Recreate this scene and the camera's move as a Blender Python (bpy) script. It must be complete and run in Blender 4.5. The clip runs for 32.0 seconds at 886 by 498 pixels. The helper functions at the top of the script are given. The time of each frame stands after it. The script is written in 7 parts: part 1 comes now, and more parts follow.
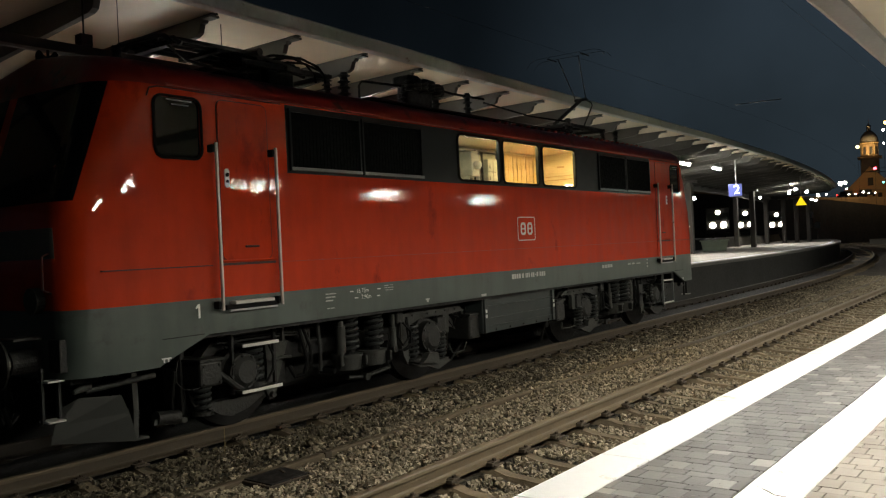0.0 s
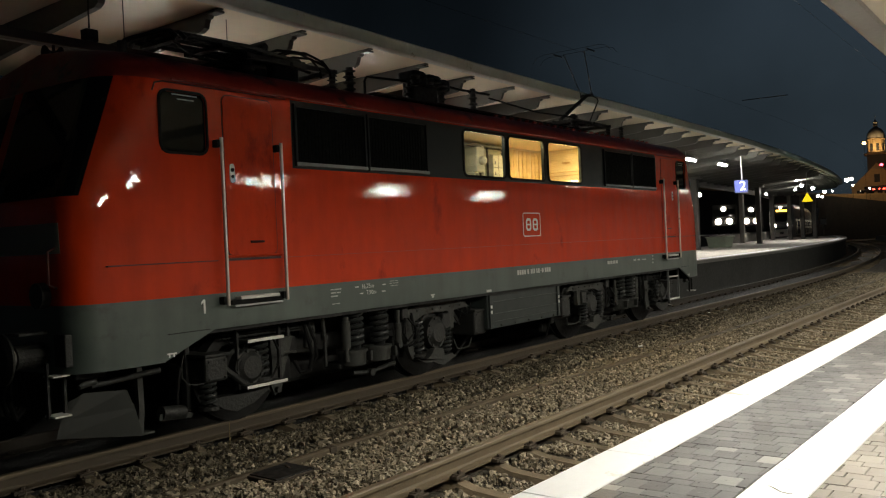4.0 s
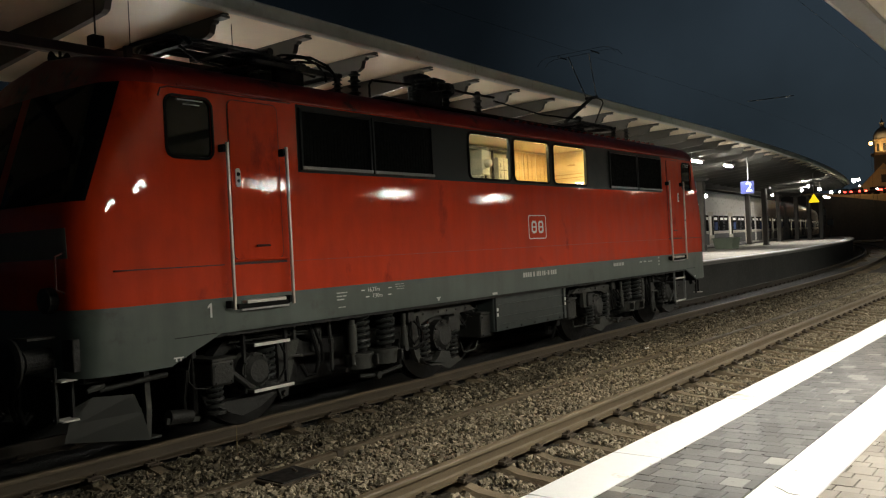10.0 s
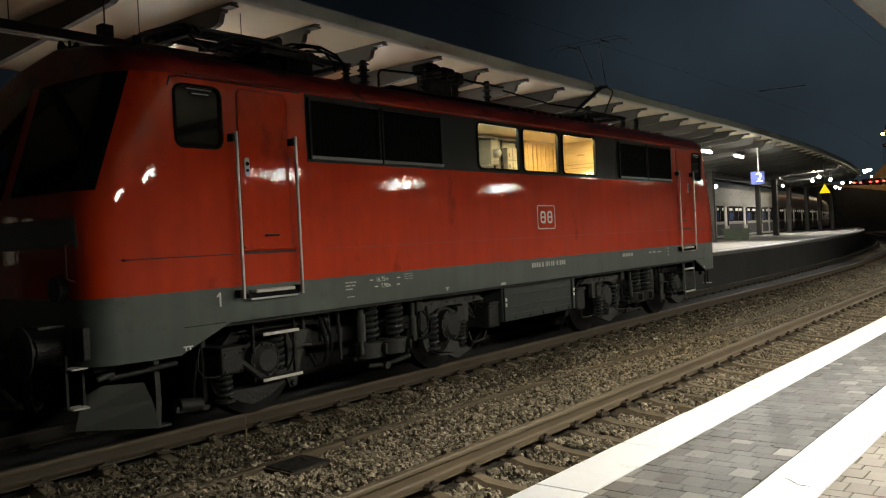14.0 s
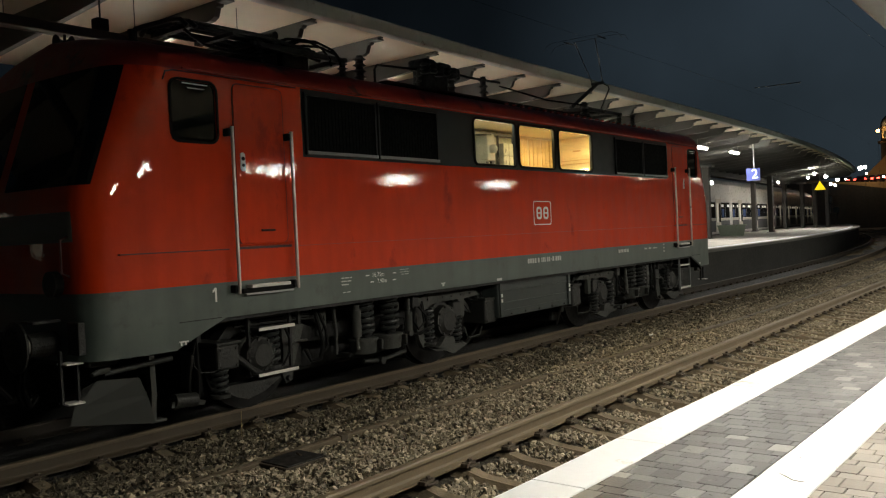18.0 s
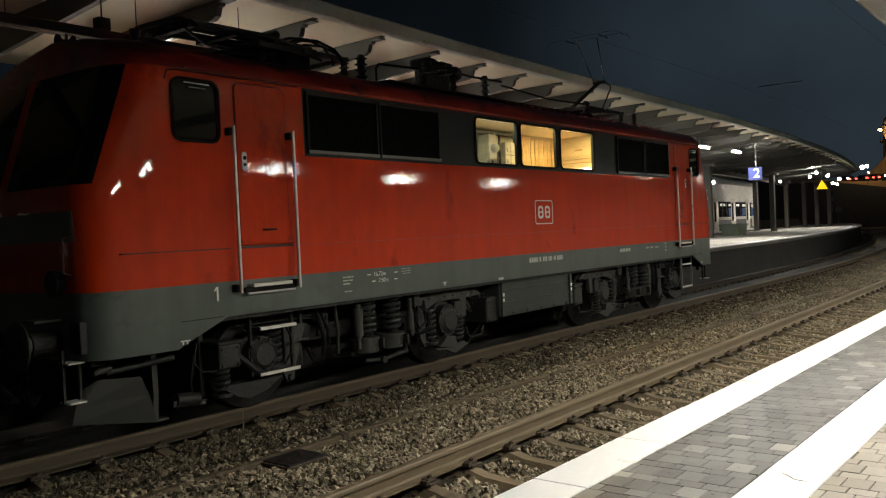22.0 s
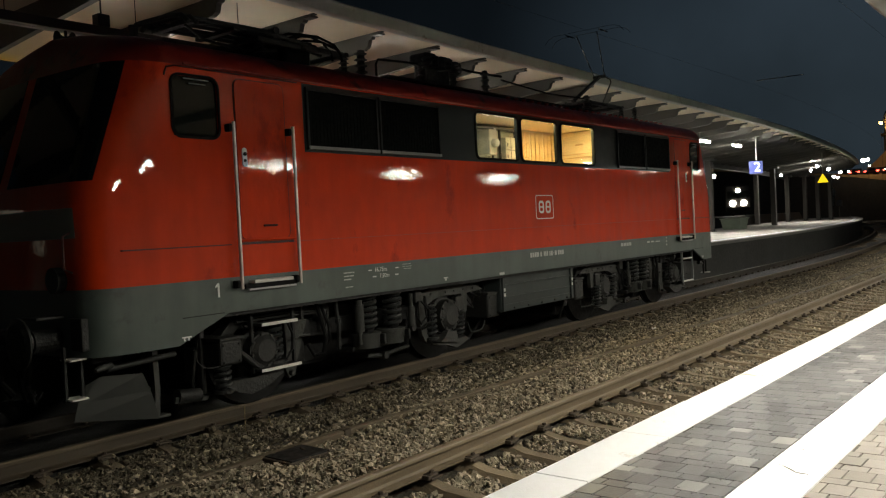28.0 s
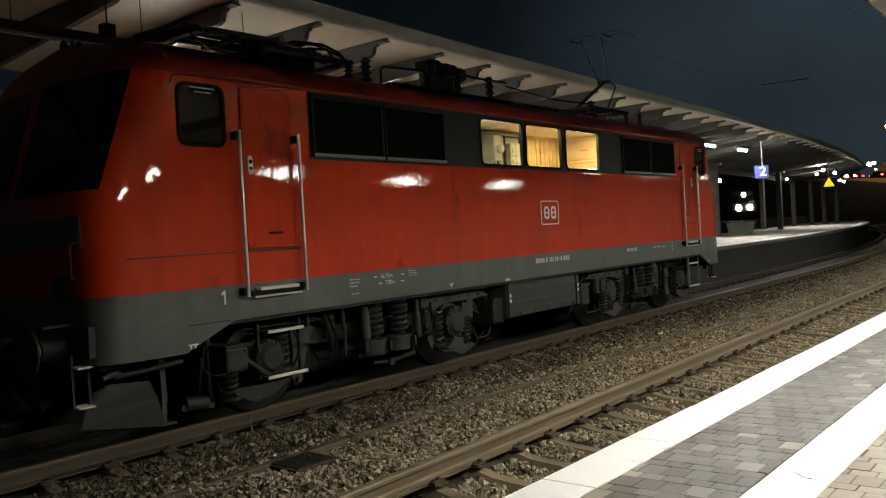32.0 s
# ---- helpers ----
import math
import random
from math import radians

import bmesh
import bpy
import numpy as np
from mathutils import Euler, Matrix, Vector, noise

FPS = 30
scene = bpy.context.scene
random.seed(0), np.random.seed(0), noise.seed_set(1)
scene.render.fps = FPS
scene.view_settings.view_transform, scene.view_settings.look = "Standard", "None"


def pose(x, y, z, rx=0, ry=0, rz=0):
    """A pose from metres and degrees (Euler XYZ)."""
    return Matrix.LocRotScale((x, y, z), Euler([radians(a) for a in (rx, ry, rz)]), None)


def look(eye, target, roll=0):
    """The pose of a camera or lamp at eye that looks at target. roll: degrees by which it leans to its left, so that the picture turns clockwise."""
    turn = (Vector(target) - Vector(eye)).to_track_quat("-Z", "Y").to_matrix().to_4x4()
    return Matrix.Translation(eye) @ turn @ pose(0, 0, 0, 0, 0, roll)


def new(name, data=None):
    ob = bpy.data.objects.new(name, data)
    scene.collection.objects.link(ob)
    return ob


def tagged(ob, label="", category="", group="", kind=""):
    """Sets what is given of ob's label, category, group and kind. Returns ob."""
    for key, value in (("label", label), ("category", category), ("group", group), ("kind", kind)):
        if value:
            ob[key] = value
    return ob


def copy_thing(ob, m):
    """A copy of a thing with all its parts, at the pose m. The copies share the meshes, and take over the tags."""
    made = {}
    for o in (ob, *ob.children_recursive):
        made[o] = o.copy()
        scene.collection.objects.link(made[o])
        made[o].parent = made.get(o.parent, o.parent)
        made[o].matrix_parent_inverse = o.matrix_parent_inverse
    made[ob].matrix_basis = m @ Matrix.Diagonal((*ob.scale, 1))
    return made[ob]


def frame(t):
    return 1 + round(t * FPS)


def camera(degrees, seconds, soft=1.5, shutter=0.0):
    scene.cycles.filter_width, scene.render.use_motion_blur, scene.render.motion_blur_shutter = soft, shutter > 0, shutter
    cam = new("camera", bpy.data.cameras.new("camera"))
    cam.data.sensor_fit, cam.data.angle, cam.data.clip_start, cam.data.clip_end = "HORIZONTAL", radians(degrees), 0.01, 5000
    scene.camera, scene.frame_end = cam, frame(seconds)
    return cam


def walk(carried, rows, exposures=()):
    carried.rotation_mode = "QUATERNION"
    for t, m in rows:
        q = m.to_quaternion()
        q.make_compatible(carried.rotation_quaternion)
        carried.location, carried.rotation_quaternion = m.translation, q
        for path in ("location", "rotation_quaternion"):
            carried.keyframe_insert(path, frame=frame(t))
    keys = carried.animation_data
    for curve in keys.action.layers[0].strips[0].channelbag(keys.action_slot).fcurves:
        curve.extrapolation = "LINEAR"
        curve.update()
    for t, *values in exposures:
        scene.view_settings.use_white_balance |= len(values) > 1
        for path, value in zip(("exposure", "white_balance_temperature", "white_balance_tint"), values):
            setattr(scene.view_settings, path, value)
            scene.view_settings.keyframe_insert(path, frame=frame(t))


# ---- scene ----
# ---- camera: seconds, place, heading left of the track, tilt, lean ----
PATH = [
    (0.0, -6.236, -8.526, 1.917, 36.389, -0.086, 2.648),
    (0.5, -6.235, -8.525, 1.915, 36.383, -0.039, 2.583),
    (1.0, -6.233, -8.520, 1.915, 36.382, -0.229, 2.446),
    (1.5, -6.229, -8.518, 1.915, 36.422, -0.471, 2.374),
    (2.0, -6.230, -8.512, 1.914, 36.421, -0.651, 2.327),
    (2.5, -6.225, -8.512, 1.915, 36.482, -0.598, 2.417),
    (3.0, -6.225, -8.517, 1.912, 36.562, -0.483, 2.495),
    (3.5, -6.226, -8.513, 1.915, 36.638, -0.417, 2.512),
    (5.5, -6.228, -8.513, 1.914, 37.038, -0.183, 2.692),
    (6.0, -6.230, -8.522, 1.912, 37.082, -0.168, 2.734),
    (6.5, -6.227, -8.519, 1.914, 37.081, -0.140, 2.799),
    (7.0, -6.230, -8.521, 1.912, 37.030, -0.077, 2.837),
    (7.5, -6.231, -8.518, 1.913, 36.956, -0.103, 2.826),
    (8.0, -6.230, -8.522, 1.914, 36.932, -0.131, 2.853),
    (8.5, -6.230, -8.518, 1.913, 36.921, -0.142, 2.862),
    (9.0, -6.231, -8.519, 1.916, 36.968, -0.101, 2.926),
    (9.5, -6.230, -8.517, 1.915, 37.041, -0.091, 2.923),
    (10.0, -6.232, -8.522, 1.913, 37.136, -0.124, 2.869),
    (10.5, -6.230, -8.516, 1.911, 37.262, -0.384, 2.802),
    (11.0, -6.227, -8.513, 1.910, 37.439, -0.657, 2.664),
    (11.5, -6.222, -8.508, 1.909, 37.527, -0.860, 2.611),
    (12.0, -6.223, -8.512, 1.911, 37.600, -0.850, 2.675),
    (12.5, -6.225, -8.511, 1.909, 37.604, -0.878, 2.688),
    (13.0, -6.225, -8.509, 1.911, 37.629, -0.783, 2.724),
    (13.5, -6.224, -8.517, 1.909, 37.724, -0.752, 2.768),
    (14.0, -6.226, -8.515, 1.911, 37.758, -0.775, 2.740),
    (14.5, -6.231, -8.519, 1.909, 37.748, -0.657, 2.727),
    (16.5, -6.227, -8.519, 1.912, 37.311, -0.788, 2.772),
    (17.0, -6.224, -8.512, 1.911, 37.374, -0.963, 2.639),
    (17.5, -6.227, -8.513, 1.907, 37.445, -1.038, 2.616),
    (18.0, -6.225, -8.511, 1.909, 37.484, -1.081, 2.598),
    (18.5, -6.225, -8.507, 1.909, 37.426, -1.036, 2.550),
    (19.0, -6.226, -8.514, 1.910, 37.444, -1.008, 2.626),
    (19.5, -6.226, -8.514, 1.910, 37.488, -0.955, 2.622),
    (20.0, -6.228, -8.512, 1.909, 37.536, -1.033, 2.546),
    (20.5, -6.224, -8.507, 1.909, 37.561, -1.216, 2.548),
    (21.0, -6.224, -8.511, 1.908, 37.566, -1.244, 2.552),
    (21.5, -6.222, -8.508, 1.908, 37.565, -1.152, 2.577),
    (22.0, -6.222, -8.510, 1.908, 37.601, -1.126, 2.615),
    (22.5, -6.225, -8.509, 1.910, 37.619, -1.223, 2.585),
    (23.0, -6.225, -8.508, 1.908, 37.639, -1.278, 2.497),
    (23.5, -6.224, -8.505, 1.907, 37.609, -1.461, 2.417),
    (24.0, -6.228, -8.508, 1.909, 37.536, -1.510, 2.441),
    (24.5, -6.224, -8.508, 1.909, 37.523, -1.556, 2.486),
    (25.0, -6.222, -8.510, 1.907, 37.490, -1.475, 2.635),
    (25.5, -6.225, -8.514, 1.909, 37.420, -1.317, 2.768),
    (27.5, -6.222, -8.510, 1.905, 37.535, -1.264, 2.897),
    (28.0, -6.221, -8.510, 1.905, 37.672, -1.435, 2.891),
    (28.5, -6.223, -8.510, 1.907, 37.810, -1.453, 2.911),
    (29.0, -6.223, -8.507, 1.906, 37.855, -1.367, 2.989),
    (29.5, -6.223, -8.508, 1.908, 37.912, -1.377, 3.023),
    (30.0, -6.222, -8.505, 1.908, 37.949, -1.260, 3.040),
    (30.5, -6.221, -8.508, 1.907, 37.985, -1.202, 3.033),
    (31.0, -6.223, -8.509, 1.907, 38.010, -1.123, 3.092),
    (31.5, -6.223, -8.519, 1.905, 38.073, -1.032, 3.180),
    (32.0, -6.225, -8.514, 1.906, 38.033, -0.988, 3.222),
]


def aim(x, y, z, yaw, tilt, lean):
    yaw, tilt = radians(yaw), radians(tilt)
    way = Vector((math.cos(yaw) * math.cos(tilt), math.sin(yaw) * math.cos(tilt), math.sin(tilt)))
    return look((x, y, z), Vector((x, y, z)) + way * 10, -lean)


cam = camera(56.0, 32.0, soft=1.2)
walk(cam, [(t, aim(*row)) for t, *row in PATH], [(0.0, 0.0), (32.0, 0.0)])

# ---- world: night sky with a faint city glow ----
world = bpy.data.worlds.new("night_sky")
scene.world = world
world.use_nodes = True
wn = world.node_tree
wbg = wn.nodes["Background"]
wco = wn.nodes.new("ShaderNodeTexCoord")
wsep = wn.nodes.new("ShaderNodeSeparateXYZ")
wramp = wn.nodes.new("ShaderNodeValToRGB")
wramp.color_ramp.elements[0].position, wramp.color_ramp.elements[0].color = 0.0, (0.0115, 0.0165, 0.0200, 1)
wramp.color_ramp.elements[1].position, wramp.color_ramp.elements[1].color = 0.55, (0.0040, 0.0066, 0.0100, 1)
wn.links.new(wco.outputs["Generated"], wsep.inputs[0])
wn.links.new(wsep.outputs["Z"], wramp.inputs[0])
wnoise = wn.nodes.new("ShaderNodeTexNoise")
wnoise.inputs["Scale"].default_value = 2.2
wnoise.inputs["Detail"].default_value = 5
wn.links.new(wco.outputs["Generated"], wnoise.inputs["Vector"])
wmul = wn.nodes.new("ShaderNodeMix")
wmul.data_type, wmul.blend_type = "RGBA", "MULTIPLY"
wmul.inputs["Factor"].default_value = 0.75
wcl = wn.nodes.new("ShaderNodeValToRGB")
wcl.color_ramp.elements[0].position, wcl.color_ramp.elements[0].color = 0.3, (0.35, 0.35, 0.35, 1)
wcl.color_ramp.elements[1].position, wcl.color_ramp.elements[1].color = 0.7, (1.3, 1.3, 1.35, 1)
wn.links.new(wnoise.outputs["Fac"], wcl.inputs[0])
wn.links.new(wramp.outputs["Color"], wmul.inputs["A"])
wn.links.new(wcl.outputs["Color"], wmul.inputs["B"])
# the glow of the town stands over the far end of the tracks
wdir = wn.nodes.new("ShaderNodeVectorMath")
wdir.operation = "DOT_PRODUCT"
wdir.inputs[1].default_value = Vector((0.953, 0.20, 0.235)).normalized()
wn.links.new(wco.outputs["Generated"], wdir.inputs[0])
wlobe = wn.nodes.new("ShaderNodeMapRange")
wlobe.interpolation_type = "SMOOTHSTEP"
wlobe.inputs["From Min"].default_value, wlobe.inputs["From Max"].default_value = 0.925, 1.0
wlobe.inputs["To Min"].default_value, wlobe.inputs["To Max"].default_value = 0.42, 2.25
wn.links.new(wdir.outputs["Value"], wlobe.inputs["Value"])
wscale = wn.nodes.new("ShaderNodeVectorMath")
wscale.operation = "SCALE"
wn.links.new(wmul.outputs["Result"], wscale.inputs[0])
wn.links.new(wlobe.outputs[0], wscale.inputs["Scale"])
wn.links.new(wscale.outputs[0], wbg.inputs["Color"])
wbg.inputs["Strength"].default_value = 1.15


def area_lamp(name, m, sx, sy, watts, color, label, spread=180):
    data = bpy.data.lights.new(name, "AREA")
    data.shape, data.size, data.size_y, data.energy, data.color = "RECTANGLE", sx, sy, watts, color
    data.spread = radians(spread)
    ob = new(name, data)
    ob.matrix_world = m
    return ob


# ---- the lines of the tracks and platforms, x along the rails, y to the far side, rail top at z 0 ----
NEAR_TOP = 0.56      # height of the near platform
FAR_TOP = 0.96       # height of the island platform behind the locomotive
MID = 5.65           # middle of the locomotive


def y_main(x):
    """The middle of the locomotive's track."""
    return -0.15 * min(1, max(0, (x - 8) / 12)) + far_bend(x)


def far_bend(x):
    """The bend beyond the locomotive that all the lines share."""
    return max(0.0, x - 22) ** 2 / 490


def y_curve(x):
    """How the near platform runs: almost straight, then with the bend."""
    if x < 6:
        return -0.0225 * x + 0.0004 * x * x
    return -0.1206 - 0.006 * (min(x, 22) - 6) + far_bend(x) + 0.012 * max(0.0, x - 22)


def y_near(x):
    return -4.757 + far_bend(x) + 0.012 * max(0.0, x - 22)


def y_edge(x):
    return -6.172 + y_curve(x)


def y_local(x):
    """The middle of the far track on which the commuter train runs."""
    d = x - 50
    if d < -10:
        return 12.6 - 0.94 + (max(d, -50) + 10) * 0.088
    return 12.6 + 0.10 * d + 0.0006 * d * d


NEAR_W = 235.0
FAR_W = 185.0


# ---- materials ----
def material(name, color, rough=0.6, metal=0.0, vary=0.25, scale=6.0, bump=0.0, bump_scale=40.0, emit=None, coat=0.0,
             island=0.0, random_object=0.0, spots=None, stretch=(1, 1, 1), spec=0.5, world=False, odd=None, bump_detail=4, streaks=0.0):
    """A surface with two scales of variation, optional relief, and optional chips or dirt of a second colour."""
    m = bpy.data.materials.new(name)
    m.use_nodes = True
    nt = m.node_tree
    n, l = nt.nodes, nt.links
    b = n["Principled BSDF"]
    b.inputs["Roughness"].default_value, b.inputs["Metallic"].default_value = rough, metal
    b.inputs["Coat Weight"].default_value = coat
    b.inputs["Specular IOR Level"].default_value = spec
    if emit:
        b.inputs["Base Color"].default_value = (*color, 1)
        b.inputs["Emission Color"].default_value = (*emit[0], 1)
        b.inputs["Emission Strength"].default_value = emit[1]
        return m
    co = n.new("ShaderNodeTexCoord")
    mp = n.new("ShaderNodeMapping")
    mp.inputs["Scale"].default_value = stretch
    place = n.new("ShaderNodeNewGeometry")
    l.new(place.outputs["Position"] if world else co.outputs["Object"], mp.inputs["Vector"])
    big, fine = n.new("ShaderNodeTexNoise"), n.new("ShaderNodeTexNoise")
    big.inputs["Scale"].default_value, big.inputs["Detail"].default_value = scale * 0.18, 4
    fine.inputs["Scale"].default_value, fine.inputs["Detail"].default_value = scale * 2.5, 6
    for t in (big, fine):
        l.new(mp.outputs["Vector"], t.inputs["Vector"])
    add = n.new("ShaderNodeMath")
    add.operation = "ADD"
    l.new(big.outputs["Fac"], add.inputs[0])
    l.new(fine.outputs["Fac"], add.inputs[1])
    last = add.outputs[0]
    for source, amount in (("island", island), ("object", random_object)):
        if amount:
            rnd = n.new("ShaderNodeNewGeometry") if source == "island" else n.new("ShaderNodeObjectInfo")
            mad = n.new("ShaderNodeMath")
            mad.operation = "MULTIPLY_ADD"
            l.new(rnd.outputs["Random Per Island" if source == "island" else "Random"], mad.inputs[0])
            mad.inputs[1].default_value = amount
            l.new(last, mad.inputs[2])
            sub = n.new("ShaderNodeMath")
            sub.operation = "SUBTRACT"
            l.new(mad.outputs[0], sub.inputs[0])
            sub.inputs[1].default_value = amount / 2
            last = sub.outputs[0]
    ramp = n.new("ShaderNodeMapRange")
    ramp.inputs["From Min"].default_value, ramp.inputs["From Max"].default_value = 0.5, 1.5
    ramp.inputs["To Min"].default_value, ramp.inputs["To Max"].default_value = 1 - vary, 1 + vary
    ramp.clamp = False
    l.new(last, ramp.inputs["Value"])
    mul = n.new("ShaderNodeVectorMath")
    mul.operation = "SCALE"
    mul.inputs[0].default_value = color
    l.new(ramp.outputs[0], mul.inputs["Scale"])
    out = mul.outputs[0]
    if spots:
        tint, amount, sscale = spots
        sn = n.new("ShaderNodeTexNoise")
        sn.inputs["Scale"].default_value, sn.inputs["Detail"].default_value, sn.inputs["Roughness"].default_value = sscale, 8, 0.65
        l.new(mp.outputs["Vector"], sn.inputs["Vector"])
        sr = n.new("ShaderNodeMapRange")
        sr.inputs["From Min"].default_value, sr.inputs["From Max"].default_value = 0.66 - amount * 0.3, 0.74 - amount * 0.2
        l.new(sn.outputs["Fac"], sr.inputs["Value"])
        mix = n.new("ShaderNodeMix")
        mix.data_type = "RGBA"
        l.new(sr.outputs[0], mix.inputs["Factor"])
        l.new(out, mix.inputs["A"])
        mix.inputs["B"].default_value = (*tint, 1)
        out = mix.outputs["Result"]
    if odd:
        # a few pieces stand out from the rest
        tint, share = odd
        who = n.new("ShaderNodeNewGeometry") if island else n.new("ShaderNodeObjectInfo")
        om = n.new("ShaderNodeMapRange")
        om.inputs["From Min"].default_value, om.inputs["From Max"].default_value = 1 - share, 1.0
        om.inputs["To Max"].default_value = 0.9
        l.new(who.outputs["Random Per Island" if island else "Random"], om.inputs["Value"])
        omix = n.new("ShaderNodeMix")
        omix.data_type = "RGBA"
        l.new(om.outputs[0], omix.inputs["Factor"])
        l.new(out, omix.inputs["A"])
        omix.inputs["B"].default_value = (*tint, 1)
        out = omix.outputs["Result"]
    if streaks:
        # faint runs of dirt down the sheet
        sm, st, sg_ = n.new("ShaderNodeMapping"), n.new("ShaderNodeTexNoise"), n.new("ShaderNodeMapRange")
        sm.inputs["Scale"].default_value = (2.6, 2.6, 0.30)
        st.inputs["Scale"].default_value, st.inputs["Detail"].default_value = 2.2, 6
        l.new(co.outputs["Object"], sm.inputs["Vector"])
        l.new(sm.outputs["Vector"], st.inputs["Vector"])
        sg_.inputs["From Min"].default_value, sg_.inputs["From Max"].default_value = 0.35, 0.72
        sg_.inputs["To Min"].default_value, sg_.inputs["To Max"].default_value = 1.0 + streaks * 0.35, 1.0 - streaks
        l.new(st.outputs["Fac"], sg_.inputs["Value"])
        sv = n.new("ShaderNodeVectorMath")
        sv.operation = "SCALE"
        l.new(out, sv.inputs[0])
        l.new(sg_.outputs[0], sv.inputs["Scale"])
        out = sv.outputs[0]
    l.new(out, b.inputs["Base Color"])
    rr = n.new("ShaderNodeMapRange")
    rr.inputs["From Min"].default_value, rr.inputs["From Max"].default_value = 0.3, 0.7
    rr.inputs["To Min"].default_value, rr.inputs["To Max"].default_value = max(0.02, rough * 0.8), min(1, rough * 1.2)
    l.new(fine.outputs["Fac"], rr.inputs["Value"])
    l.new(rr.outputs[0], b.inputs["Roughness"])
    if bump:
        bn = n.new("ShaderNodeTexNoise")
        bn.inputs["Scale"].default_value, bn.inputs["Detail"].default_value = bump_scale, bump_detail
        l.new(mp.outputs["Vector"], bn.inputs["Vector"])
        bp = n.new("ShaderNodeBump")
        bp.inputs["Strength"].default_value, bp.inputs["Distance"].default_value = min(1, bump), 0.02 * max(1, bump)
        l.new(bn.outputs["Fac"], bp.inputs["Height"])
        l.new(bp.outputs[0], b.inputs["Normal"])
        if coat:
            l.new(bp.outputs[0], b.inputs["Coat Normal"])
            b.inputs["Coat Roughness"].default_value = 0.02
    return m


def glow(name, color, strength):
    return material(name, (0.8, 0.8, 0.8), emit=(color, strength))


def glass(name, color=(0.02, 0.025, 0.03), rough=0.04, clear=0.0):
    m = bpy.data.materials.new(name)
    m.use_nodes = True
    b = m.node_tree.nodes["Principled BSDF"]
    b.inputs["Base Color"].default_value = (*color, 1)
    b.inputs["Roughness"].default_value = rough
    b.inputs["Transmission Weight"].default_value = clear
    b.inputs["Specular IOR Level"].default_value = 0.5 if clear else 0.25
    b.inputs["IOR"].default_value = 1.45 if clear else 1.5
    return m


RED = material("traffic_red_paint", (0.54, 0.038, 0.0045), 0.5, vary=0.18, scale=1.8, bump=0.042, bump_scale=22.0, bump_detail=1.0, stretch=(1.3, 1.0, 0.8),
               spots=((0.30, 0.020, 0.006), 0.18, 1.3), coat=1.0, streaks=0.10, spec=0.08)
DOOR_RED = material("worn_red_door_paint", (0.54, 0.038, 0.0045), 0.5, vary=0.18, scale=2.4, bump=0.085, bump_scale=15.0, bump_detail=1.5, stretch=(1.3, 1.0, 0.7),
                    spots=((0.30, 0.020, 0.006), 0.20, 1.6), coat=0.5, streaks=0.10, spec=0.08)
# roof red set far below the side red because the roof is unlit
ROOF_RED = material("unlit_red_roof", (0.22, 0.020, 0.012), 0.4, vary=0.3, scale=3, spots=((0.03, 0.012, 0.01), 0.3, 2.5))
TANK = material("dark_green_grey_paint", (0.027, 0.035, 0.034), 0.45, vary=0.3, scale=3, spots=((0.02, 0.02, 0.018), 0.3, 3.0))
GREY = material("basalt_grey_paint", (0.076, 0.097, 0.087), 0.38, vary=0.22, scale=2, spots=((0.055, 0.060, 0.054), 0.25, 2.0), streaks=0.16)
BAND = material("dark_grey_band_paint", (0.015, 0.020, 0.020), 0.4, vary=0.25, scale=2, spec=0.2)
LOUVREF = material("dark_louvre_frame", (0.006, 0.0085, 0.0085), 0.5, vary=0.2, spec=0.3)
LOUVRE = material("black_louvre_metal", (0.002, 0.0028, 0.0026), 0.8, vary=0.3, scale=8, spec=0.1)
SEAM = material("dark_panel_seam", (0.05, 0.008, 0.006), 0.6)
SILL = material("dull_metal_sill", (0.20, 0.21, 0.21), 0.45, 0.4, vary=0.25, scale=6)
ALU = material("brushed_aluminium", (0.45, 0.46, 0.47), 0.36, 0.9, vary=0.12, scale=12)
RAILBAR = material("polished_handrail_steel", (0.55, 0.50, 0.45), 0.34, 0.6, vary=0.03, scale=2)
DIRT = material("brake_dust_steel", (0.013, 0.0138, 0.0125), 0.6, vary=0.5, scale=9, bump=0.4, bump_scale=30, spots=((0.042, 0.041, 0.035), 0.20, 9))
DUSTY = material("pale_dusty_casting", (0.036, 0.038, 0.034), 0.7, vary=0.45, scale=8, bump=0.35, bump_scale=26, spots=((0.018, 0.016, 0.013), 0.35, 7))
SPRING = material("painted_coil_spring", (0.025, 0.028, 0.027), 0.35, vary=0.3, scale=9)
WHEEL = material("near_black_wheel_steel", (0.005, 0.0048, 0.0045), 0.6, vary=0.4, scale=6, spots=((0.016, 0.014, 0.012), 0.12, 5), spec=0.25)
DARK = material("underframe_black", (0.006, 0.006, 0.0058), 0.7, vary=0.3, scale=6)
RUBBER = material("black_rubber", (0.005, 0.005, 0.005), 0.8, vary=0.2, spec=0.2)
STEPYEL = material("white_step_edge", (0.62, 0.61, 0.58), 0.5, vary=0.12, scale=20)
WHITE = material("white_lettering", (0.72, 0.72, 0.70), 0.5, vary=0.08)
FADED = material("faded_lettering", (0.46, 0.47, 0.45), 0.5, vary=0.15)
PLOUGH = material("dull_green_grey_steel", (0.020, 0.023, 0.020), 0.6, vary=0.3, scale=4, spots=((0.02, 0.02, 0.018), 0.3, 3.0))
BIB = material("light_grey_bib", (0.16, 0.16, 0.145), 0.5, vary=0.15)
GLASS = glass("dark_cab_glass", (0.006, 0.008, 0.007))
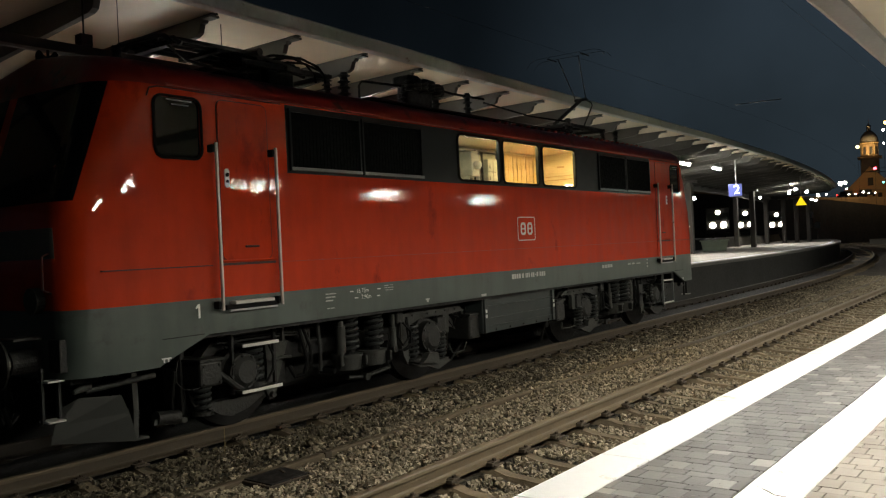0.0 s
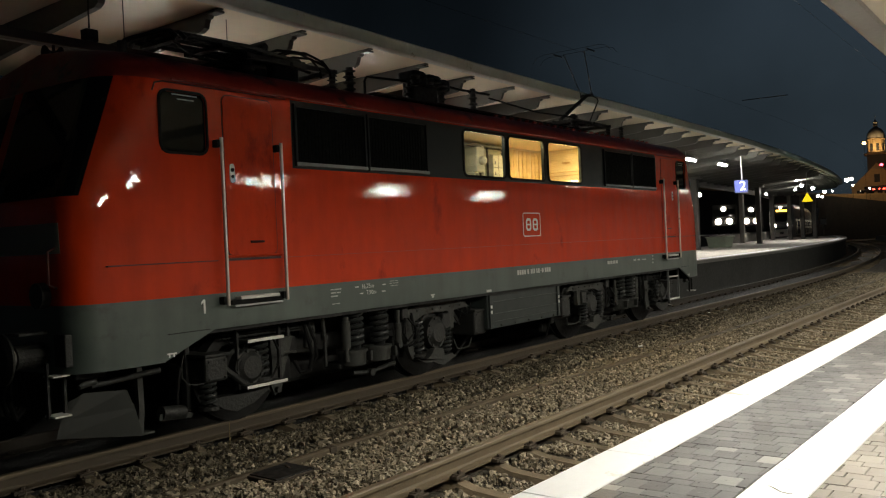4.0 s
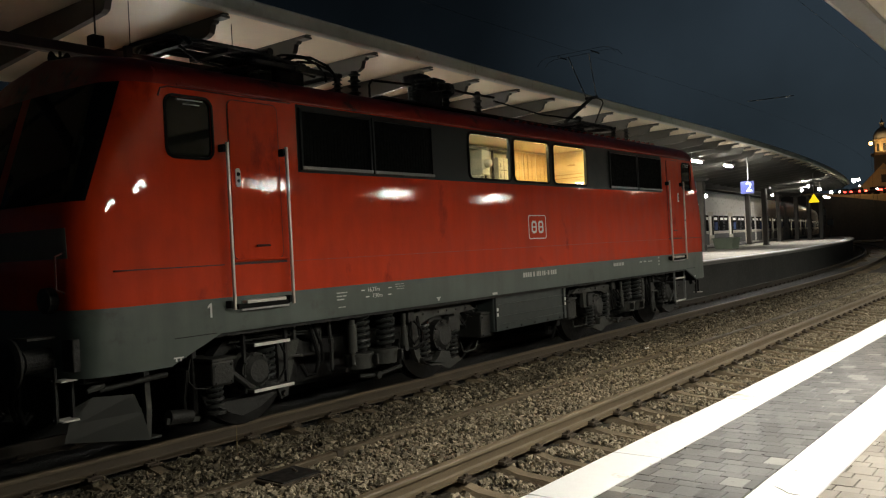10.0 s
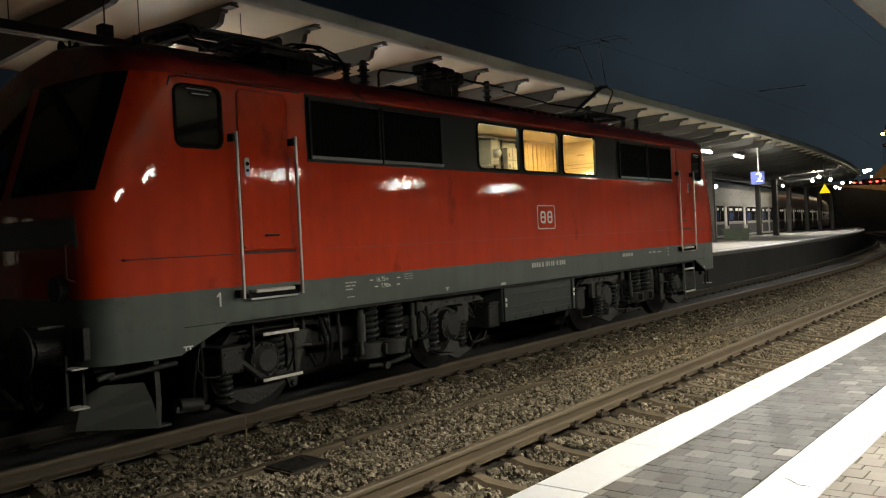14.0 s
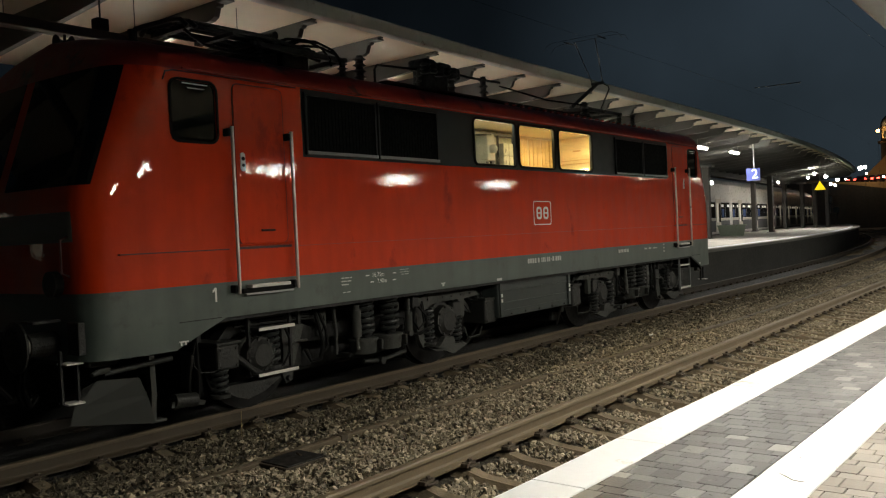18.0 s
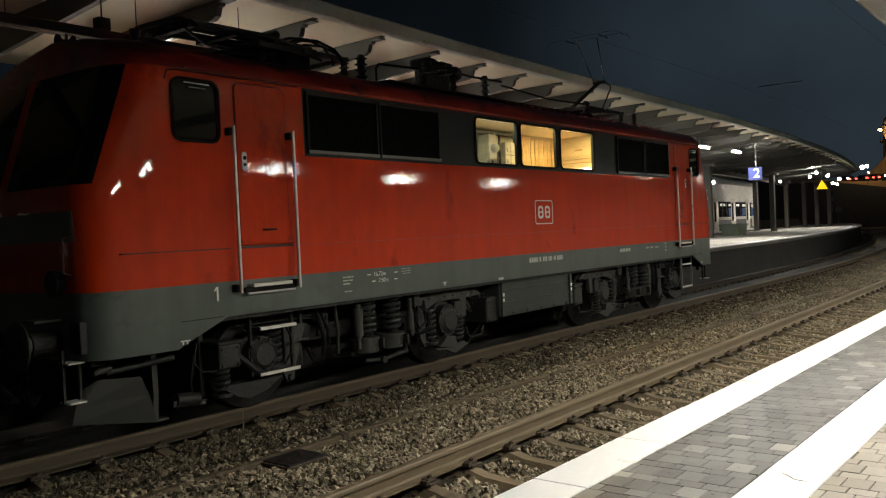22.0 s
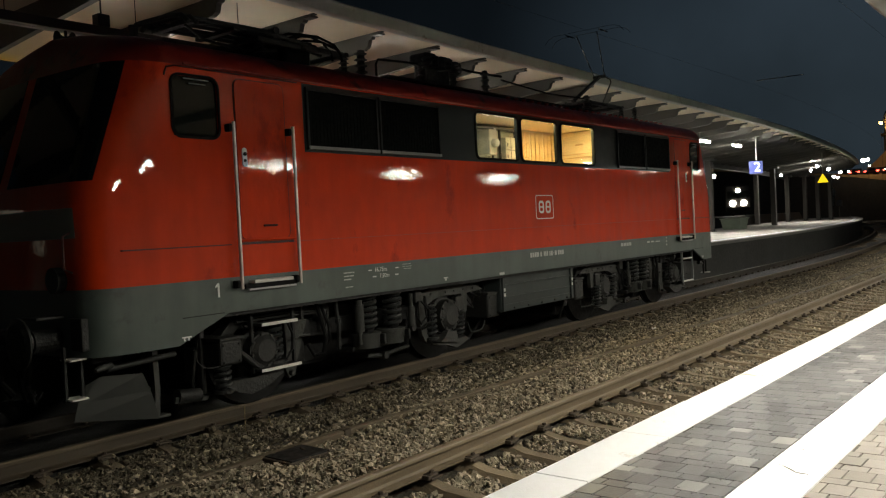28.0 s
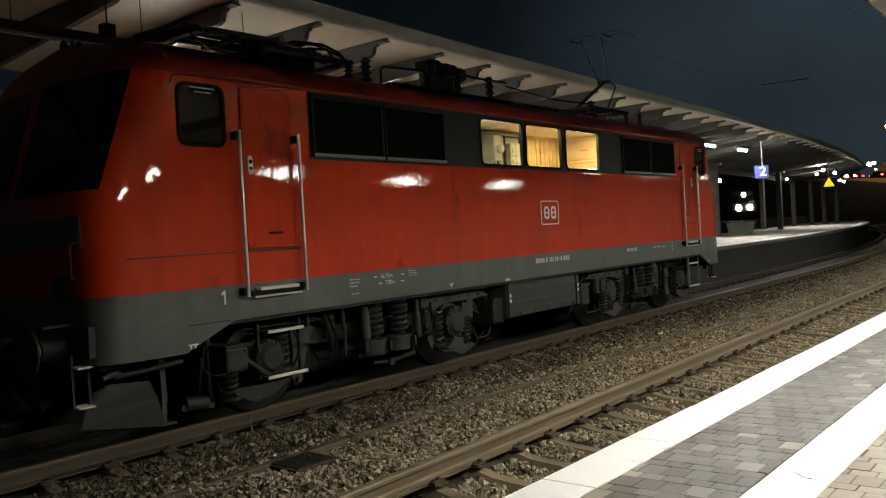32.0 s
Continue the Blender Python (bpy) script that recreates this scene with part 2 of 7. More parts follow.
CLEAR = glass("clear_pane", (0.95, 0.96, 0.94), 0.02, 1.0)
CREAM = material("cream_machine_room_paint", (0.72, 0.60, 0.36), 0.5, vary=0.12, scale=3)
ROOMGREY = material("grey_green_room_paint", (0.34, 0.35, 0.25), 0.6, vary=0.25, scale=4)
BATTEN = material("yellowed_wall_board", (0.60, 0.44, 0.20), 0.5, vary=0.3, scale=5, stretch=(1, 1, 0.2))
OCHRE = material("varnished_wood", (0.42, 0.26, 0.10), 0.5, vary=0.3, scale=5, stretch=(1, 1, 0.2))
PALE = material("pale_green_machine_paint", (0.44, 0.45, 0.36), 0.5, vary=0.15, scale=4)
RAIL = material("rusty_rail_side", (0.115, 0.086, 0.051), 0.65, vary=0.3, scale=10, bump=0.15, bump_scale=60)
RAILHEAD = material("worn_rail_head", (0.160, 0.126, 0.080), 0.55, vary=0.25, scale=8, bump=0.1, bump_scale=60)
SLEEPER = material("dusty_sleeper", (0.175, 0.138, 0.090), 0.85, vary=0.4, scale=8, bump=0.4, bump_scale=50, random_object=0.5, world=True)
CLIP = material("rusted_fastening", (0.050, 0.037, 0.024), 0.8, vary=0.35, scale=15)
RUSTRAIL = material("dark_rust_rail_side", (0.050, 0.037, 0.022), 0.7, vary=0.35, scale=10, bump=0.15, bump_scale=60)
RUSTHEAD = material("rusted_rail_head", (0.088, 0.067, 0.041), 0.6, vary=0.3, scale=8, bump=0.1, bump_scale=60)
# near black for the shade under the locomotive, put into rail and bed
SHADE_RAIL = material("shade_black_rail", (0.03, 0.024, 0.017), 0.7, vary=0.3, scale=9)
SHADE_BLACK = material("shade_black_ballast", (0.004, 0.0038, 0.0032), 0.95, vary=0.4, scale=14, bump=0.8, bump_scale=26)
# bed far darker than the stones, so the gaps between them read as shade
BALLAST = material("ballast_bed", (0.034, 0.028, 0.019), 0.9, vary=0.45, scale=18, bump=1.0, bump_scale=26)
STONE = material("ballast_stone", (0.262, 0.224, 0.158), 0.75, vary=0.55, scale=25, island=0.95, bump=0.25, bump_scale=90)
DARK_STONE = material("dark_ballast_stone", (0.112, 0.094, 0.062), 0.8, vary=0.55, scale=25, island=0.95, bump=0.25, bump_scale=90)
SOIL = material("dark_ground", (0.040, 0.044, 0.046), 0.95, vary=0.3, scale=0.6)
SLAB = material("white_edge_slab", (0.82, 0.845, 0.88), 0.6, vary=0.05, scale=8, bump=0.1, bump_scale=80, random_object=0.2, world=True,
                spots=((0.42, 0.38, 0.28), 0.10, 2.2))
TACTILE = material("white_tactile_slab", (0.84, 0.86, 0.89), 0.6, vary=0.05, scale=8, random_object=0.15, world=True, spots=((0.20, 0.19, 0.17), 0.12, 16))
PAVER = material("grey_concrete_paver", (0.185, 0.186, 0.190), 0.34, vary=0.42, scale=9, bump=0.12, bump_scale=70, random_object=0.6, world=True, odd=((0.42, 0.42, 0.41), 0.10), spots=((0.36, 0.36, 0.35), 0.04, 5.0))
PAVER_ALL = material("grey_concrete_pavers_far", (0.185, 0.186, 0.190), 0.34, vary=0.42, scale=9, island=0.6, world=True, odd=((0.42, 0.42, 0.41), 0.10), spots=((0.36, 0.36, 0.35), 0.04, 5.0))
BUFF = material("buff_concrete_paver", (0.225, 0.205, 0.188), 0.6, vary=0.25, scale=9, bump=0.12, bump_scale=70, random_object=0.6, world=True)
BUFF_ALL = material("buff_concrete_pavers_far", (0.225, 0.205, 0.188), 0.6, vary=0.25, scale=9, island=0.6, world=True)
JOINT = material("paver_joint_sand", (0.075, 0.070, 0.062), 0.95, vary=0.3, scale=20)
CONCRETE = material("weathered_concrete", (0.20, 0.195, 0.185), 0.85, vary=0.3, scale=3, bump=0.15, bump_scale=25)
WALLDARK = material("dark_platform_wall", (0.040, 0.041, 0.039), 0.85, vary=0.45, scale=4, bump=0.2, bump_scale=20)
# strong tone variation stands in for streaks of shadow on the platform top
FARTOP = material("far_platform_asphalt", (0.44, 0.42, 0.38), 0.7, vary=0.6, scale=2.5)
PANEL = material("off_white_soffit", (0.74, 0.66, 0.52), 0.6, vary=0.08, scale=1.5)
STEEL = material("grey_painted_steel", (0.115, 0.114, 0.106), 0.5, vary=0.15, scale=4)
RIB = material("dark_grey_rib_paint", (0.085, 0.085, 0.078), 0.5, vary=0.2, scale=4)
STEEL_L = material("light_grey_steel", (0.30, 0.30, 0.29), 0.45, vary=0.15, scale=4)
BEAM_L = material("pale_rim_paint", (0.58, 0.59, 0.57), 0.5, vary=0.15, scale=3, spots=((0.35, 0.32, 0.27), 0.15, 3.0))
COLUMN = material("grey_column_paint", (0.075, 0.070, 0.062), 0.55, vary=0.2, scale=4)
PLANT = material("green_grey_planter", (0.30, 0.36, 0.28), 0.7, vary=0.2, scale=5)
TRAINW = material("white_train_paint", (0.80, 0.78, 0.73), 0.3, vary=0.06, scale=2)
TRAINR = material("red_train_paint", (0.42, 0.035, 0.03), 0.35, vary=0.08)
TRAIND = material("dark_train_glazing", (0.020, 0.022, 0.025), 0.12, vary=0.1)
TRAINB = material("blue_seat_fabric", (0.03, 0.07, 0.22), 0.8, vary=0.15)
TRAING = material("grey_train_underfloor", (0.10, 0.10, 0.10), 0.7, vary=0.3)
BLUE = material("blue_sign_enamel", (0.07, 0.09, 0.32), 0.4, emit=((0.22, 0.27, 0.70), 0.40))
# the yellow plate glows by itself in place of lamplight falling on it
YELLOW = material("glowing_yellow_sign", (0.85, 0.65, 0.02), 0.4, emit=((0.9, 0.72, 0.02), 0.75))
SIGNW = glow("lit_numeral", (0.9, 0.95, 1.0), 2.2)
TUBE = glow("fluorescent_tube", (1.0, 0.95, 0.84), 140.0)
BULB = glow("small_lamp_glass", (1.0, 0.97, 0.92), 11.0)
TUBE_N = glow("platform_tube", (1.0, 0.945, 0.80), 85.0)
HEAD = glow("headlamp_glass", (1.0, 0.88, 0.68), 60.0)
DISPLAY = glow("amber_display", (1.0, 0.55, 0.06), 5.0)
WEED = material("dry_weed_stalk", (0.22, 0.17, 0.08), 0.8)
WARM = glow("warm_interior_lamp", (1.0, 0.80, 0.45), 6.0)
STREET = glow("street_lamp_glass", (1.0, 0.93, 0.80), 12.0)
SODIUM = glow("sodium_lamp_glass", (1.0, 0.55, 0.15), 12.0)
REDLAMP = glow("red_lamp_glass", (1.0, 0.03, 0.05), 22.0)
GREENLAMP = glow("teal_lamp_glass", (0.1, 0.9, 0.8), 10.0)
STUCCO = material("pale_sandstone", (0.26, 0.18, 0.09), 0.8, vary=0.25, scale=1.0)
LEAD = material("dark_roof_slate", (0.05, 0.045, 0.04), 0.7, vary=0.3, scale=1.0)
COPPER = material("dome_lead", (0.30, 0.28, 0.26), 0.6, vary=0.2)
ROADM = material("far_road_asphalt", (0.07, 0.055, 0.035), 0.8, vary=0.2)
VERGE = material("dry_grass_verge", (0.20, 0.15, 0.08), 0.9, vary=0.4, scale=0.8)
# very dark and bluish, so the wall reads as lit by the sky alone
DARKWALL = material("unlit_retaining_stone", (0.014, 0.019, 0.024), 0.9, vary=0.4, scale=0.8)


# ---- mesh helpers ----
def part(name, bm, mat, parent=None, label="", smooth=False):
    """Links a bmesh as one mesh object, under a thing or a part."""
    me = bpy.data.meshes.new(name)
    bm.to_mesh(me)
    bm.free()
    me.materials.append(mat)
    if smooth:
        me.polygons.foreach_set("use_smooth", [True] * len(me.polygons))
        me.set_sharp_from_angle(angle=radians(38))
    ob = new(name, me)
    if parent:
        ob.parent = parent
    if label:
        ob["label"] = label
    return ob


def raw(name, verts, faces, mat, parent=None, label="", smooth=False):
    me = bpy.data.meshes.new(name)
    me.from_pydata(verts, [], faces)
    me.materials.append(mat)
    if smooth:
        me.polygons.foreach_set("use_smooth", [True] * len(me.polygons))
    ob = new(name, me)
    if parent:
        ob.parent = parent
    if label:
        ob["label"] = label
    return ob


def empty(name, label, category, group="", m=None, kind=""):
    ob = new(name)
    if m:
        ob.matrix_world = m
    return tagged(ob, label, category, group, kind)


def bx(bm, x0, x1, y0, y1, z0, z1, bevel=0.0, m=None):
    """A box between two corners, with bevelled edges."""
    r = bmesh.ops.create_cube(bm, size=1)
    vs = r["verts"]
    bmesh.ops.scale(bm, vec=(abs(x1 - x0), abs(y1 - y0), abs(z1 - z0)), verts=vs)
    bmesh.ops.translate(bm, vec=((x0 + x1) / 2, (y0 + y1) / 2, (z0 + z1) / 2), verts=vs)
    if bevel:
        es = list({e for v in vs for e in v.link_edges})
        vs = bmesh.ops.bevel(bm, geom=es, offset=bevel, segments=2, affect="EDGES", profile=0.5)["verts"]
    if m:
        bmesh.ops.transform(bm, matrix=m, verts=list(vs))
    return bm


def box(*a, **k):
    return bx(bmesh.new(), *a, **k)


def cyl(bm, p, q, r, r2=None, seg=12, caps=True):
    """A round bar from p to q."""
    p, q = Vector(p), Vector(q)
    d = q - p
    m = Matrix.Translation((p + q) / 2) @ d.to_track_quat("Z", "Y").to_matrix().to_4x4()
    bmesh.ops.create_cone(bm, cap_ends=caps, segments=seg, radius1=r, radius2=r if r2 is None else r2, depth=d.length, matrix=m)
    return bm


def rod(*a, **k):
    return cyl(bmesh.new(), *a, **k)


def tube(bm, pts, r, seg=8):
    """A bent bar along points."""
    pts = [Vector(p) for p in pts]
    rings = []
    for i, p in enumerate(pts):
        d = (pts[min(i + 1, len(pts) - 1)] - pts[max(i - 1, 0)]).normalized()
        a = d.orthogonal().normalized() if i == 0 else (last - d * last.dot(d)).normalized()
        last = a
        b = d.cross(a)
        rings.append([bm.verts.new(p + (a * math.cos(2 * math.pi * k / seg) + b * math.sin(2 * math.pi * k / seg)) * r) for k in range(seg)])
    for u, v in zip(rings, rings[1:]):
        for k in range(seg):
            bm.faces.new((u[k], u[(k + 1) % seg], v[(k + 1) % seg], v[k]))
    bm.faces.new(rings[0][::-1])
    bm.faces.new(rings[-1])
    return bm


def lathe(bm, profile, m=None, seg=16):
    """A turned body about z from (radius, height) pairs."""
    rings = []
    for r, z in profile:
        rings.append([bm.verts.new((r * math.cos(2 * math.pi * k / seg), r * math.sin(2 * math.pi * k / seg), z)) for k in range(seg)])
    for u, v in zip(rings, rings[1:]):
        for k in range(seg):
            bm.faces.new((u[k], u[(k + 1) % seg], v[(k + 1) % seg], v[k]))
    bm.faces.new(rings[0][::-1])
    bm.faces.new(rings[-1])
    if m:
        bmesh.ops.transform(bm, matrix=m, verts=[v for ring in rings for v in ring])
    return bm


def round_rect(w, h, r, n=5):
    """Corner points of a rounded rectangle about the origin, anticlockwise."""
    out = []
    for cx, cz, a0 in ((w / 2 - r, h / 2 - r, 0), (-w / 2 + r, h / 2 - r, 90), (-w / 2 + r, -h / 2 + r, 180), (w / 2 - r, -h / 2 + r, 270)):
        for k in range(n + 1):
            a = radians(a0 + 90 * k / n)
            out.append((cx + r * math.cos(a), cz + r * math.sin(a)))
    return out


def plate(w, h, r, d, m, n=5):
    """A rounded plate in x and z, d thick towards -y, set at m."""
    bm = bmesh.new()
    f = [bm.verts.new((x, -d, z)) for x, z in round_rect(w, h, r, n)]
    g = [bm.verts.new((x, 0, z)) for x, z in round_rect(w, h, r, n)]
    bm.faces.new(f)
    bm.faces.new(g[::-1])
    for i in range(len(f)):
        j = (i + 1) % len(f)
        bm.faces.new((g[i], g[j], f[j], f[i]))
    bmesh.ops.transform(bm, matrix=m, verts=bm.verts)
    bmesh.ops.recalc_face_normals(bm, faces=bm.faces)
    return bm


def ring(w, h, r, t, d, m, n=5):
    """A rounded frame of width t round an opening w by h."""
    bm = bmesh.new()
    loops = []
    for ww, hh, rr, y in ((w, h, r, 0), (w, h, r, -d), (w + 2 * t, h + 2 * t, r + t, -d), (w + 2 * t, h + 2 * t, r + t, 0)):
        loops.append([bm.verts.new((x, y, z)) for x, z in round_rect(ww, hh, rr, n)])
    for u, v in zip(loops, loops[1:] + loops[:1]):
        for i in range(len(u)):
            j = (i + 1) % len(u)
            bm.faces.new((u[i], u[j], v[j], v[i]))
    bmesh.ops.transform(bm, matrix=m, verts=bm.verts)
    bmesh.ops.recalc_face_normals(bm, faces=bm.faces)
    return bm


def sweep(section, xs, line, closed=True, z=0.0):
    """Vertices and faces of a section (y, z) swept along x, shifted sideways by line(x)."""
    verts, faces = [], []
    n = len(section)
    for x in xs:
        y0 = line(x)
        verts += [(x, y0 + a, z + b) for a, b in section]
    for i in range(len(xs) - 1):
        for k in range(n if closed else n - 1):
            j = (k + 1) % n
            faces.append((i * n + k, i * n + j, (i + 1) * n + j, (i + 1) * n + k))
    if closed:
        faces += [tuple(range(n))[::-1], tuple(range((len(xs) - 1) * n, len(xs) * n))]
    return verts, faces


def span(a, b, step):
    n = max(1, round((b - a) / step))
    return [a + (b - a) * i / n for i in range(n + 1)]


def swept(name, section, xs, line, mat, parent=None, label="", z=0.0, smooth=False):
    v, f = sweep(section, xs, line, True, z)
    bm = bmesh.new()
    vs = [bm.verts.new(p) for p in v]
    for g in f:
        bm.faces.new([vs[i] for i in g])
    bmesh.ops.recalc_face_normals(bm, faces=bm.faces)
    return part(name, bm, mat, parent, label, smooth)


def slab(y0, y1, z0, z1):
    return [(y0, z0), (y1, z0), (y1, z1), (y0, z1)]


# ---- ground ----
tagged(raw("ground", [(-900, -900, -0.62), (1500, -900, -0.62), (1500, 900, -0.62), (-900, 900, -0.62)], [(0, 1, 2, 3)], SOIL),
       "dark bare ground under and round the station", "ground", kind="structure")



def ballast_height(x, y):
    """The bed dips between the tracks and heaps a little over the sleeper ends."""
    h = -0.225 + 0.02 * math.sin(x * 1.9 + y * 3.1) + 0.018 * noise.noise(Vector((x * 1.3, y * 1.3, 0)))
    a, b = abs(y - y_main(x)), abs(y - y_near(x))
    if b < 1.25:
        h -= 0.030 + 0.085 * max(0.0, 1 - b / 0.75)
    if a < 1.22:
        h -= 0.035
    if 1.3 < a < 1.9 and y < y_main(x):
        h += 0.035
    return h


bed_v, bed_f = [], []
bed_xs = span(-14, 40, 0.25) + span(42, 125, 2.0)
bed_n = 34
for x in bed_xs:
    ya, yb = y_edge(x) + 0.05, y_main(x) + 1.62
    for k in range(bed_n):
        y = ya + (yb - ya) * k / (bed_n - 1)
        bed_v.append((x, y, ballast_height(x, y)))
for i in range(len(bed_xs) - 1):
    for k in range(bed_n - 1):
        a = i * bed_n + k
        bed_f.append((a, a + bed_n, a + bed_n + 1, a + 1))
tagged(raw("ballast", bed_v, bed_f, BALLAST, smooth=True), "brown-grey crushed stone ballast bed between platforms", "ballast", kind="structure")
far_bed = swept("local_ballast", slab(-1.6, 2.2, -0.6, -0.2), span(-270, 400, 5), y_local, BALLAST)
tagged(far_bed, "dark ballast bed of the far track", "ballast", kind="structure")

# sheet that paints the shade between the rails under the locomotive
shade_sheet = swept("oily_bed", slab(-0.70, 0.70, -0.30, -0.168), span(-13, 40, 1.0), y_main, SHADE_BLACK)
tagged(shade_sheet, "ballast between the rails, coloured near black for the shade under the locomotive", "ballast", kind="structure")

# ---- tracks ----
RAIL_SECTION = [(-0.075, -0.172), (0.075, -0.172), (0.075, -0.158), (0.022, -0.138), (0.008, -0.120), (0.008, -0.037), (-0.008, -0.037), (-0.008, -0.120), (-0.022, -0.138), (-0.075, -0.158)]
RAIL_HEAD = [(-0.040, -0.036), (0.040, -0.036), (0.040, -0.010), (0.032, 0.001), (-0.032, 0.001), (-0.040, -0.010)]


def sleeper_mesh():
    """A rolled steel sleeper: highest under the rails, dipping to the middle, its ends turned down."""
    stations = [(-1.27, -0.14), (-1.05, -0.055), (-0.75, 0.0), (-0.48, -0.070), (0.0, -0.105), (0.48, -0.070), (0.75, 0.0), (1.05, -0.055), (1.27, -0.14)]
    verts, faces = [], []
    for y, d in stations:
        verts += [(-0.115, y, -0.290 + d), (-0.062, y, -0.178 + d), (0.062, y, -0.178 + d), (0.115, y, -0.290 + d)]
    for k in range(len(stations) - 1):
        a, b = 4 * k, 4 * k + 4
        faces += [(a + m, a + m + 1, b + m + 1, b + m) for m in range(3)]
    me = bpy.data.meshes.new("sleeper")
    me.from_pydata(verts, [], [f[::-1] for f in faces])
    me.materials.append(SLEEPER)
    return me


def clip_mesh():
    bm = bmesh.new()
    bx(bm, -0.075, 0.075, -0.165, 0.165, -0.18, -0.160, 0.005)
    for s in (-1, 1):
        bx(bm, -0.055, 0.055, *sorted((s * 0.055, s * 0.135)), -0.164, -0.138, 0.008)
        cyl(bm, (0, s * 0.105, -0.14), (0, s * 0.105, -0.115), 0.022, seg=6)
        bx(bm, -0.10, -0.06, *sorted((s * 0.080, s * 0.150)), -0.175, -0.14, 0.006)
    me = bpy.data.meshes.new("rail_fastening")
    bm.to_mesh(me)
    bm.free()
    me.materials.append(CLIP)
    return me


SLEEPER_ME, CLIP_ME = sleeper_mesh(), clip_mesh()
MAIN_SLEEPERS = (-12.2, 0.645)      # the first sleeper and the spacing
NEAR_SLEEPERS = (-12.0, 0.62)


def track(name, line, x0, x1, label, sleepers, first, pitch, metal, step=1.0):
    top = empty(name, label, "railway track", kind="structure")
    xs = span(x0, x1, step)
    for s in (-0.7525, 0.7525):
        r = swept("rail", RAIL_SECTION, xs, lambda x: line(x) + s, metal[s > 0][0], top, "rusty brown steel rail")
        swept("running_surface", RAIL_HEAD, xs, lambda x: line(x) + s, metal[s > 0][1], r, "worn brown rail head")
    for i in range(sleepers):
        x = first + pitch * i
        a = math.atan2(line(x + 0.5) - line(x - 0.5), 1.0)
        ob = new("sleeper", SLEEPER_ME)
        ob.parent = top
        ob.matrix_basis = Matrix.Translation((x + random.uniform(-0.02, 0.02), line(x), random.uniform(-0.006, 0.004))) @ Euler((0, 0, a + random.uniform(-0.012, 0.012))).to_matrix().to_4x4()
        if x < 34:
            for s in (-0.7525, 0.7525):
                c = new("rail_fastening", CLIP_ME)
                c.parent = ob
                c.matrix_basis = Matrix.Translation((0, s, 0))
    return top


# the main track's far rail takes the near-black shade colour
track("main_track", y_main, -14, 120, "railway track with rusty rails and dusty sleepers under the locomotive", 150, *MAIN_SLEEPERS, ((RUSTRAIL, RUSTHEAD), (SHADE_RAIL, SHADE_RAIL)))
track("near_track", y_near, -14, 110, "empty railway track beside the platform edge", 140, *NEAR_SLEEPERS, ((RAIL, RAILHEAD), (RAIL, RAILHEAD)))
local = empty("local_track", "dark railway track behind the island platform", "railway track", kind="structure")
for s in (-0.7525, 0.7525):
    swept("rail", RAIL_SECTION, span(-270, 400, 3), lambda x: y_local(x) + s, RAIL, local)


# ---- ballast stones: too many to count ----
def stones(name, count, x0, x1, dense, mat, label):
    rng = np.random.default_rng(4)
    base = np.array([(math.cos(a) * math.cos(b), math.sin(a) * math.cos(b), math.sin(b)) for b, n, o in ((0.75, 4, 0), (-0.45, 5, 0.4)) for a in [o + 2 * math.pi * k / n for k in range(n)]])
    tri = [(0, 1, 2), (0, 2, 3)]
    for k in range(5):
        a, b = 4 + k, 4 + (k + 1) % 5
        c = [0, 1, 2, 3, 0][k]
        tri.append((a, b, c))
    tri += [(5, 1, 0), (6, 2, 1), (7, 3, 2), (8, 0, 3)]
    heaps = {False: ([], []), True: ([], [])}
    for i in range(count):
        x = x0 + (x1 - x0) * rng.random() ** dense
        ya, yb = y_edge(x) + 0.1, y_main(x) - 0.83
        y = ya + (yb - ya) * rng.random()
        if abs(abs(y - y_near(x)) - 0.7525) < 0.10:
            continue
        first, pitch = NEAR_SLEEPERS if abs(y - y_near(x)) < abs(y - y_main(x)) else MAIN_SLEEPERS
        k = (x - first) / pitch
        on_sleeper = abs(k - round(k)) * pitch < 0.115
        z = ballast_height(x, y)
        if on_sleeper and (abs(y - y_near(x)) < 1.22 or (abs(y - y_main(x)) < 1.20)):
            if rng.random() < (0.99 if abs(abs(y - y_near(x)) - 0.7525) < 0.36 else 0.94):
                continue
            z = -0.185
        # dusty marks the darker stones, chosen by distance from the main track
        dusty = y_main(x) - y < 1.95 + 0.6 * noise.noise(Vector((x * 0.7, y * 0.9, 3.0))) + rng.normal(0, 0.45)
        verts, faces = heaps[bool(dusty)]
        size = rng.uniform(0.010, 0.031)
        sc = size * rng.uniform(0.6, 1.6, 3)
        lift = rng.random() ** 2
        e = Euler(rng.uniform(0, 6.28, 3)).to_matrix()
        pts = (base * rng.uniform(0.62, 1.32, (9, 1)) * sc) @ np.array(e).T
        o = len(verts)
        verts += [(x + p[0], y + p[1], z + 0.014 + 0.012 * lift + p[2]) for p in pts]
        faces += [(a + o, b + o, c + o) for a, b, c in tri]
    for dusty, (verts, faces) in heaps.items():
        tagged(raw("dusty_ballast_stones" if dusty else name, verts, faces, DARK_STONE if dusty else mat),
               "dark brown ballast stones beside the rail" if dusty else label, "ballast stones", kind="stuff")


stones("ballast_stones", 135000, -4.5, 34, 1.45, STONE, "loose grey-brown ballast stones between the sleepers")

# flat conduit between the tracks, with a dark pit cover
def y_duct(x):
    return -2.27 - 0.042 * max(0, x) if x < 12 else -2.27 - 0.504 + (y_main(x) - y_main(12)) * 0.98


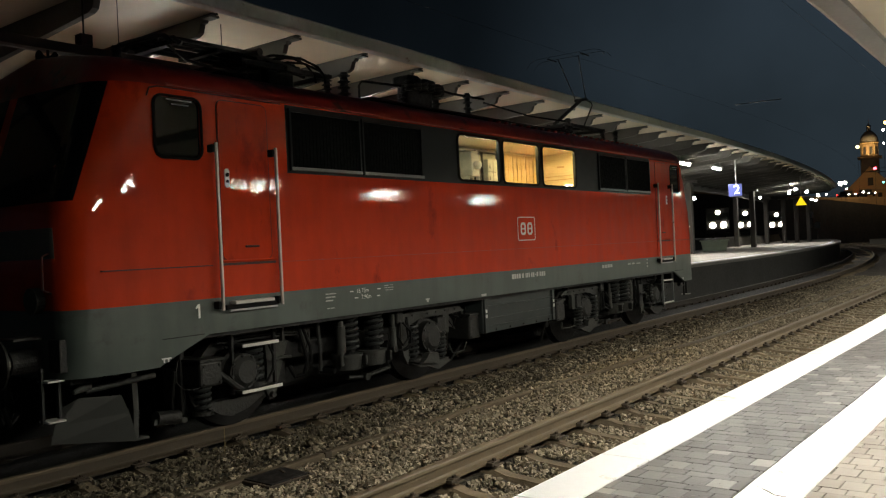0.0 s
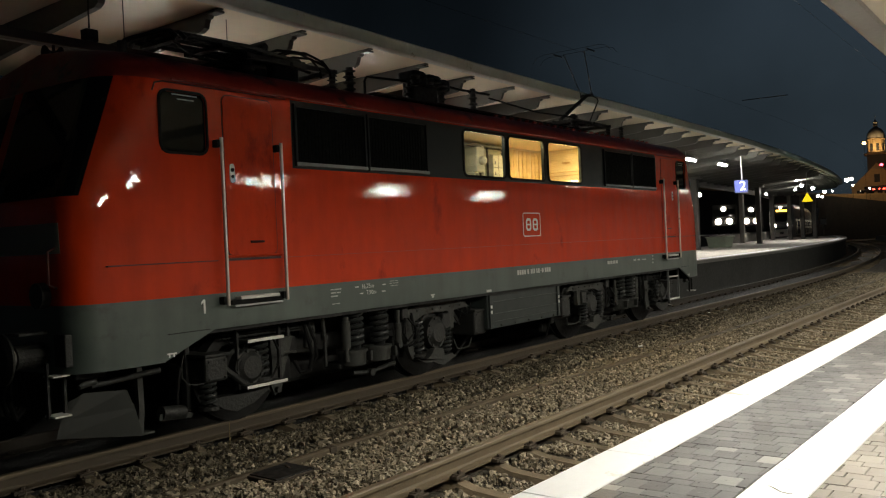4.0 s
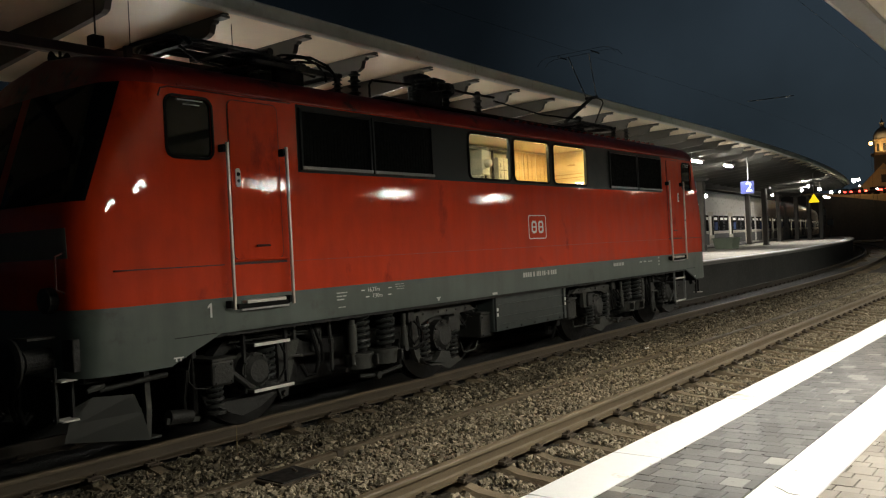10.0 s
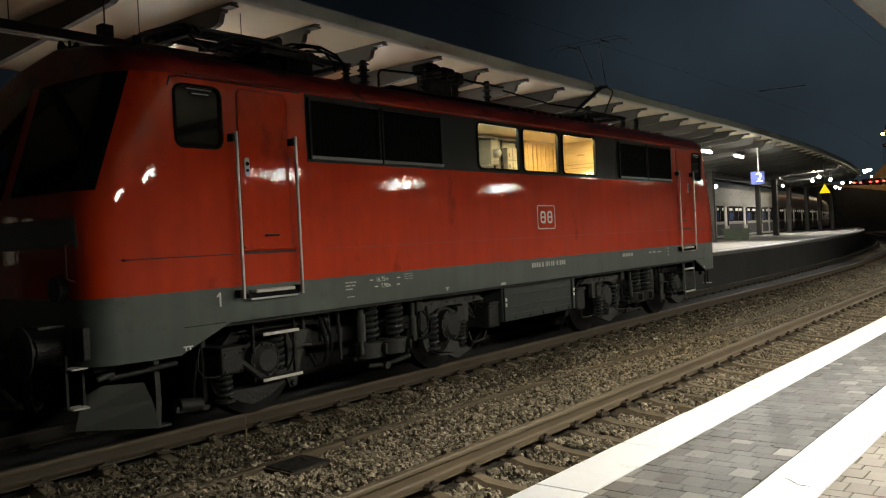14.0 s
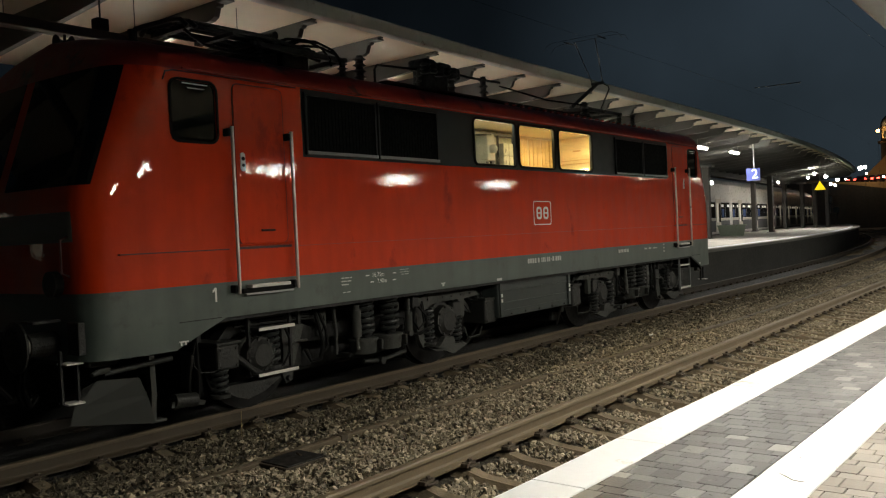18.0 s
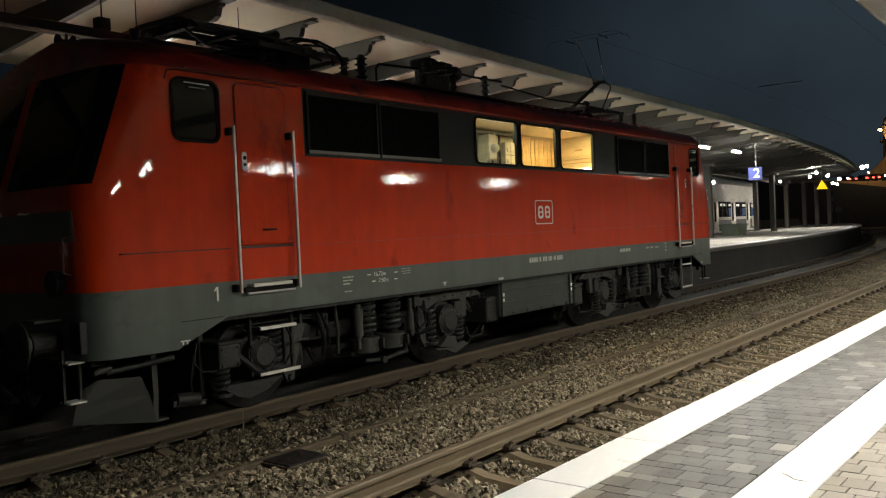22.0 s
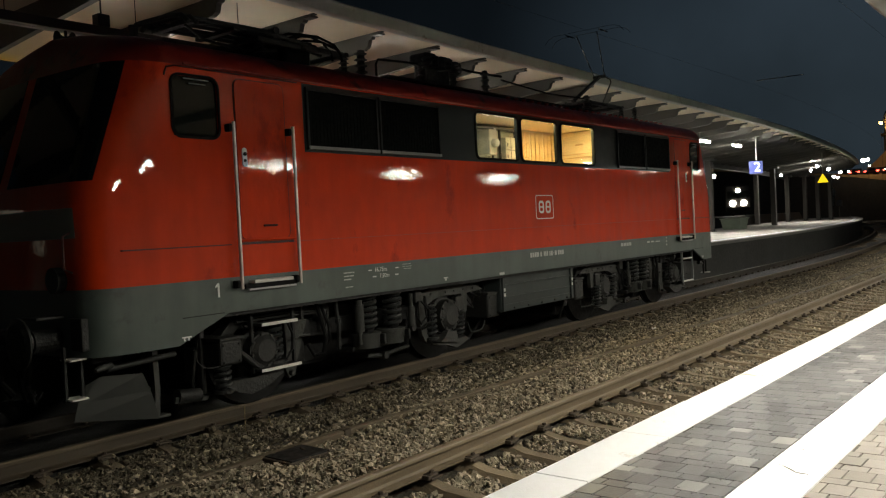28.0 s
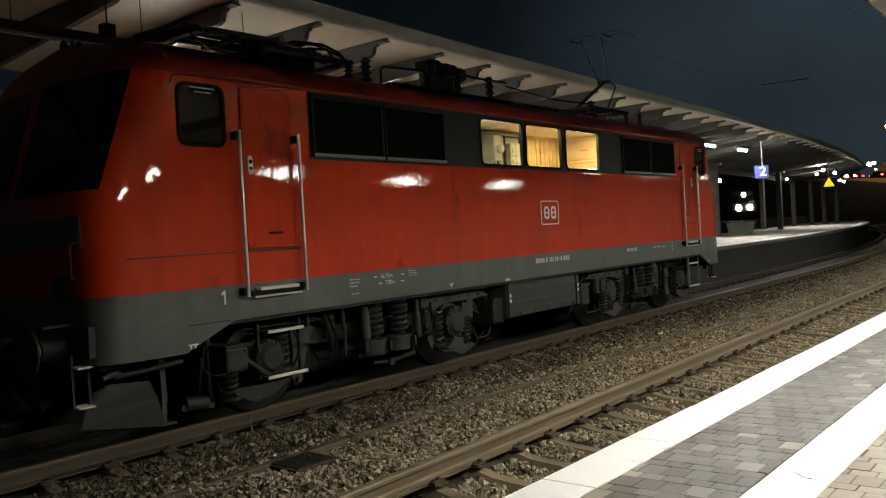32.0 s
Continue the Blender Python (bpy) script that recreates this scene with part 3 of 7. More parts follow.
duct = empty("conduit", "rust-brown conduit lying along the ballast", "conduit")
for k in range(17):
    a = -8 + 4.0 * k
    swept("conduit_length", [(-0.05, -0.05), (0.05, -0.05), (0.05, 0.015), (0.035, 0.03), (-0.035, 0.03), (-0.05, 0.015)], [a + 0.01, a + 1, a + 2, a + 3, a + 3.99], y_duct, RUSTHEAD, duct, z=-0.195 + 0.004 * (k % 3))
    part("joint_sleeve", box(a - 0.05, a + 0.05, y_duct(a) - 0.06, y_duct(a) + 0.06, -0.25, -0.155, bevel=0.008), CLIP, duct)
pit = empty("pit_cover", "dark square inspection cover sunk in the ballast", "cover", m=pose(-0.88, -2.47, -0.185, 0, 0, -2))
part("frame", box(-0.27, 0.27, -0.27, 0.27, -0.05, 0.012, bevel=0.008), CLIP, pit)
part("lid", box(-0.235, 0.235, -0.235, 0.235, -0.02, 0.022, bevel=0.006), DARK, pit, "dark steel lid")
part("lifting_eye", rod((0.1, -0.03, 0.02), (0.1, 0.03, 0.04), 0.012, seg=6), CLIP, pit)

# ---- near platform ----
pxs = span(-14, 110, 1.0)
plat = swept("near_platform", [(-8.0, -0.6), (0.0, -0.6), (0.0, 0.48), (-0.03, 0.505), (-8.0, 0.505)], pxs, y_edge, CONCRETE)
tagged(plat, "paved station platform with white edge slabs", "platform", kind="structure")
swept("joint_bed", slab(-8.0, -0.02, 0.5, NEAR_TOP - 0.012), pxs, y_edge, JOINT, plat)


def block_mesh(name, sx, sy, h, bevel, mat, ribs=0):
    bm = box(-sx / 2, sx / 2, -sy / 2, sy / 2, -h, 0, bevel=bevel)
    for k in range(ribs):
        y = -sy / 2 + sy * (k + 0.5) / ribs
        bx(bm, -sx / 2 + 0.01, sx / 2 - 0.01, y - 0.012, y + 0.012, -0.004, 0.0012)
    me = bpy.data.meshes.new(name)
    bm.to_mesh(me)
    bm.free()
    me.materials.append(mat)
    return me


SLAB_ME = block_mesh("edge_slab", 0.992, 0.325, 0.08, 0.006, SLAB)
TACT_ME = block_mesh("tactile_slab", 0.297, 0.297, 0.06, 0.004, TACTILE, ribs=6)
PAV_ME = [block_mesh("paver", d - 0.004, 0.126, 0.06, 0.004, PAVER) for d in (0.165, 0.10)]
BUF_ME = [block_mesh("paver", d - 0.004, 0.126, 0.06, 0.004, BUFF) for d in (0.165, 0.10)]


def lay(me, name, x, off, turn=0.0, lift=0.0, parent=plat):
    y = y_edge(x) + off
    a = math.atan2(y_edge(x + 0.3) - y_edge(x - 0.3), 0.6)
    ob = new(name, me)
    ob.parent = parent
    ob.matrix_basis = Matrix.Translation((x, y, NEAR_TOP + lift)) @ Euler((random.uniform(-0.004, 0.004), random.uniform(-0.003, 0.003), a + turn)).to_matrix().to_4x4()
    return ob


for i in range(76):
    lay(SLAB_ME, "edge_slab", -11.91 + i, -0.162, lift=random.uniform(-0.002, 0.002))
for i in range(220):
    lay(TACT_ME, "tactile_slab", -11.8 + 0.3 * i, -1.152, lift=0.003 + random.uniform(-0.001, 0.002))


def pave(off0, wide, x0, x1, near_from, near_to, sizes, mat, name, label):
    """Courses of square and of half-depth pavers in turn, staggered; those beside the camera are single pieces, the rest one mesh."""
    verts, faces = [], []
    box_f = [(0, 1, 2, 3), (4, 5, 1, 0), (5, 6, 2, 1), (6, 7, 3, 2), (7, 4, 0, 3)]
    made, x, c = 0, x0, 0
    w = 0.130
    while x < x1:
        deep = 0.165 if c % 2 == 0 else 0.10
        cx = x + deep / 2
        a = -w * (c * 0.37 % 1.0)
        while a < wide - 0.01:
            p, q = max(0, a), min(wide, a + w)
            a += w
            if q - p < 0.02:
                continue
            off = off0 - (p + q) / 2
            if q - p > w - 0.001 and near_from < cx < near_to and made < 295:
                lay(sizes[c % 2], "paver", cx, off, 0, random.uniform(-0.002, 0.0015))
                made += 1
                continue
            h = NEAR_TOP + random.uniform(-0.002, 0.0015)
            y = y_edge(cx) + off
            hx, hy = deep / 2 - 0.002, (q - p) / 2 - 0.002
            slope = (y_edge(cx + 0.3) - y_edge(cx - 0.3)) / 0.6
            o = len(verts)
            for zz, d in ((h, 0.002), (h - 0.03, 0.0)):
                for sx, sy in ((-1, -1), (1, -1), (1, 1), (-1, 1)):
                    verts.append((cx + sx * (hx - d), y + sy * (hy - d) + sx * hx * slope, zz))
            faces += [tuple(o + i for i in f) for f in box_f]
        x += deep
        c += 1
    tagged(raw(name, verts, faces, mat, plat), label, kind="stuff")


pave(-0.336, 0.660, -11.6, 45.0, -3.0, 11.0, PAV_ME, PAVER_ALL, "grey_pavers", "grey concrete pavers laid in courses between the white strips")
pave(-1.306, 4.8, -11.6, 30.0, -2.0, 0.4, BUF_ME, BUFF_ALL, "buff_pavers", "buff concrete pavers laid in courses behind the tactile strip")

# a broken tactile slab: a crack and an open joint beside the strip
part("crack", tube(bmesh.new(), [(-1.66, -7.155, NEAR_TOP), (-1.72, -7.225, NEAR_TOP + 0.003), (-1.745, -7.257, NEAR_TOP + 0.003), (-1.80, -7.305, NEAR_TOP + 0.003), (-1.805, -7.365, NEAR_TOP + 0.003)], 0.0035, 6), JOINT, plat, "dark crack in a white slab")
part("open_joint", tube(bmesh.new(), [(-2.0, -7.128, NEAR_TOP), (-1.6, -7.140, NEAR_TOP), (-1.1, -7.150, NEAR_TOP)], 0.005, 6), JOINT, plat, "dark open joint")

# ---- near canopy: its edge shows overhead, its lamps light the platform and the locomotive ----
ncan = swept("near_canopy", [(-0.23, 4.80), (-6.8, 4.72), (-6.8, 4.90), (-0.23, 4.98)], span(-14, 60, 1.5), y_edge, PANEL)
tagged(ncan, "off-white platform canopy overhead", "canopy", kind="structure")
swept("gutter", [(-0.23, 4.72), (0.04, 4.70), (0.105, 4.73), (0.11, 4.98), (-0.23, 5.0)], span(-14, 60, 1.5), y_edge, STEEL_L, ncan, "light grey gutter")
for i in range(16):
    x = -13 + 4.6 * i
    part("cross_beam", box(x - 0.08, x + 0.08, y_edge(x) - 6.7, y_edge(x) - 0.8, 4.56, 4.79, bevel=0.01), STEEL_L, ncan)
nwall = raw("wall_south", [(-14, -15.5, 0.4), (60, -15.5, 0.4), (60, -15.5, 5.2), (-14, -15.5, 5.2), (-14, -15.8, 0.4), (60, -15.8, 0.4), (60, -15.8, 5.2), (-14, -15.8, 5.2)],
            [(0, 1, 2, 3), (7, 6, 5, 4), (3, 2, 6, 7), (0, 4, 5, 1)], CONCRETE)
tagged(nwall, "plain concrete wall behind the platform", "wall", kind="structure")

NEAR_LAMPS = [(-1.3, 3.60), (1.75, 3.58), (6.2, 3.56), (10.65, 3.46), (15.3, 3.42), (21.5, 4.05), (26.5, 4.0), (32.5, 4.0), (38.5, 4.0)]
for x, z in NEAR_LAMPS:
    y = -8.6 + y_curve(x)
    lamp = empty("platform_lamp", "long white fluorescent lamp hung under the canopy", "lamp", "lamps of the near canopy", pose(x, y, z))
    part("housing", box(-0.80, 0.80, -0.25, 0.25, 0.03, 0.09, bevel=0.01), STEEL_L, lamp, "flat white hood")
    for s in (-1, 1):
        part("skirt", box(-0.80, 0.80, s * 0.25 - 0.008, s * 0.25 + 0.008, -0.055, 0.04), STEEL_L, lamp)
        part("end_cap", box(s * 0.80 - 0.01, s * 0.80 + 0.01, -0.245, 0.245, -0.055, 0.04), STEEL_L, lamp)
    for s in (-0.6, 0.6):
        part("hanger", rod((s, 0, 0.08), (s, 0, 4.79 - z), 0.012, seg=6), STEEL_L, lamp)
    part("tube", rod((-0.45, 0, -0.030), (0.45, 0, -0.030), 0.045, seg=10), TUBE_N, lamp, "glowing white tube")
    area_lamp("near_light", pose(x, y, z - 0.12), 0.95, 0.30, NEAR_W * (0.72 if x < 0 else 1.0), (1.0, 0.945, 0.80), "", 175)

# ---- island platform behind the locomotive ----
fxs = span(-25, 88, 1.6)
fv, ff = [], []
for x in fxs:
    ya, yb = y_main(x) + 1.66, y_local(x) - 1.66
    fv += [(x, ya, -0.6), (x, ya, FAR_TOP - 0.14), (x, ya - 0.09, FAR_TOP - 0.13), (x, ya - 0.09, FAR_TOP), (x, yb, FAR_TOP), (x, yb, -0.6)]
for i in range(len(fxs) - 1):
    for k in range(5):
        a = i * 6 + k
        ff.append((a, a + 6, a + 7, a + 1))
ff += [(0, 1, 2, 3, 4, 5), tuple((len(fxs) - 1) * 6 + k for k in (5, 4, 3, 2, 1, 0))]
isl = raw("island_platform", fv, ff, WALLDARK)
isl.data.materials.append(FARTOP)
# top faces take the pale colour, the wall keeps the dark one
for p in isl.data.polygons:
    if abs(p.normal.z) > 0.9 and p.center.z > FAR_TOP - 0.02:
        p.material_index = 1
tagged(isl, "raised island platform with a dark wall and a pale lit surface", "platform", kind="structure")
swept("edge_line", slab(0.40, 0.66, FAR_TOP, FAR_TOP + 0.004), fxs, lambda x: y_main(x) + 1.66, SLAB, isl, "white safety line")
swept("edge_kerb", slab(-0.11, 0.12, FAR_TOP - 0.1, FAR_TOP + 0.006), fxs, lambda x: y_main(x) + 1.66, CONCRETE, isl, "pale edge stones")

# ---- canopy of the island platform ----
can = empty("island_canopy", "long off-white canopy on grey steel ribs over the island platform", "canopy", kind="structure")
cxs = span(-30.7, 74.86, 1.82)


def y_rim(x):
    return 1.69 + 0.047 * (min(x, 10) - 4) + 0.0235 * max(0.0, x - 10) + 0.0015 * max(0.0, x - 25) ** 2


cv, cf = [], []
for x in cxs:
    a, b = y_rim(x), max(y_rim(x) + 6.5, y_local(x) - 3.0)
    m = y_rim(x) + 6.2
    for y in (a, m, max(b, m + 0.3)):
        z = 5.672 - 0.012 * (y - a)
        cv += [(x, y, z), (x, y, z + 0.10)]
for i in range(len(cxs) - 1):
    o, p = i * 6, (i + 1) * 6
    for k in (0, 2):
        cf += [(o + k, p + k, p + k + 2, o + k + 2), (o + k + 3, p + k + 3, p + k + 1, o + k + 1)]
raw("soffit", cv, cf, PANEL, can, "off-white soffit panels")
swept("rim_beam", [(-0.01, 5.675), (0.05, 5.655), (0.11, 5.68), (0.12, 5.89), (0.07, 5.948), (0.0, 5.943), (-0.04, 5.91), (-0.04, 5.70)], cxs, y_rim, BEAM_L, can, "pale rounded rim beam")
for x in cxs:
    a = y_rim(x)
    bm = bmesh.new()
    sec = [(0.10, 5.645), (0.30, 5.635), (0.35, 5.56), (0.41, 5.55), (0.46, 5.42), (0.56, 5.375), (6.2, 4.92), (6.2, 5.60), (0.10, 5.665)]
    for s in (-0.05, 0.05):
        vs = [bm.verts.new((x + s, a + u, w)) for u, w in sec]
        bm.faces.new(vs if s < 0 else vs[::-1])
    bm.verts.ensure_lookup_table()
    for k in range(9):
        j = (k + 1) % 9
        bm.faces.new((bm.verts[k], bm.verts[k + 9], bm.verts[j + 9], bm.verts[j]))
    part("rib", bm, RIB, can)
    part("rib_bracket", box(x - 0.09, x + 0.09, a + 0.12, a + 0.34, 5.60, 5.634, bevel=0.008), STEEL, can)
swept("long_beam", slab(5.9, 6.2, 4.72, 5.05), cxs, y_rim, STEEL, can, "dark grey lengthwise beam")


def column(x, y, r=0.16, top=4.85, mat=COLUMN):
    c = empty("column", "square grey steel column on the island platform", "column", "columns of the island platform", pose(x, y, FAR_TOP))
    part("shaft", box(-r, r, -r, r, 0, top - FAR_TOP, bevel=0.02), mat, c)
    part("base_plate", box(-r - 0.08, r + 0.08, -r - 0.08, r + 0.08, 0, 0.03, bevel=0.006), STEEL, c)
    part("cap", box(-r - 0.05, r + 0.05, -0.4, 0.4, top - FAR_TOP - 0.06, top - FAR_TOP + 0.06, bevel=0.01), STEEL, c)
    return c


for x, y in ((58.2, 11.1), (52.5, 8.24), (67.9, 11.5), (70.8, 10.8), (72.6, 9.16), (71.4, 9.9), (38.0, 7.4), (24.0, 6.4), (10.0, 5.6), (-4.0, 5.6)):
    column(x, y)

FAR_LAMPS = ((33.85, 4.5), (29.6, 4.5), (22.0, 5.4), (15.5, 5.2), (9.5, 5.0), (3.4, 5.0), (56.0, 6.6), (63.0, 8.4))
for x, y in FAR_LAMPS:
    z = 5.40 if x > 40 else 5.12 if x > 25 else 4.45
    lamp = empty("canopy_lamp", "lit fluorescent lamp under the island canopy", "lamp", "lamps of the island canopy", pose(x, y, z, 0, 0, math.degrees(math.atan2(y_main(x + 1) - y_main(x - 1), 2))))
    part("housing", box(-0.80, 0.80, -0.10, 0.10, 0.03, 0.10, bevel=0.02), STEEL_L, lamp)
    part("tube", rod((-0.62, 0, -0.025), (0.62, 0, -0.025), 0.045, seg=10), TUBE, lamp, "glowing white tube")
    for s in (-0.6, 0.6):
        part("hanger", rod((s, 0, 0.09), (s, 0, 5.62 - z), 0.012, seg=6), STEEL_L, lamp)
    if x > 25:
        area_lamp("far_light", pose(x, y, z - 0.11), 1.5, 0.16, FAR_W, (1.0, 0.96, 0.88), "")

# ---- the electric locomotive ----
loco = empty("electric_locomotive", "red and grey electric locomotive standing at the island platform", "locomotive", m=pose(MID, 0, 0))
loco_shift = Matrix.Translation((-MID, 0, 0))


def lp(name, bm, mat, parent=None, label="", smooth=False):
    """A part of the locomotive, written in the place's own coordinates."""
    if parent is None:
        bmesh.ops.transform(bm, matrix=loco_shift, verts=bm.verts)
        return part(name, bm, mat, loco, label, smooth)
    bmesh.ops.transform(bm, matrix=loco_shift, verts=bm.verts)
    return part(name, bm, mat, parent, label, smooth)


def prism(loop, ya, yb):
    """A flat shape in x and z, thick from ya to yb."""
    bm = bmesh.new()
    f = [bm.verts.new((a, ya, c)) for a, c in loop]
    g = [bm.verts.new((a, yb, c)) for a, c in loop]
    bm.faces.new(f)
    bm.faces.new(g[::-1])
    for i in range(len(f)):
        j = (i + 1) % len(f)
        bm.faces.new((f[i], g[i], g[j], f[j]))
    bmesh.ops.recalc_face_normals(bm, faces=bm.faces)
    return bm


def flip(x):
    return 2 * MID - x


def wall_grid(xs, zs, holes, y, thick):
    """An upright wall in x and z with rectangular openings, thick towards +y."""
    bm = bmesh.new()
    vert = {}

    def v(x, z, yy):
        key = (round(x, 4), round(z, 4), yy)
        if key not in vert:
            vert[key] = bm.verts.new((x, yy, z))
        return vert[key]

    def solid(i, k):
        if not (0 <= i < len(xs) - 1 and 0 <= k < len(zs) - 1):
            return False
        cx, cz = (xs[i] + xs[i + 1]) / 2, (zs[k] + zs[k + 1]) / 2
        return not any(a < cx < b and c < cz < d for a, b, c, d in holes)

    y2 = y + thick
    for i in range(len(xs) - 1):
        for k in range(len(zs) - 1):
            if not solid(i, k):
                continue
            a, b, c, d = xs[i], xs[i + 1], zs[k], zs[k + 1]
            bm.faces.new((v(a, c, y), v(b, c, y), v(b, d, y), v(a, d, y)))
            bm.faces.new((v(a, d, y2), v(b, d, y2), v(b, c, y2), v(a, c, y2)))
            for (di, dk), (p, q) in (((-1, 0), ((a, c), (a, d))), ((1, 0), ((b, d), (b, c))), ((0, -1), ((b, c), (a, c))), ((0, 1), ((a, d), (b, d)))):
                if not solid(i + di, k + dk):
                    bm.faces.new((v(*p, y), v(*q, y), v(*q, y2), v(*p, y2)))
    bmesh.ops.recalc_face_normals(bm, faces=bm.faces)
    return bm


def cuts(a, b, *more):
    return sorted({a, b, *[m for pair in more for m in pair if a < m < b]})


WINDOWS = [(3.78, 4.89), (5.01, 6.11), (6.27, 7.46)]
WZ = (2.915, 3.565)
CABW = [(-1.35, -0.79), (flip(-0.79), flip(-1.35))]
CABZ = (2.93, 3.55)
BAND_X, BAND_Z = (0.38, 10.92), (2.85, 3.63)
S0, S1 = -1.40, flip(-1.40)
SKIRT_TOP, TOP = 1.506, 3.64

for side in (-1, 1):
    yy = -1.5 if side < 0 else 1.46
    holes = [(a, b, WZ[0], WZ[1]) for a, b in WINDOWS] if side < 0 else []
    cabs = [(a + 0.015, b - 0.015, CABZ[0] + 0.015, CABZ[1] - 0.015) for a, b in CABW]
    lp("side_panel", wall_grid(cuts(S0, S1, BAND_X, *[(c[0], c[1]) for c in cabs]), cuts(SKIRT_TOP, TOP, BAND_Z, cabs[0][2:]), [(*BAND_X, *BAND_Z)] + cabs, yy, 0.04), RED, label="glossy red side panel")
    lp("window_band", wall_grid(cuts(*BAND_X, *[(h[0], h[1]) for h in holes]), cuts(*BAND_Z, *[(h[2], h[3]) for h in holes]), holes, yy + (0.002 if side < 0 else 0), 0.04), BAND, label="dark grey window band")
    bm = bmesh.new()
    prof = [(S0, SKIRT_TOP), (S0, 0.885), (-1.49 + 0.1, 0.895), (-0.80, 1.143), (flip(-0.80), 1.143), (flip(-1.39), 0.895), (S1, 0.885), (S1, SKIRT_TOP)]
    f = [bm.verts.new((x, yy, z)) for x, z in prof]
    g = [bm.verts.new((x, yy + 0.04, z)) for x, z in prof]
    bm.faces.new(f)
    bm.faces.new(g[::-1])
    for i in range(len(f)):
        j = (i + 1) % len(f)
        bm.faces.new((f[i], g[i], g[j], f[j]))
    bmesh.ops.recalc_face_normals(bm, faces=bm.faces)
    lp("skirt", bm, GREY, label="dusty grey lower skirt")


def nose_front(z):
    """How far forward the cab front stands at a height: upright below, leaning back from the windscreen's foot."""
    k = min(1.0, max(0.0, (z - 2.42) / 1.22))
    return -2.27 + 0.40 * k + max(0.0, z - TOP) * 0.5


NOSE_SIDE, NOSE_CORNER, NOSE_HALF = 9, 12, 12


def nose_line(z, w=1.5, grow=0.0):
    """The outline of the cab at a height: sides that draw in a little, tight corners, a slightly bowed front."""
    xf = nose_front(z)
    reach = S0 - xf
    tuck = 0.043 * (reach / 0.87) ** 2
    r = 0.26 + 0.12 * min(1.0, max(0.0, (z - 2.0) / 1.4))
    half = [(S0 - (reach - r) * u, -w + tuck * u ** 3) for u in [k / (NOSE_SIDE - 1) for k in range(NOSE_SIDE)]]
    xa, ya = half[-1]
    xc, yc = xf + 0.012, ya + 0.20 * (r - 0.012)
    xb, yb = xf - 0.008, yc + r * 0.9
    for k in range(1, NOSE_CORNER + 1):
        u = k / NOSE_CORNER
        half.append(((1 - u) ** 2 * xa + 2 * u * (1 - u) * xc + u * u * xb, (1 - u) ** 2 * ya + 2 * u * (1 - u) * yc + u * u * yb))
    for k in range(1, NOSE_HALF + 1):
        u = k / NOSE_HALF
        half.append((xb - 0.05 * (1 - (1 - u) ** 2), yb * (1 - u)))
    pts = half + [(x, -y) for x, y in reversed(half[:-1])]
    if grow:
        pts = [(x - grow, y * (1 + grow / w)) for x, y in pts]
    return pts


def nose(z_list, mirror, i0=0, i1=None, grow=0.0, inner=0.03):
    bm = bmesh.new()
    rows_ = []
    for z in z_list:
        pts = nose_line(z, grow=grow)[i0:i1]
        rows_.append([bm.verts.new((flip(x) if mirror else x, y, z)) for x, y in pts])
    for u, v in zip(rows_, rows_[1:]):
        for i in range(len(u) - 1):
            bm.faces.new((u[i], u[i + 1], v[i + 1], v[i]))
    bmesh.ops.recalc_face_normals(bm, faces=bm.faces)
    bmesh.ops.solidify(bm, geom=bm.faces[:], thickness=inner)
    bmesh.ops.recalc_face_normals(bm, faces=bm.faces)
    return bm


for mirror in (False, True):
    lp("nose_skirt", nose([0.90, 0.885, 1.0, 1.2, SKIRT_TOP][1:], mirror), GREY, label="grey nose skirt", smooth=True)
    lp("nose", nose([SKIRT_TOP, 1.8, 2.1, 2.3, 2.5, 2.8, 3.1, 3.4, TOP], mirror), RED, label="rounded red cab front", smooth=True)
    lp("bib", nose([1.98, 2.12, 2.26], mirror, 18, -18, 0.006, 0.004), BIB, label="light grey warning stripe")
    # glass carried up to the roof edge, so the unlit brow reads black
    for i0, i1 in ((13, 32), (33, 52)):
        lp("windscreen", nose([2.50, 2.8, 3.1, 3.4, 3.635], mirror, i0, i1, 0.008, 0.006), GLASS, label="dark sloping windscreen carried up over the unlit brow")

# roof: rings that close in towards the ridge
bm = bmesh.new()
rings_ = []
for z, w in ((TOP, 1.5), (3.70, 1.495), (3.78, 1.45), (3.88, 1.33), (3.97, 1.05), (4.04, 0.62), (4.07, 0.2)):
    pts = [(x, y * w / 1.5) for x, y in nose_line(z)]
    pts += [(flip(x), y * w / 1.5) for x, y in reversed(nose_line(z))]
    rings_.append([bm.verts.new((x, y, z)) for x, y in pts])
for u, v in zip(rings_, rings_[1:]):
    for i in range(len(u)):
        j = (i + 1) % len(u)
        bm.faces.new((u[i], u[j], v[j], v[i]))
bm.faces.new(rings_[-1])
bmesh.ops.recalc_face_normals(bm, faces=bm.faces)
lp("roof", bm, ROOF_RED, label="red roof with dark patches, its colour lowered to read as unlit", smooth=True)
for s in (-1, 1):
    lp("rain_gutter", box(-1.2, flip(-1.2), s * 1.5, s * 1.525, 3.648, 3.672, bevel=0.005), ROOF_RED)
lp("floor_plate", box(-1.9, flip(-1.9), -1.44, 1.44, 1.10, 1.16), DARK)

# roof edge bolts
for i in range(26):
    x = 5.0 + 0.24 * i
    lp("roof_bolt", box(x - 0.03, x + 0.03, -1.33, -1.27, 3.90, 3.935, bevel=0.008), ROOF_RED)

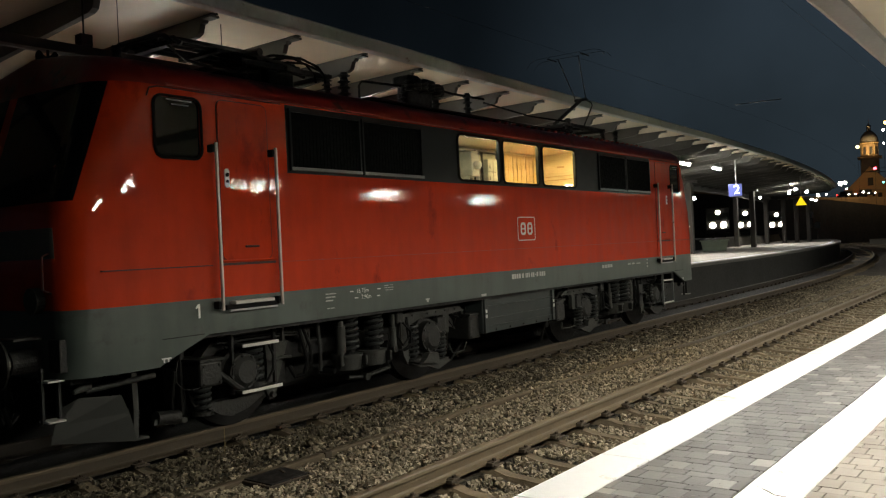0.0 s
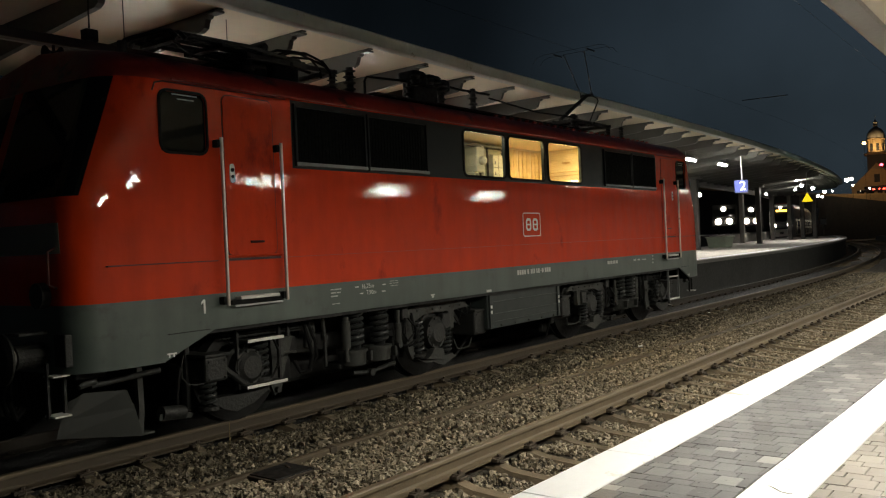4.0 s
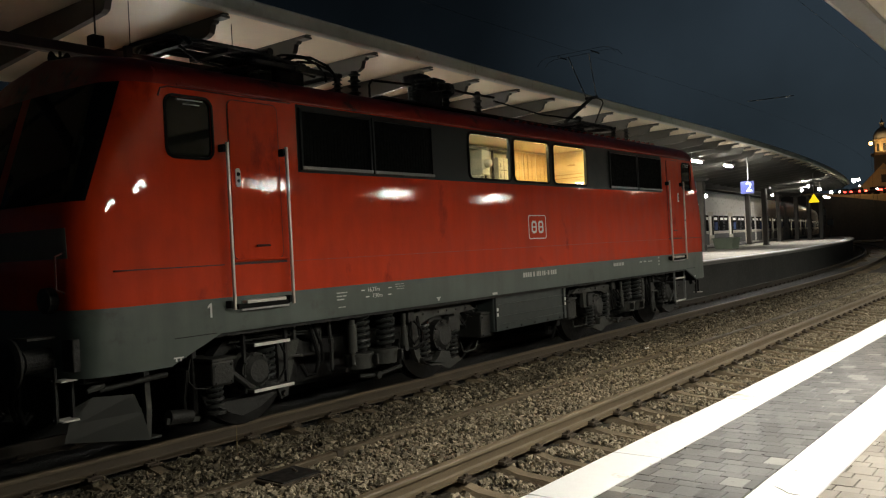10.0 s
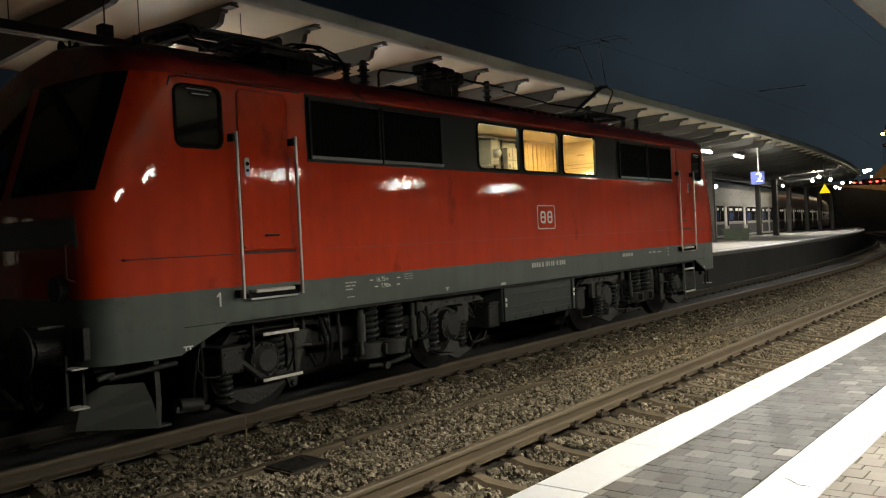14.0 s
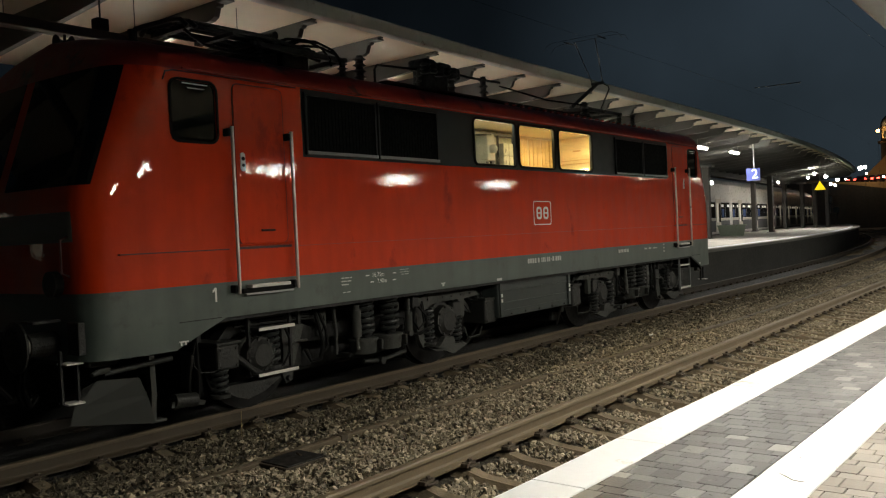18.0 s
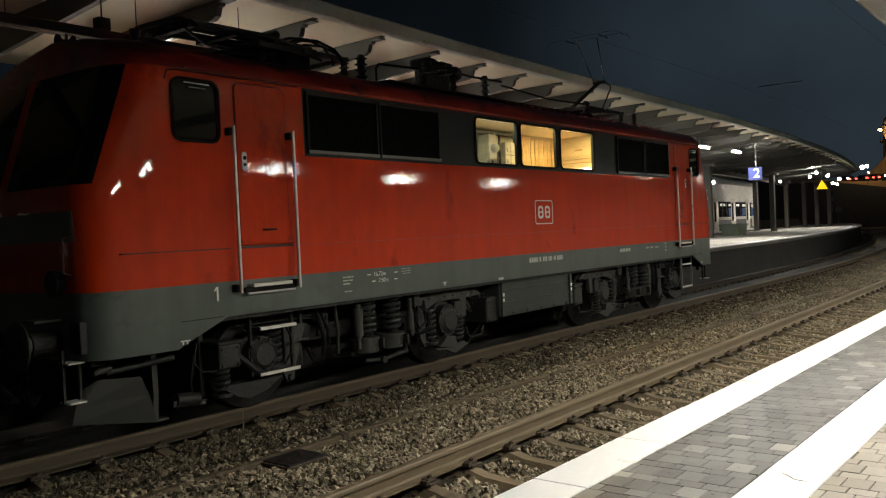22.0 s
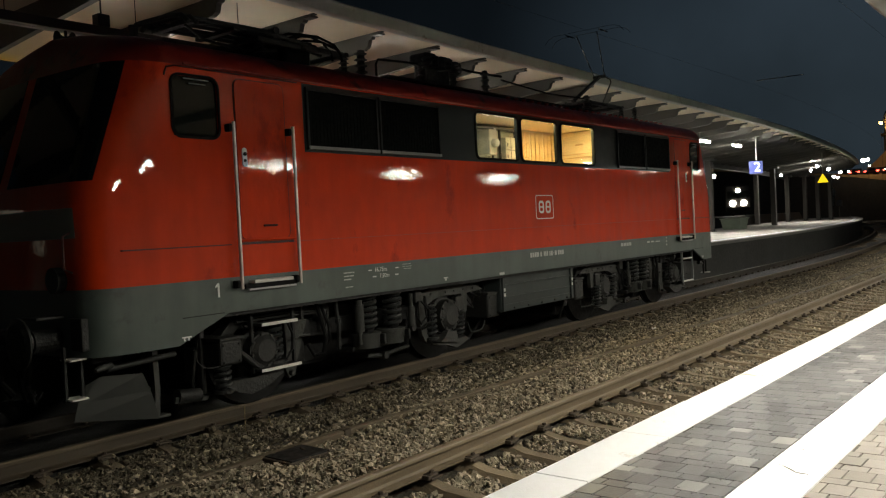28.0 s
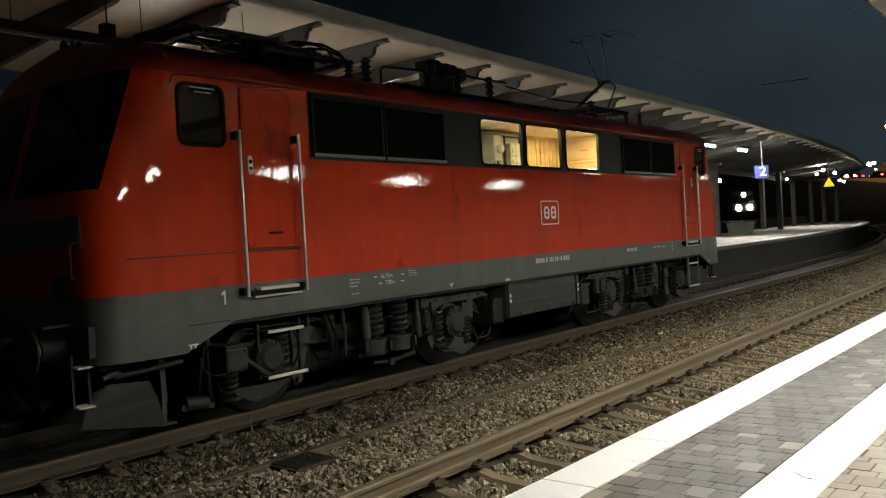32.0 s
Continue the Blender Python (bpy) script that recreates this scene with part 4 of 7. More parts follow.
# machine-room windows
for a, b in WINDOWS:
    m = Matrix.Translation(((a + b) / 2, -1.502, sum(WZ) / 2))
    fr = lp("window", ring(b - a, WZ[1] - WZ[0], 0.075, 0.034, 0.014, m), RUBBER, label="rounded black rubber window surround")
    lp("pane", box(a - 0.02, b + 0.02, -1.484, -1.478, WZ[0] - 0.02, WZ[1] + 0.02), CLEAR, fr, "clear pane").visible_shadow = False
# cab side windows
for a, b in CABW:
    m = Matrix.Translation(((a + b) / 2, -1.502, sum(CABZ) / 2))
    fr = lp("cab_window", ring(b - a - 0.03, CABZ[1] - CABZ[0] - 0.03, 0.085, 0.026, 0.012, m), RUBBER, label="black-framed cab side window")
    lp("pane", plate(b - a - 0.02, CABZ[1] - CABZ[0] - 0.02, 0.09, 0.004, Matrix.Translation(((a + b) / 2, -1.485, sum(CABZ) / 2))), GLASS, fr, "dark glass pane")
    cx = (a + b) / 2
    bm = box(cx - 0.13, cx + 0.17, -1.512, -1.506, 3.505, 3.517)
    bx(bm, cx - 0.07, cx + 0.13, -1.512, -1.506, 3.462, 3.472)
    lp("sliding_latch", bm, ALU, fr, "thin bright window latch")

# louvres: frame, sill, slats
LOUVRES = [(0.42, 1.632), (1.662, 2.895), (flip(2.895), flip(1.662)), (flip(1.632), flip(0.42))]
for a, b in LOUVRES:
    lz0, lz1 = 2.877, 3.590
    fr = lp("louvre", wall_grid([a, a + 0.03, b - 0.03, b], [lz0, lz0 + 0.045, lz1 - 0.035, lz1], [(a + 0.03, b - 0.03, lz0 + 0.045, lz1 - 0.035)], -1.530, 0.032), LOUVREF, label="dark ventilation louvre panel")
    lp("backing", box(a + 0.02, b - 0.02, -1.506, -1.4985, lz0 + 0.03, lz1 - 0.02), LOUVRE, fr)
    lp("sill", box(a + 0.006, b - 0.006, -1.545, -1.5305, lz0 + 0.004, lz0 + 0.043, bevel=0.004), SILL, fr, "dull metal sill")
    for k in range(20):
        x = a + 0.06 + (b - a - 0.12) * k / 19
        lp("slat", box(x - 0.020, x + 0.016, -1.5085, -1.5065, lz0 + 0.05, lz1 - 0.04), LOUVRE, fr)

# machine room behind the lit windows
lp("room_back", box(3.4, 7.9, -0.52, -0.46, 1.6, 3.62), CREAM, label="cream machine-room wall")
lp("room_ceiling", box(3.4, 7.9, -1.44, -0.53, 3.60, 3.63), CREAM)
lp("room_floor", box(3.4, 7.9, -1.44, -0.53, 2.3, 2.33), PALE)
lp("room_end", box(3.36, 3.40, -1.44, -0.46, 2.3, 3.62), PALE)
lp("room_end", box(7.9, 7.94, -1.44, -0.46, 2.3, 3.62), CREAM)
lp("back_panel", box(4.2, 6.36, -0.535, -0.521, 2.34, 3.59), ROOMGREY, label="grey-green panelled back")
lp("fan_housing", box(5.18, 5.40, -0.78, -0.54, 3.08, 3.50, bevel=0.02), PALE, label="pale blower housing")
bm = lathe(bmesh.new(), [(0.02, 0.0), (0.05, 0.01), (0.07, 0.03), (0.075, 0.06), (0.075, 0.10)], Matrix.Translation((5.30, -0.88, 3.27)) @ Euler((radians(-90), 0, 0)).to_matrix().to_4x4(), 20)
lp("blower", bm, PALE, label="round metal blower", smooth=True)
for x, r, z0, z1 in ((5.52, 0.045, 2.4, 3.4), (5.70, 0.022, 2.4, 3.58), (5.47, 0.018, 2.4, 3.58), (6.17, 0.02, 2.4, 3.58)):
    lp("pipe", rod((x, -0.64, z0), (x, -0.64, z1), r, seg=12), STEEL_L if r > 0.03 else DIRT, label="upright pipe", smooth=True)
lp("elbow", tube(bmesh.new(), [(5.52, -0.64, 3.38), (5.52, -0.66, 3.46), (5.45, -0.70, 3.50), (5.36, -0.72, 3.50)], 0.04, 10), STEEL_L, smooth=True)
sbx = lp("switch_cabinet", box(5.76, 6.08, -0.72, -0.54, 2.97, 3.40, bevel=0.012), PALE, label="pale switch cabinet")
for a, b, c, d in ((5.77, 6.07, 3.18, 3.19), (5.915, 5.925, 2.98, 3.39), (5.80, 5.83, 3.24, 3.30), (5.80, 5.83, 3.05, 3.11)):
    lp("panel_seam", box(a, b, -0.726, -0.721, c, d), STEEL, sbx)
lp("terminal_box", box(5.15, 5.27, -0.74, -0.56, 2.93, 3.08, bevel=0.01), PALE, label="small terminal box")
lp("terminal_face", box(5.17, 5.25, -0.748, -0.741, 2.95, 3.06), STEEL)
lp("cable_tray", box(4.9, 6.3, -0.70, -0.56, 3.52, 3.56, bevel=0.006), STEEL)
for k in range(9):
    x = 6.42 + 0.15 * k + 0.03 * math.sin(2.3 * k)
    lp("wall_batten", box(x, x + 0.12, -0.54 - 0.008 * (k % 3), -0.525, 3.0, 3.56, bevel=0.006), BATTEN, label="varnished upright batten")
lp("ledge", box(6.38, 7.88, -0.70, -0.53, 2.95, 3.00, bevel=0.008), OCHRE, label="ledge along the wall")
for z, t in ((3.10, 0.012), (3.17, 0.008), (2.98, 0.010)):
    lp("panel_seam", box(7.885, 7.899, -1.42, -0.56, z, z + t), OCHRE)
lp("handhold", box(7.87, 7.899, -1.05, -0.90, 3.33, 3.36, bevel=0.006), OCHRE)
lp("tube_lamp", rod((4.2, -1.44, 3.615), (5.1, -1.44, 3.615), 0.018, seg=8), WARM, label="lit machine-room tube")
lp("tube_lamp", rod((6.2, -1.44, 3.615), (7.4, -1.44, 3.615), 0.018, seg=8), WARM, label="lit machine-room tube")
area_lamp("room_light", pose(4.5, -1.40, 3.585), 1.2, 0.06, 10, (1.0, 0.95, 0.76), "")
area_lamp("room_light", pose(6.7, -1.40, 3.585), 1.8, 0.06, 52.0, (1.0, 0.74, 0.32), "")

# doors with their rails and steps
for mirror in (False, True):
    fx = flip if mirror else (lambda x: x)
    xa, xb = sorted((fx(-0.585), fx(0.085)))
    cx = (xa + xb) / 2
    door = lp("cab_door", plate(xb - xa, 1.68, 0.07, 0.012, Matrix.Translation((cx, -1.499, 2.73))), DOOR_RED, label="red cab door")
    lp("seal", ring(xb - xa + 0.004, 1.684, 0.072, 0.010, 0.006, Matrix.Translation((cx, -1.5, 2.73))), SEAM, door)
    lp("threshold", box(xa - 0.03, xb + 0.05, -1.545, -1.499, 1.868, 1.895, bevel=0.010), RED, door, "glossy red sill")
    lp("sill_gap", box(xa - 0.03, xb + 0.05, -1.512, -1.499, 1.835, 1.862), SEAM, door)
    lp("lower_panel", plate(xb - xa + 0.09, 0.33, 0.03, 0.008, Matrix.Translation((cx + 0.01, -1.499, 1.69))), RED, door)
    hx = fx(-0.50)
    bm = plate(0.06, 0.20, 0.03, 0.012, Matrix.Translation((hx, -1.511, 2.755)))
    lp("lock_plate", bm, WHITE, door, "white lock plate")
    bm = rod((hx, -1.53, 2.79), (hx, -1.515, 2.79), 0.022, seg=10)
    cyl(bm, (hx, -1.53, 2.72), (hx, -1.515, 2.72), 0.018, seg=10)
    lp("lock_barrel", bm, RUBBER, door)
    bm = rod((fx(-0.30), -1.535, 2.03), (fx(-0.12), -1.535, 2.03), 0.012, seg=8)
    lp("pull", bm, SEAM, door, "dark grab pull")
    for hx in (fx(-0.676), fx(0.137)):
        bm = rod((hx, -1.585, 1.375), (hx, -1.585, 3.11), 0.019, seg=10)
        rail_ob = lp("handrail", bm, RAILBAR, label="polished upright handrail")
        for z in (3.06, 1.44):
            lp("bracket", box(hx - 0.055, hx - 0.012, -1.585, -1.498, z - 0.05, z + 0.03, bevel=0.01), RUBBER, rail_ob)
    bm = box(cx - 0.27, cx + 0.27, -1.60, -1.50, 1.425, 1.46, bevel=0.006)
    st = lp("door_step", bm, STEPYEL, label="white-edged folding step below the door")
    lp("step_frame", box(cx - 0.36, cx + 0.36, -1.56, -1.499, 1.375, 1.424, bevel=0.006), RUBBER, st)
    lp("step_lip", box(cx - 0.33, cx + 0.33, -1.575, -1.561, 1.352, 1.374, bevel=0.004), ALU, st)
    # hanging steps under the door
    for z, w in ((0.95, 0.26), (0.45, 0.29)):
        c2 = fx(-0.76) if mirror else fx(-0.01)
        sp = lp("footstep", box(c2 - w, c2 + w, -1.36, -1.20, z - 0.018, z + 0.012, bevel=0.005), DIRT, label="hanging footstep with a white edge")
        lp("edge_strip", box(c2 - w, c2 + w, -1.372, -1.361, z - 0.02, z + 0.016, bevel=0.003), STEPYEL, sp, "white edge strip")
    for x in (c2 - 0.30, c2 + 0.30):
        lp("step_hanger", box(x - 0.015, x + 0.015, *((-1.37, -1.33) if mirror else (-1.25, -1.21)), 0.42, 1.15), SILL if mirror else DARK)
    # horizontal crease along the cab
    xa, xb = sorted((fx(-1.96), fx(-0.72)))
    lp("crease", prism([(xa, 1.838), (xb, 1.838), (xb, 1.850), (xa, 1.850)], -1.506, -1.44), SEAM)
    lp("window_drip", tube(bmesh.new(), [(fx(-1.42), -1.512, 3.52), (fx(-1.39), -1.512, 3.60), (fx(-1.3), -1.512, 3.625), (fx(0.3), -1.512, 3.625)], 0.009, 6), SEAM)
    lp("skirt_crease", box(*sorted((fx(-1.36), fx(-0.86))), -1.506, -1.499, 1.147, 1.156), DARK)
    bm = box(*sorted((fx(-1.44 + 0.06), fx(-1.44 + 0.17))), -1.506, -1.499, 0.955, 0.968)
    bx(bm, *sorted((fx(-1.36), fx(-1.345))), -1.506, -1.499, 0.925, 0.955)
    bx(bm, *sorted((fx(-1.31), fx(-1.295))), -1.506, -1.499, 0.925, 0.955)
    lp("jacking_mark", bm, WHITE, label="small white jacking mark")

lp("crease", box(0.13, 11.1, -1.505, -1.499, 1.842, 1.848), material("faint_crease", (0.26, 0.02, 0.01), 0.4))

# lettering on the side
def words(text, size, x, z, y=-1.503):
    c = bpy.data.curves.new("text", "FONT")
    c.body, c.size, c.align_x = text, size, "LEFT"
    tmp = bpy.data.objects.new("text", c)
    scene.collection.objects.link(tmp)
    dg = bpy.context.evaluated_depsgraph_get()
    me = bpy.data.meshes.new_from_object(tmp.evaluated_get(dg))
    bpy.data.objects.remove(tmp)
    me.transform(Matrix.Translation((x - MID, y, z)) @ Euler((radians(90), 0, 0)).to_matrix().to_4x4())
    me.materials.clear()
    me.materials.append(WHITE)
    ob = new("lettering", me)
    ob.parent = loco
    return tagged(ob, "white stencilled lettering")


lp("numeral", prism([(-0.905, 1.315), (-0.905, 1.46), (-0.926, 1.46), (-0.955, 1.43), (-0.955, 1.41), (-0.927, 1.428), (-0.927, 1.315)], -1.504, -1.4995), WHITE, label="white numeral 1")
words("16,75m", 0.078, 1.44, 1.405)
words("7,90m", 0.075, 1.53, 1.325)
for x, z in ((1.36, 1.43), (1.87, 1.43), (1.44, 1.345), (1.86, 1.345)):
    lp("dimension_tick", box(x - 0.03, x + 0.03, -1.504, -1.4995, z - 0.006, z + 0.006), WHITE)


def bars(x, z, spec):
    """Writing that cannot be read: bars of its size."""
    for dx, dz, w, h in spec:
        lp("lettering", box(x + dx, x + dx + w, -1.504, -1.4995, z + dz, z + dz + h), FADED, label="small white unreadable lettering")


bars(0.90, 1.29, [(0, 0.13, 0.05, 0.014), (0.065, 0.13, 0.07, 0.014), (0.15, 0.13, 0.03, 0.014), (0, 0.09, 0.09, 0.014), (0.105, 0.09, 0.06, 0.014), (0, 0.05, 0.12, 0.014), (0.02, -0.04, 0.05, 0.010), (0.085, -0.04, 0.06, 0.010)])
bars(1.98, 1.40, [(0.02, 0, 0.06, 0.007), (0.10, 0, 0.07, 0.007), (0, 0.03, 0.05, 0.007), (0.07, 0.03, 0.11, 0.007), (0, 0.06, 0.09, 0.007), (0.11, 0.06, 0.06, 0.007)])
bars(5.12, 1.365, [(0.00, 0, 0.05, 0.075), (0.07, 0, 0.05, 0.075), (0.14, 0, 0.05, 0.075), (0.21, 0, 0.05, 0.075), (0.31, 0, 0.05, 0.075), (0.42, 0, 0.03, 0.075), (0.47, 0, 0.03, 0.075),
                    (0.52, 0, 0.03, 0.075), (0.60, 0, 0.03, 0.075), (0.65, 0, 0.05, 0.075), (0.73, 0.03, 0.03, 0.014), (0.78, 0, 0.05, 0.075), (0.88, 0, 0.05, 0.075), (0.95, 0, 0.05, 0.075), (1.02, 0, 0.05, 0.075)])
bars(8.4, 1.385, [(0, 0, 0.09, 0.06), (0.12, 0, 0.09, 0.06), (0.24, 0, 0.09, 0.06), (0.36, 0, 0.09, 0.06)])
bars(9.6, 1.40, [(0, 0.0, 0.12, 0.03), (0.2, 0.0, 0.12, 0.03), (0.42, 0.0, 0.2, 0.02), (0.95, -0.02, 0.06, 0.03), (0.95, 0.05, 0.06, 0.03), (0.95, -0.09, 0.06, 0.03)])
bars(4.22, 1.155, [(0, 0, 0.13, 0.035)])
bars(2.84, 1.18, [(0, 0.03, 0.09, 0.018), (0.025, 0.0, 0.04, 0.03)])
# emblem: white rounded frame round two plain blocks
em = Matrix.Translation((5.635, -1.5, 2.168))
logo = lp("emblem", plate(0.574, 0.402, 0.04, 0.003, em), RED, label="square white and red emblem")
lp("emblem_rim", ring(0.53, 0.36, 0.03, 0.015, 0.005, em), WHITE, logo, "white rounded frame")
for x in (5.53, 5.745):
    lp("emblem_block", ring(0.085, 0.13, 0.02, 0.038, 0.005, Matrix.Translation((x, -1.5, 2.168))), WHITE, logo, "plain white block")
    lp("block_bar", box(x - 0.045, x + 0.045, -1.504, -1.4995, 2.156, 2.180), WHITE, logo)


# ---- running gear ----
def coil(bm, x, y, z0, z1, r, wire, turns):
    n = turns * 12
    tube(bm, [(x + r * math.cos(2 * math.pi * i / 12), y + r * math.sin(2 * math.pi * i / 12), z0 + (z1 - z0) * i / n) for i in range(n + 1)], wire, 6)
    return bm


def arc(cx, cz, r, a0, a1, y, n=14):
    return [(cx + r * math.cos(radians(a0 + (a1 - a0) * k / n)), y, cz + r * math.sin(radians(a0 + (a1 - a0) * k / n))) for k in range(n + 1)]


def bogie(px, mir):
    """One four-wheeled bogie about its pivot px; mir turns it end for end."""
    fx = (lambda d: px - d) if mir else (lambda d: px + d)
    rng = random.Random(11)

    def b(x0, x1, *r, **k):
        return box(*sorted((fx(x0), fx(x1))), *r, **k)

    def line(name, pts, r, mat, label="", seg=7):
        return lp(name, tube(bmesh.new(), [(fx(d), y, z) for d, y, z in pts], r, seg), mat, root, label, True)

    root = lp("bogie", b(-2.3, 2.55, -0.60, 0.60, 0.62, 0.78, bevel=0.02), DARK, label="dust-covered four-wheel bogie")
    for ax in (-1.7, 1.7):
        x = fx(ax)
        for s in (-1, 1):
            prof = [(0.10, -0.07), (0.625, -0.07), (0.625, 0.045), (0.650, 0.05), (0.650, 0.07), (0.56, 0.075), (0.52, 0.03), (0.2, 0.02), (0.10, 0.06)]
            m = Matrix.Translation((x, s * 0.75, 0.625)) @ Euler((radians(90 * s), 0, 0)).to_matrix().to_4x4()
            lp("wheel", lathe(bmesh.new(), prof, m, 40), WHEEL, root, "near-black steel wheel")
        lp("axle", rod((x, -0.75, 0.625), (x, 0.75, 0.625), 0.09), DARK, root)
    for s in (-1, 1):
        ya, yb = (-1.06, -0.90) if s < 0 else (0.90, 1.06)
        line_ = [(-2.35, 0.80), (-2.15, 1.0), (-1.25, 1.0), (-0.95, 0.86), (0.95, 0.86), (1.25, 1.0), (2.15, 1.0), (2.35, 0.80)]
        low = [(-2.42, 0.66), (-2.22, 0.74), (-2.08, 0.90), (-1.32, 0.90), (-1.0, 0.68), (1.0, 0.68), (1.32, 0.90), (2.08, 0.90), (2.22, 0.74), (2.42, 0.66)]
        lp("side_frame", prism([(fx(a), c) for a, c in line_] + [(fx(a), c) for a, c in reversed(low)], ya, yb), DARK, root, "black bogie side frame")
        if s > 0:
            continue
        for ax, off in ((-1.7, -0.15), (1.7, -0.12)):
            x = fx(ax + off)
            rr = 0.20 if ax < 0 else 0.225
            bm = rod((x, -1.24, 0.65), (x, -0.86, 0.65), rr, seg=28)
            cyl(bm, (x, -1.29, 0.65), (x, -1.24, 0.65), rr * 0.62, rr * 0.9, seg=24)
            cyl(bm, (x, -1.12, 0.65), (x, -1.02, 0.65), rr + 0.05, seg=28)
            for k in range(8):
                a = k * math.pi / 4 + 0.2
                p = (x + rr * 0.9 * math.cos(a), 0.65 + rr * 0.9 * math.sin(a))
                cyl(bm, (p[0], -1.262, p[1]), (p[0], -1.235, p[1]), 0.018, seg=6)
            lp("axle_box", bm, DIRT, root, "round bolted axle box", True)
            # low saddle plate that comes to a point under the wheel
            if ax < 0:
                pr = [(-0.66, 0.33), (-0.50, 0.24), (-0.34, 0.19), (-0.10, 0.24), (0.14, 0.36), (0.06, 0.42), (-0.3, 0.37), (-0.62, 0.38)]
                lp("saddle", prism([(fx(ax + a), c) for a, c in pr], -1.22, -1.06), DIRT, root, "grey spring saddle")
                lp("axle_spring", coil(bmesh.new(), fx(ax + 0.06), -1.16, 0.52, 0.88, 0.085, 0.026, 5), SPRING, root, "thick coil spring", True)
                lp("spring_core", rod((fx(ax + 0.06), -1.16, 0.50), (fx(ax + 0.06), -1.16, 0.9), 0.045, seg=10), RUBBER, root)
                lp("spring_seat", rod((fx(ax + 0.06), -1.16, 0.46), (fx(ax + 0.06), -1.16, 0.51), 0.13, seg=16), DIRT, root)
                d2, za, zb = (-0.66, 0.31, 0.55) if ax < 0 else (-0.50, 0.48, 0.84)
                lp("axle_spring", coil(bmesh.new(), fx(ax + d2), -1.16, za, zb, 0.075, 0.022, 4 if ax < 0 else 6), SPRING, root, "thick coil spring", True)
                lp("spring_core", rod((fx(ax + d2), -1.16, za - 0.01), (fx(ax + d2), -1.16, zb + 0.01), 0.04, seg=10), RUBBER, root)
                lp("spring_seat", rod((fx(ax + d2), -1.16, za - 0.05), (fx(ax + d2), -1.16, za - 0.012), 0.11, seg=16), DIRT, root)
                # curved hanger plate beside the wheel, lit and dusty
                pr = [(0.26, 0.90), (0.62, 0.90), (0.52, 0.66), (0.44, 0.45), (0.40, 0.28), (0.30, 0.25), (0.25, 0.36), (0.28, 0.60)]
                lp("hanger_plate", prism([(fx(ax + a), c) for a, c in pr], -1.12, -1.08), DUSTY, root, "dusty curved hanger plate")
                lp("plate_bolt", rod((fx(ax + 0.33), -1.17, 0.31), (fx(ax + 0.33), -1.07, 0.31), 0.035, seg=8), DIRT, root)
                line("hose", [(d, -1.27, z) for d, z in ((ax + 0.18, 0.92), (ax + 0.25, 0.78), (ax + 0.24, 0.62), (ax + 0.14, 0.50), (ax + 0.02, 0.47))], 0.014, RUBBER, "black rubber hose")
                line("brace", [(ax - 0.52, -1.24, 0.70), (ax - 0.28, -1.26, 0.50), (ax - 0.2, -1.24, 0.46)], 0.035, DIRT, "slanting guide bar")
            else:
                # inner axle: an arched horn guide, a spring on each side of the box, a pointed saddle below
                pr = [(0.94, 1.01), (1.18, 1.06), (1.90, 1.06), (2.30, 1.03), (2.48, 0.95), (2.07, 0.93), (2.05, 0.66), (1.93, 0.66), (1.92, 0.93), (1.50, 0.935),
                      (1.30, 0.91), (1.14, 0.85), (1.09, 0.72), (1.09, 0.44), (1.13, 0.37), (1.22, 0.31), (1.16, 0.28), (1.05, 0.33), (0.98, 0.45), (0.94, 0.60)]
                lp("horn_guide", prism([(fx(a), c) for a, c in pr], -1.20, -1.13), DUSTY, root, "dusty arched horn guide")
                pr = [(1.02, 0.35), (1.08, 0.31), (1.27, 0.32), (1.36, 0.37), (1.42, 0.44), (1.63, 0.42), (1.66, 0.31), (1.80, 0.31), (1.95, 0.28), (1.80, 0.23), (1.61, 0.175), (1.40, 0.25), (1.20, 0.27)]
                lp("saddle", prism([(fx(a), c) for a, c in pr], -1.31, -1.23), DUSTY, root, "grey pointed spring saddle")
                for d, za, zb in ((1.19, 0.40, 0.85), (1.84, 0.33, 0.68)):
                    lp("axle_spring", coil(bmesh.new(), fx(d), -1.19, za, zb, 0.075, 0.022, 6), SPRING, root, "thick coil spring", True)
                    lp("spring_core", rod((fx(d), -1.19, za - 0.01), (fx(d), -1.19, zb + 0.01), 0.04, seg=10), RUBBER, root)
                    lp("spring_seat", rod((fx(d), -1.19, za - 0.045), (fx(d), -1.19, za - 0.012), 0.11, seg=16), DIRT, root)
                lp("spring_cap", b(1.74, 1.94, -1.24, -1.14, 0.68, 0.90, bevel=0.015), DIRT, root)
                line("hose", [(1.02, -1.24, 0.98), (1.0, -1.28, 0.85), (1.06, -1.30, 0.68), (1.02, -1.28, 0.56), (0.94, -1.24, 0.53)], 0.016, RUBBER, "black rubber hose")
                line("sand_pipe", [(2.02, -1.22, 0.50), (2.06, -1.24, 0.36), (2.2, -1.2, 0.33), (2.45, -1.18, 0.34), (2.50, -1.2, 0.46)], 0.012, DUSTY, "thin bent pipe")
                lp("pipe_cover", b(1.15, 2.35, -1.26, -1.15, 1.062, 1.085, bevel=0.008), DIRT, root)
                for d in (1.2, 1.55, 1.75, 1.98, 2.22):
                    lp("bolt", rod((fx(d), -1.215, 0.99), (fx(d), -1.195, 0.99), 0.016, seg=6), DIRT, root)
            lp("brake_hanger", b(ax - 0.80, ax - 0.74, -0.98, -0.88, 0.25, 0.95, bevel=0.015), DARK, root)
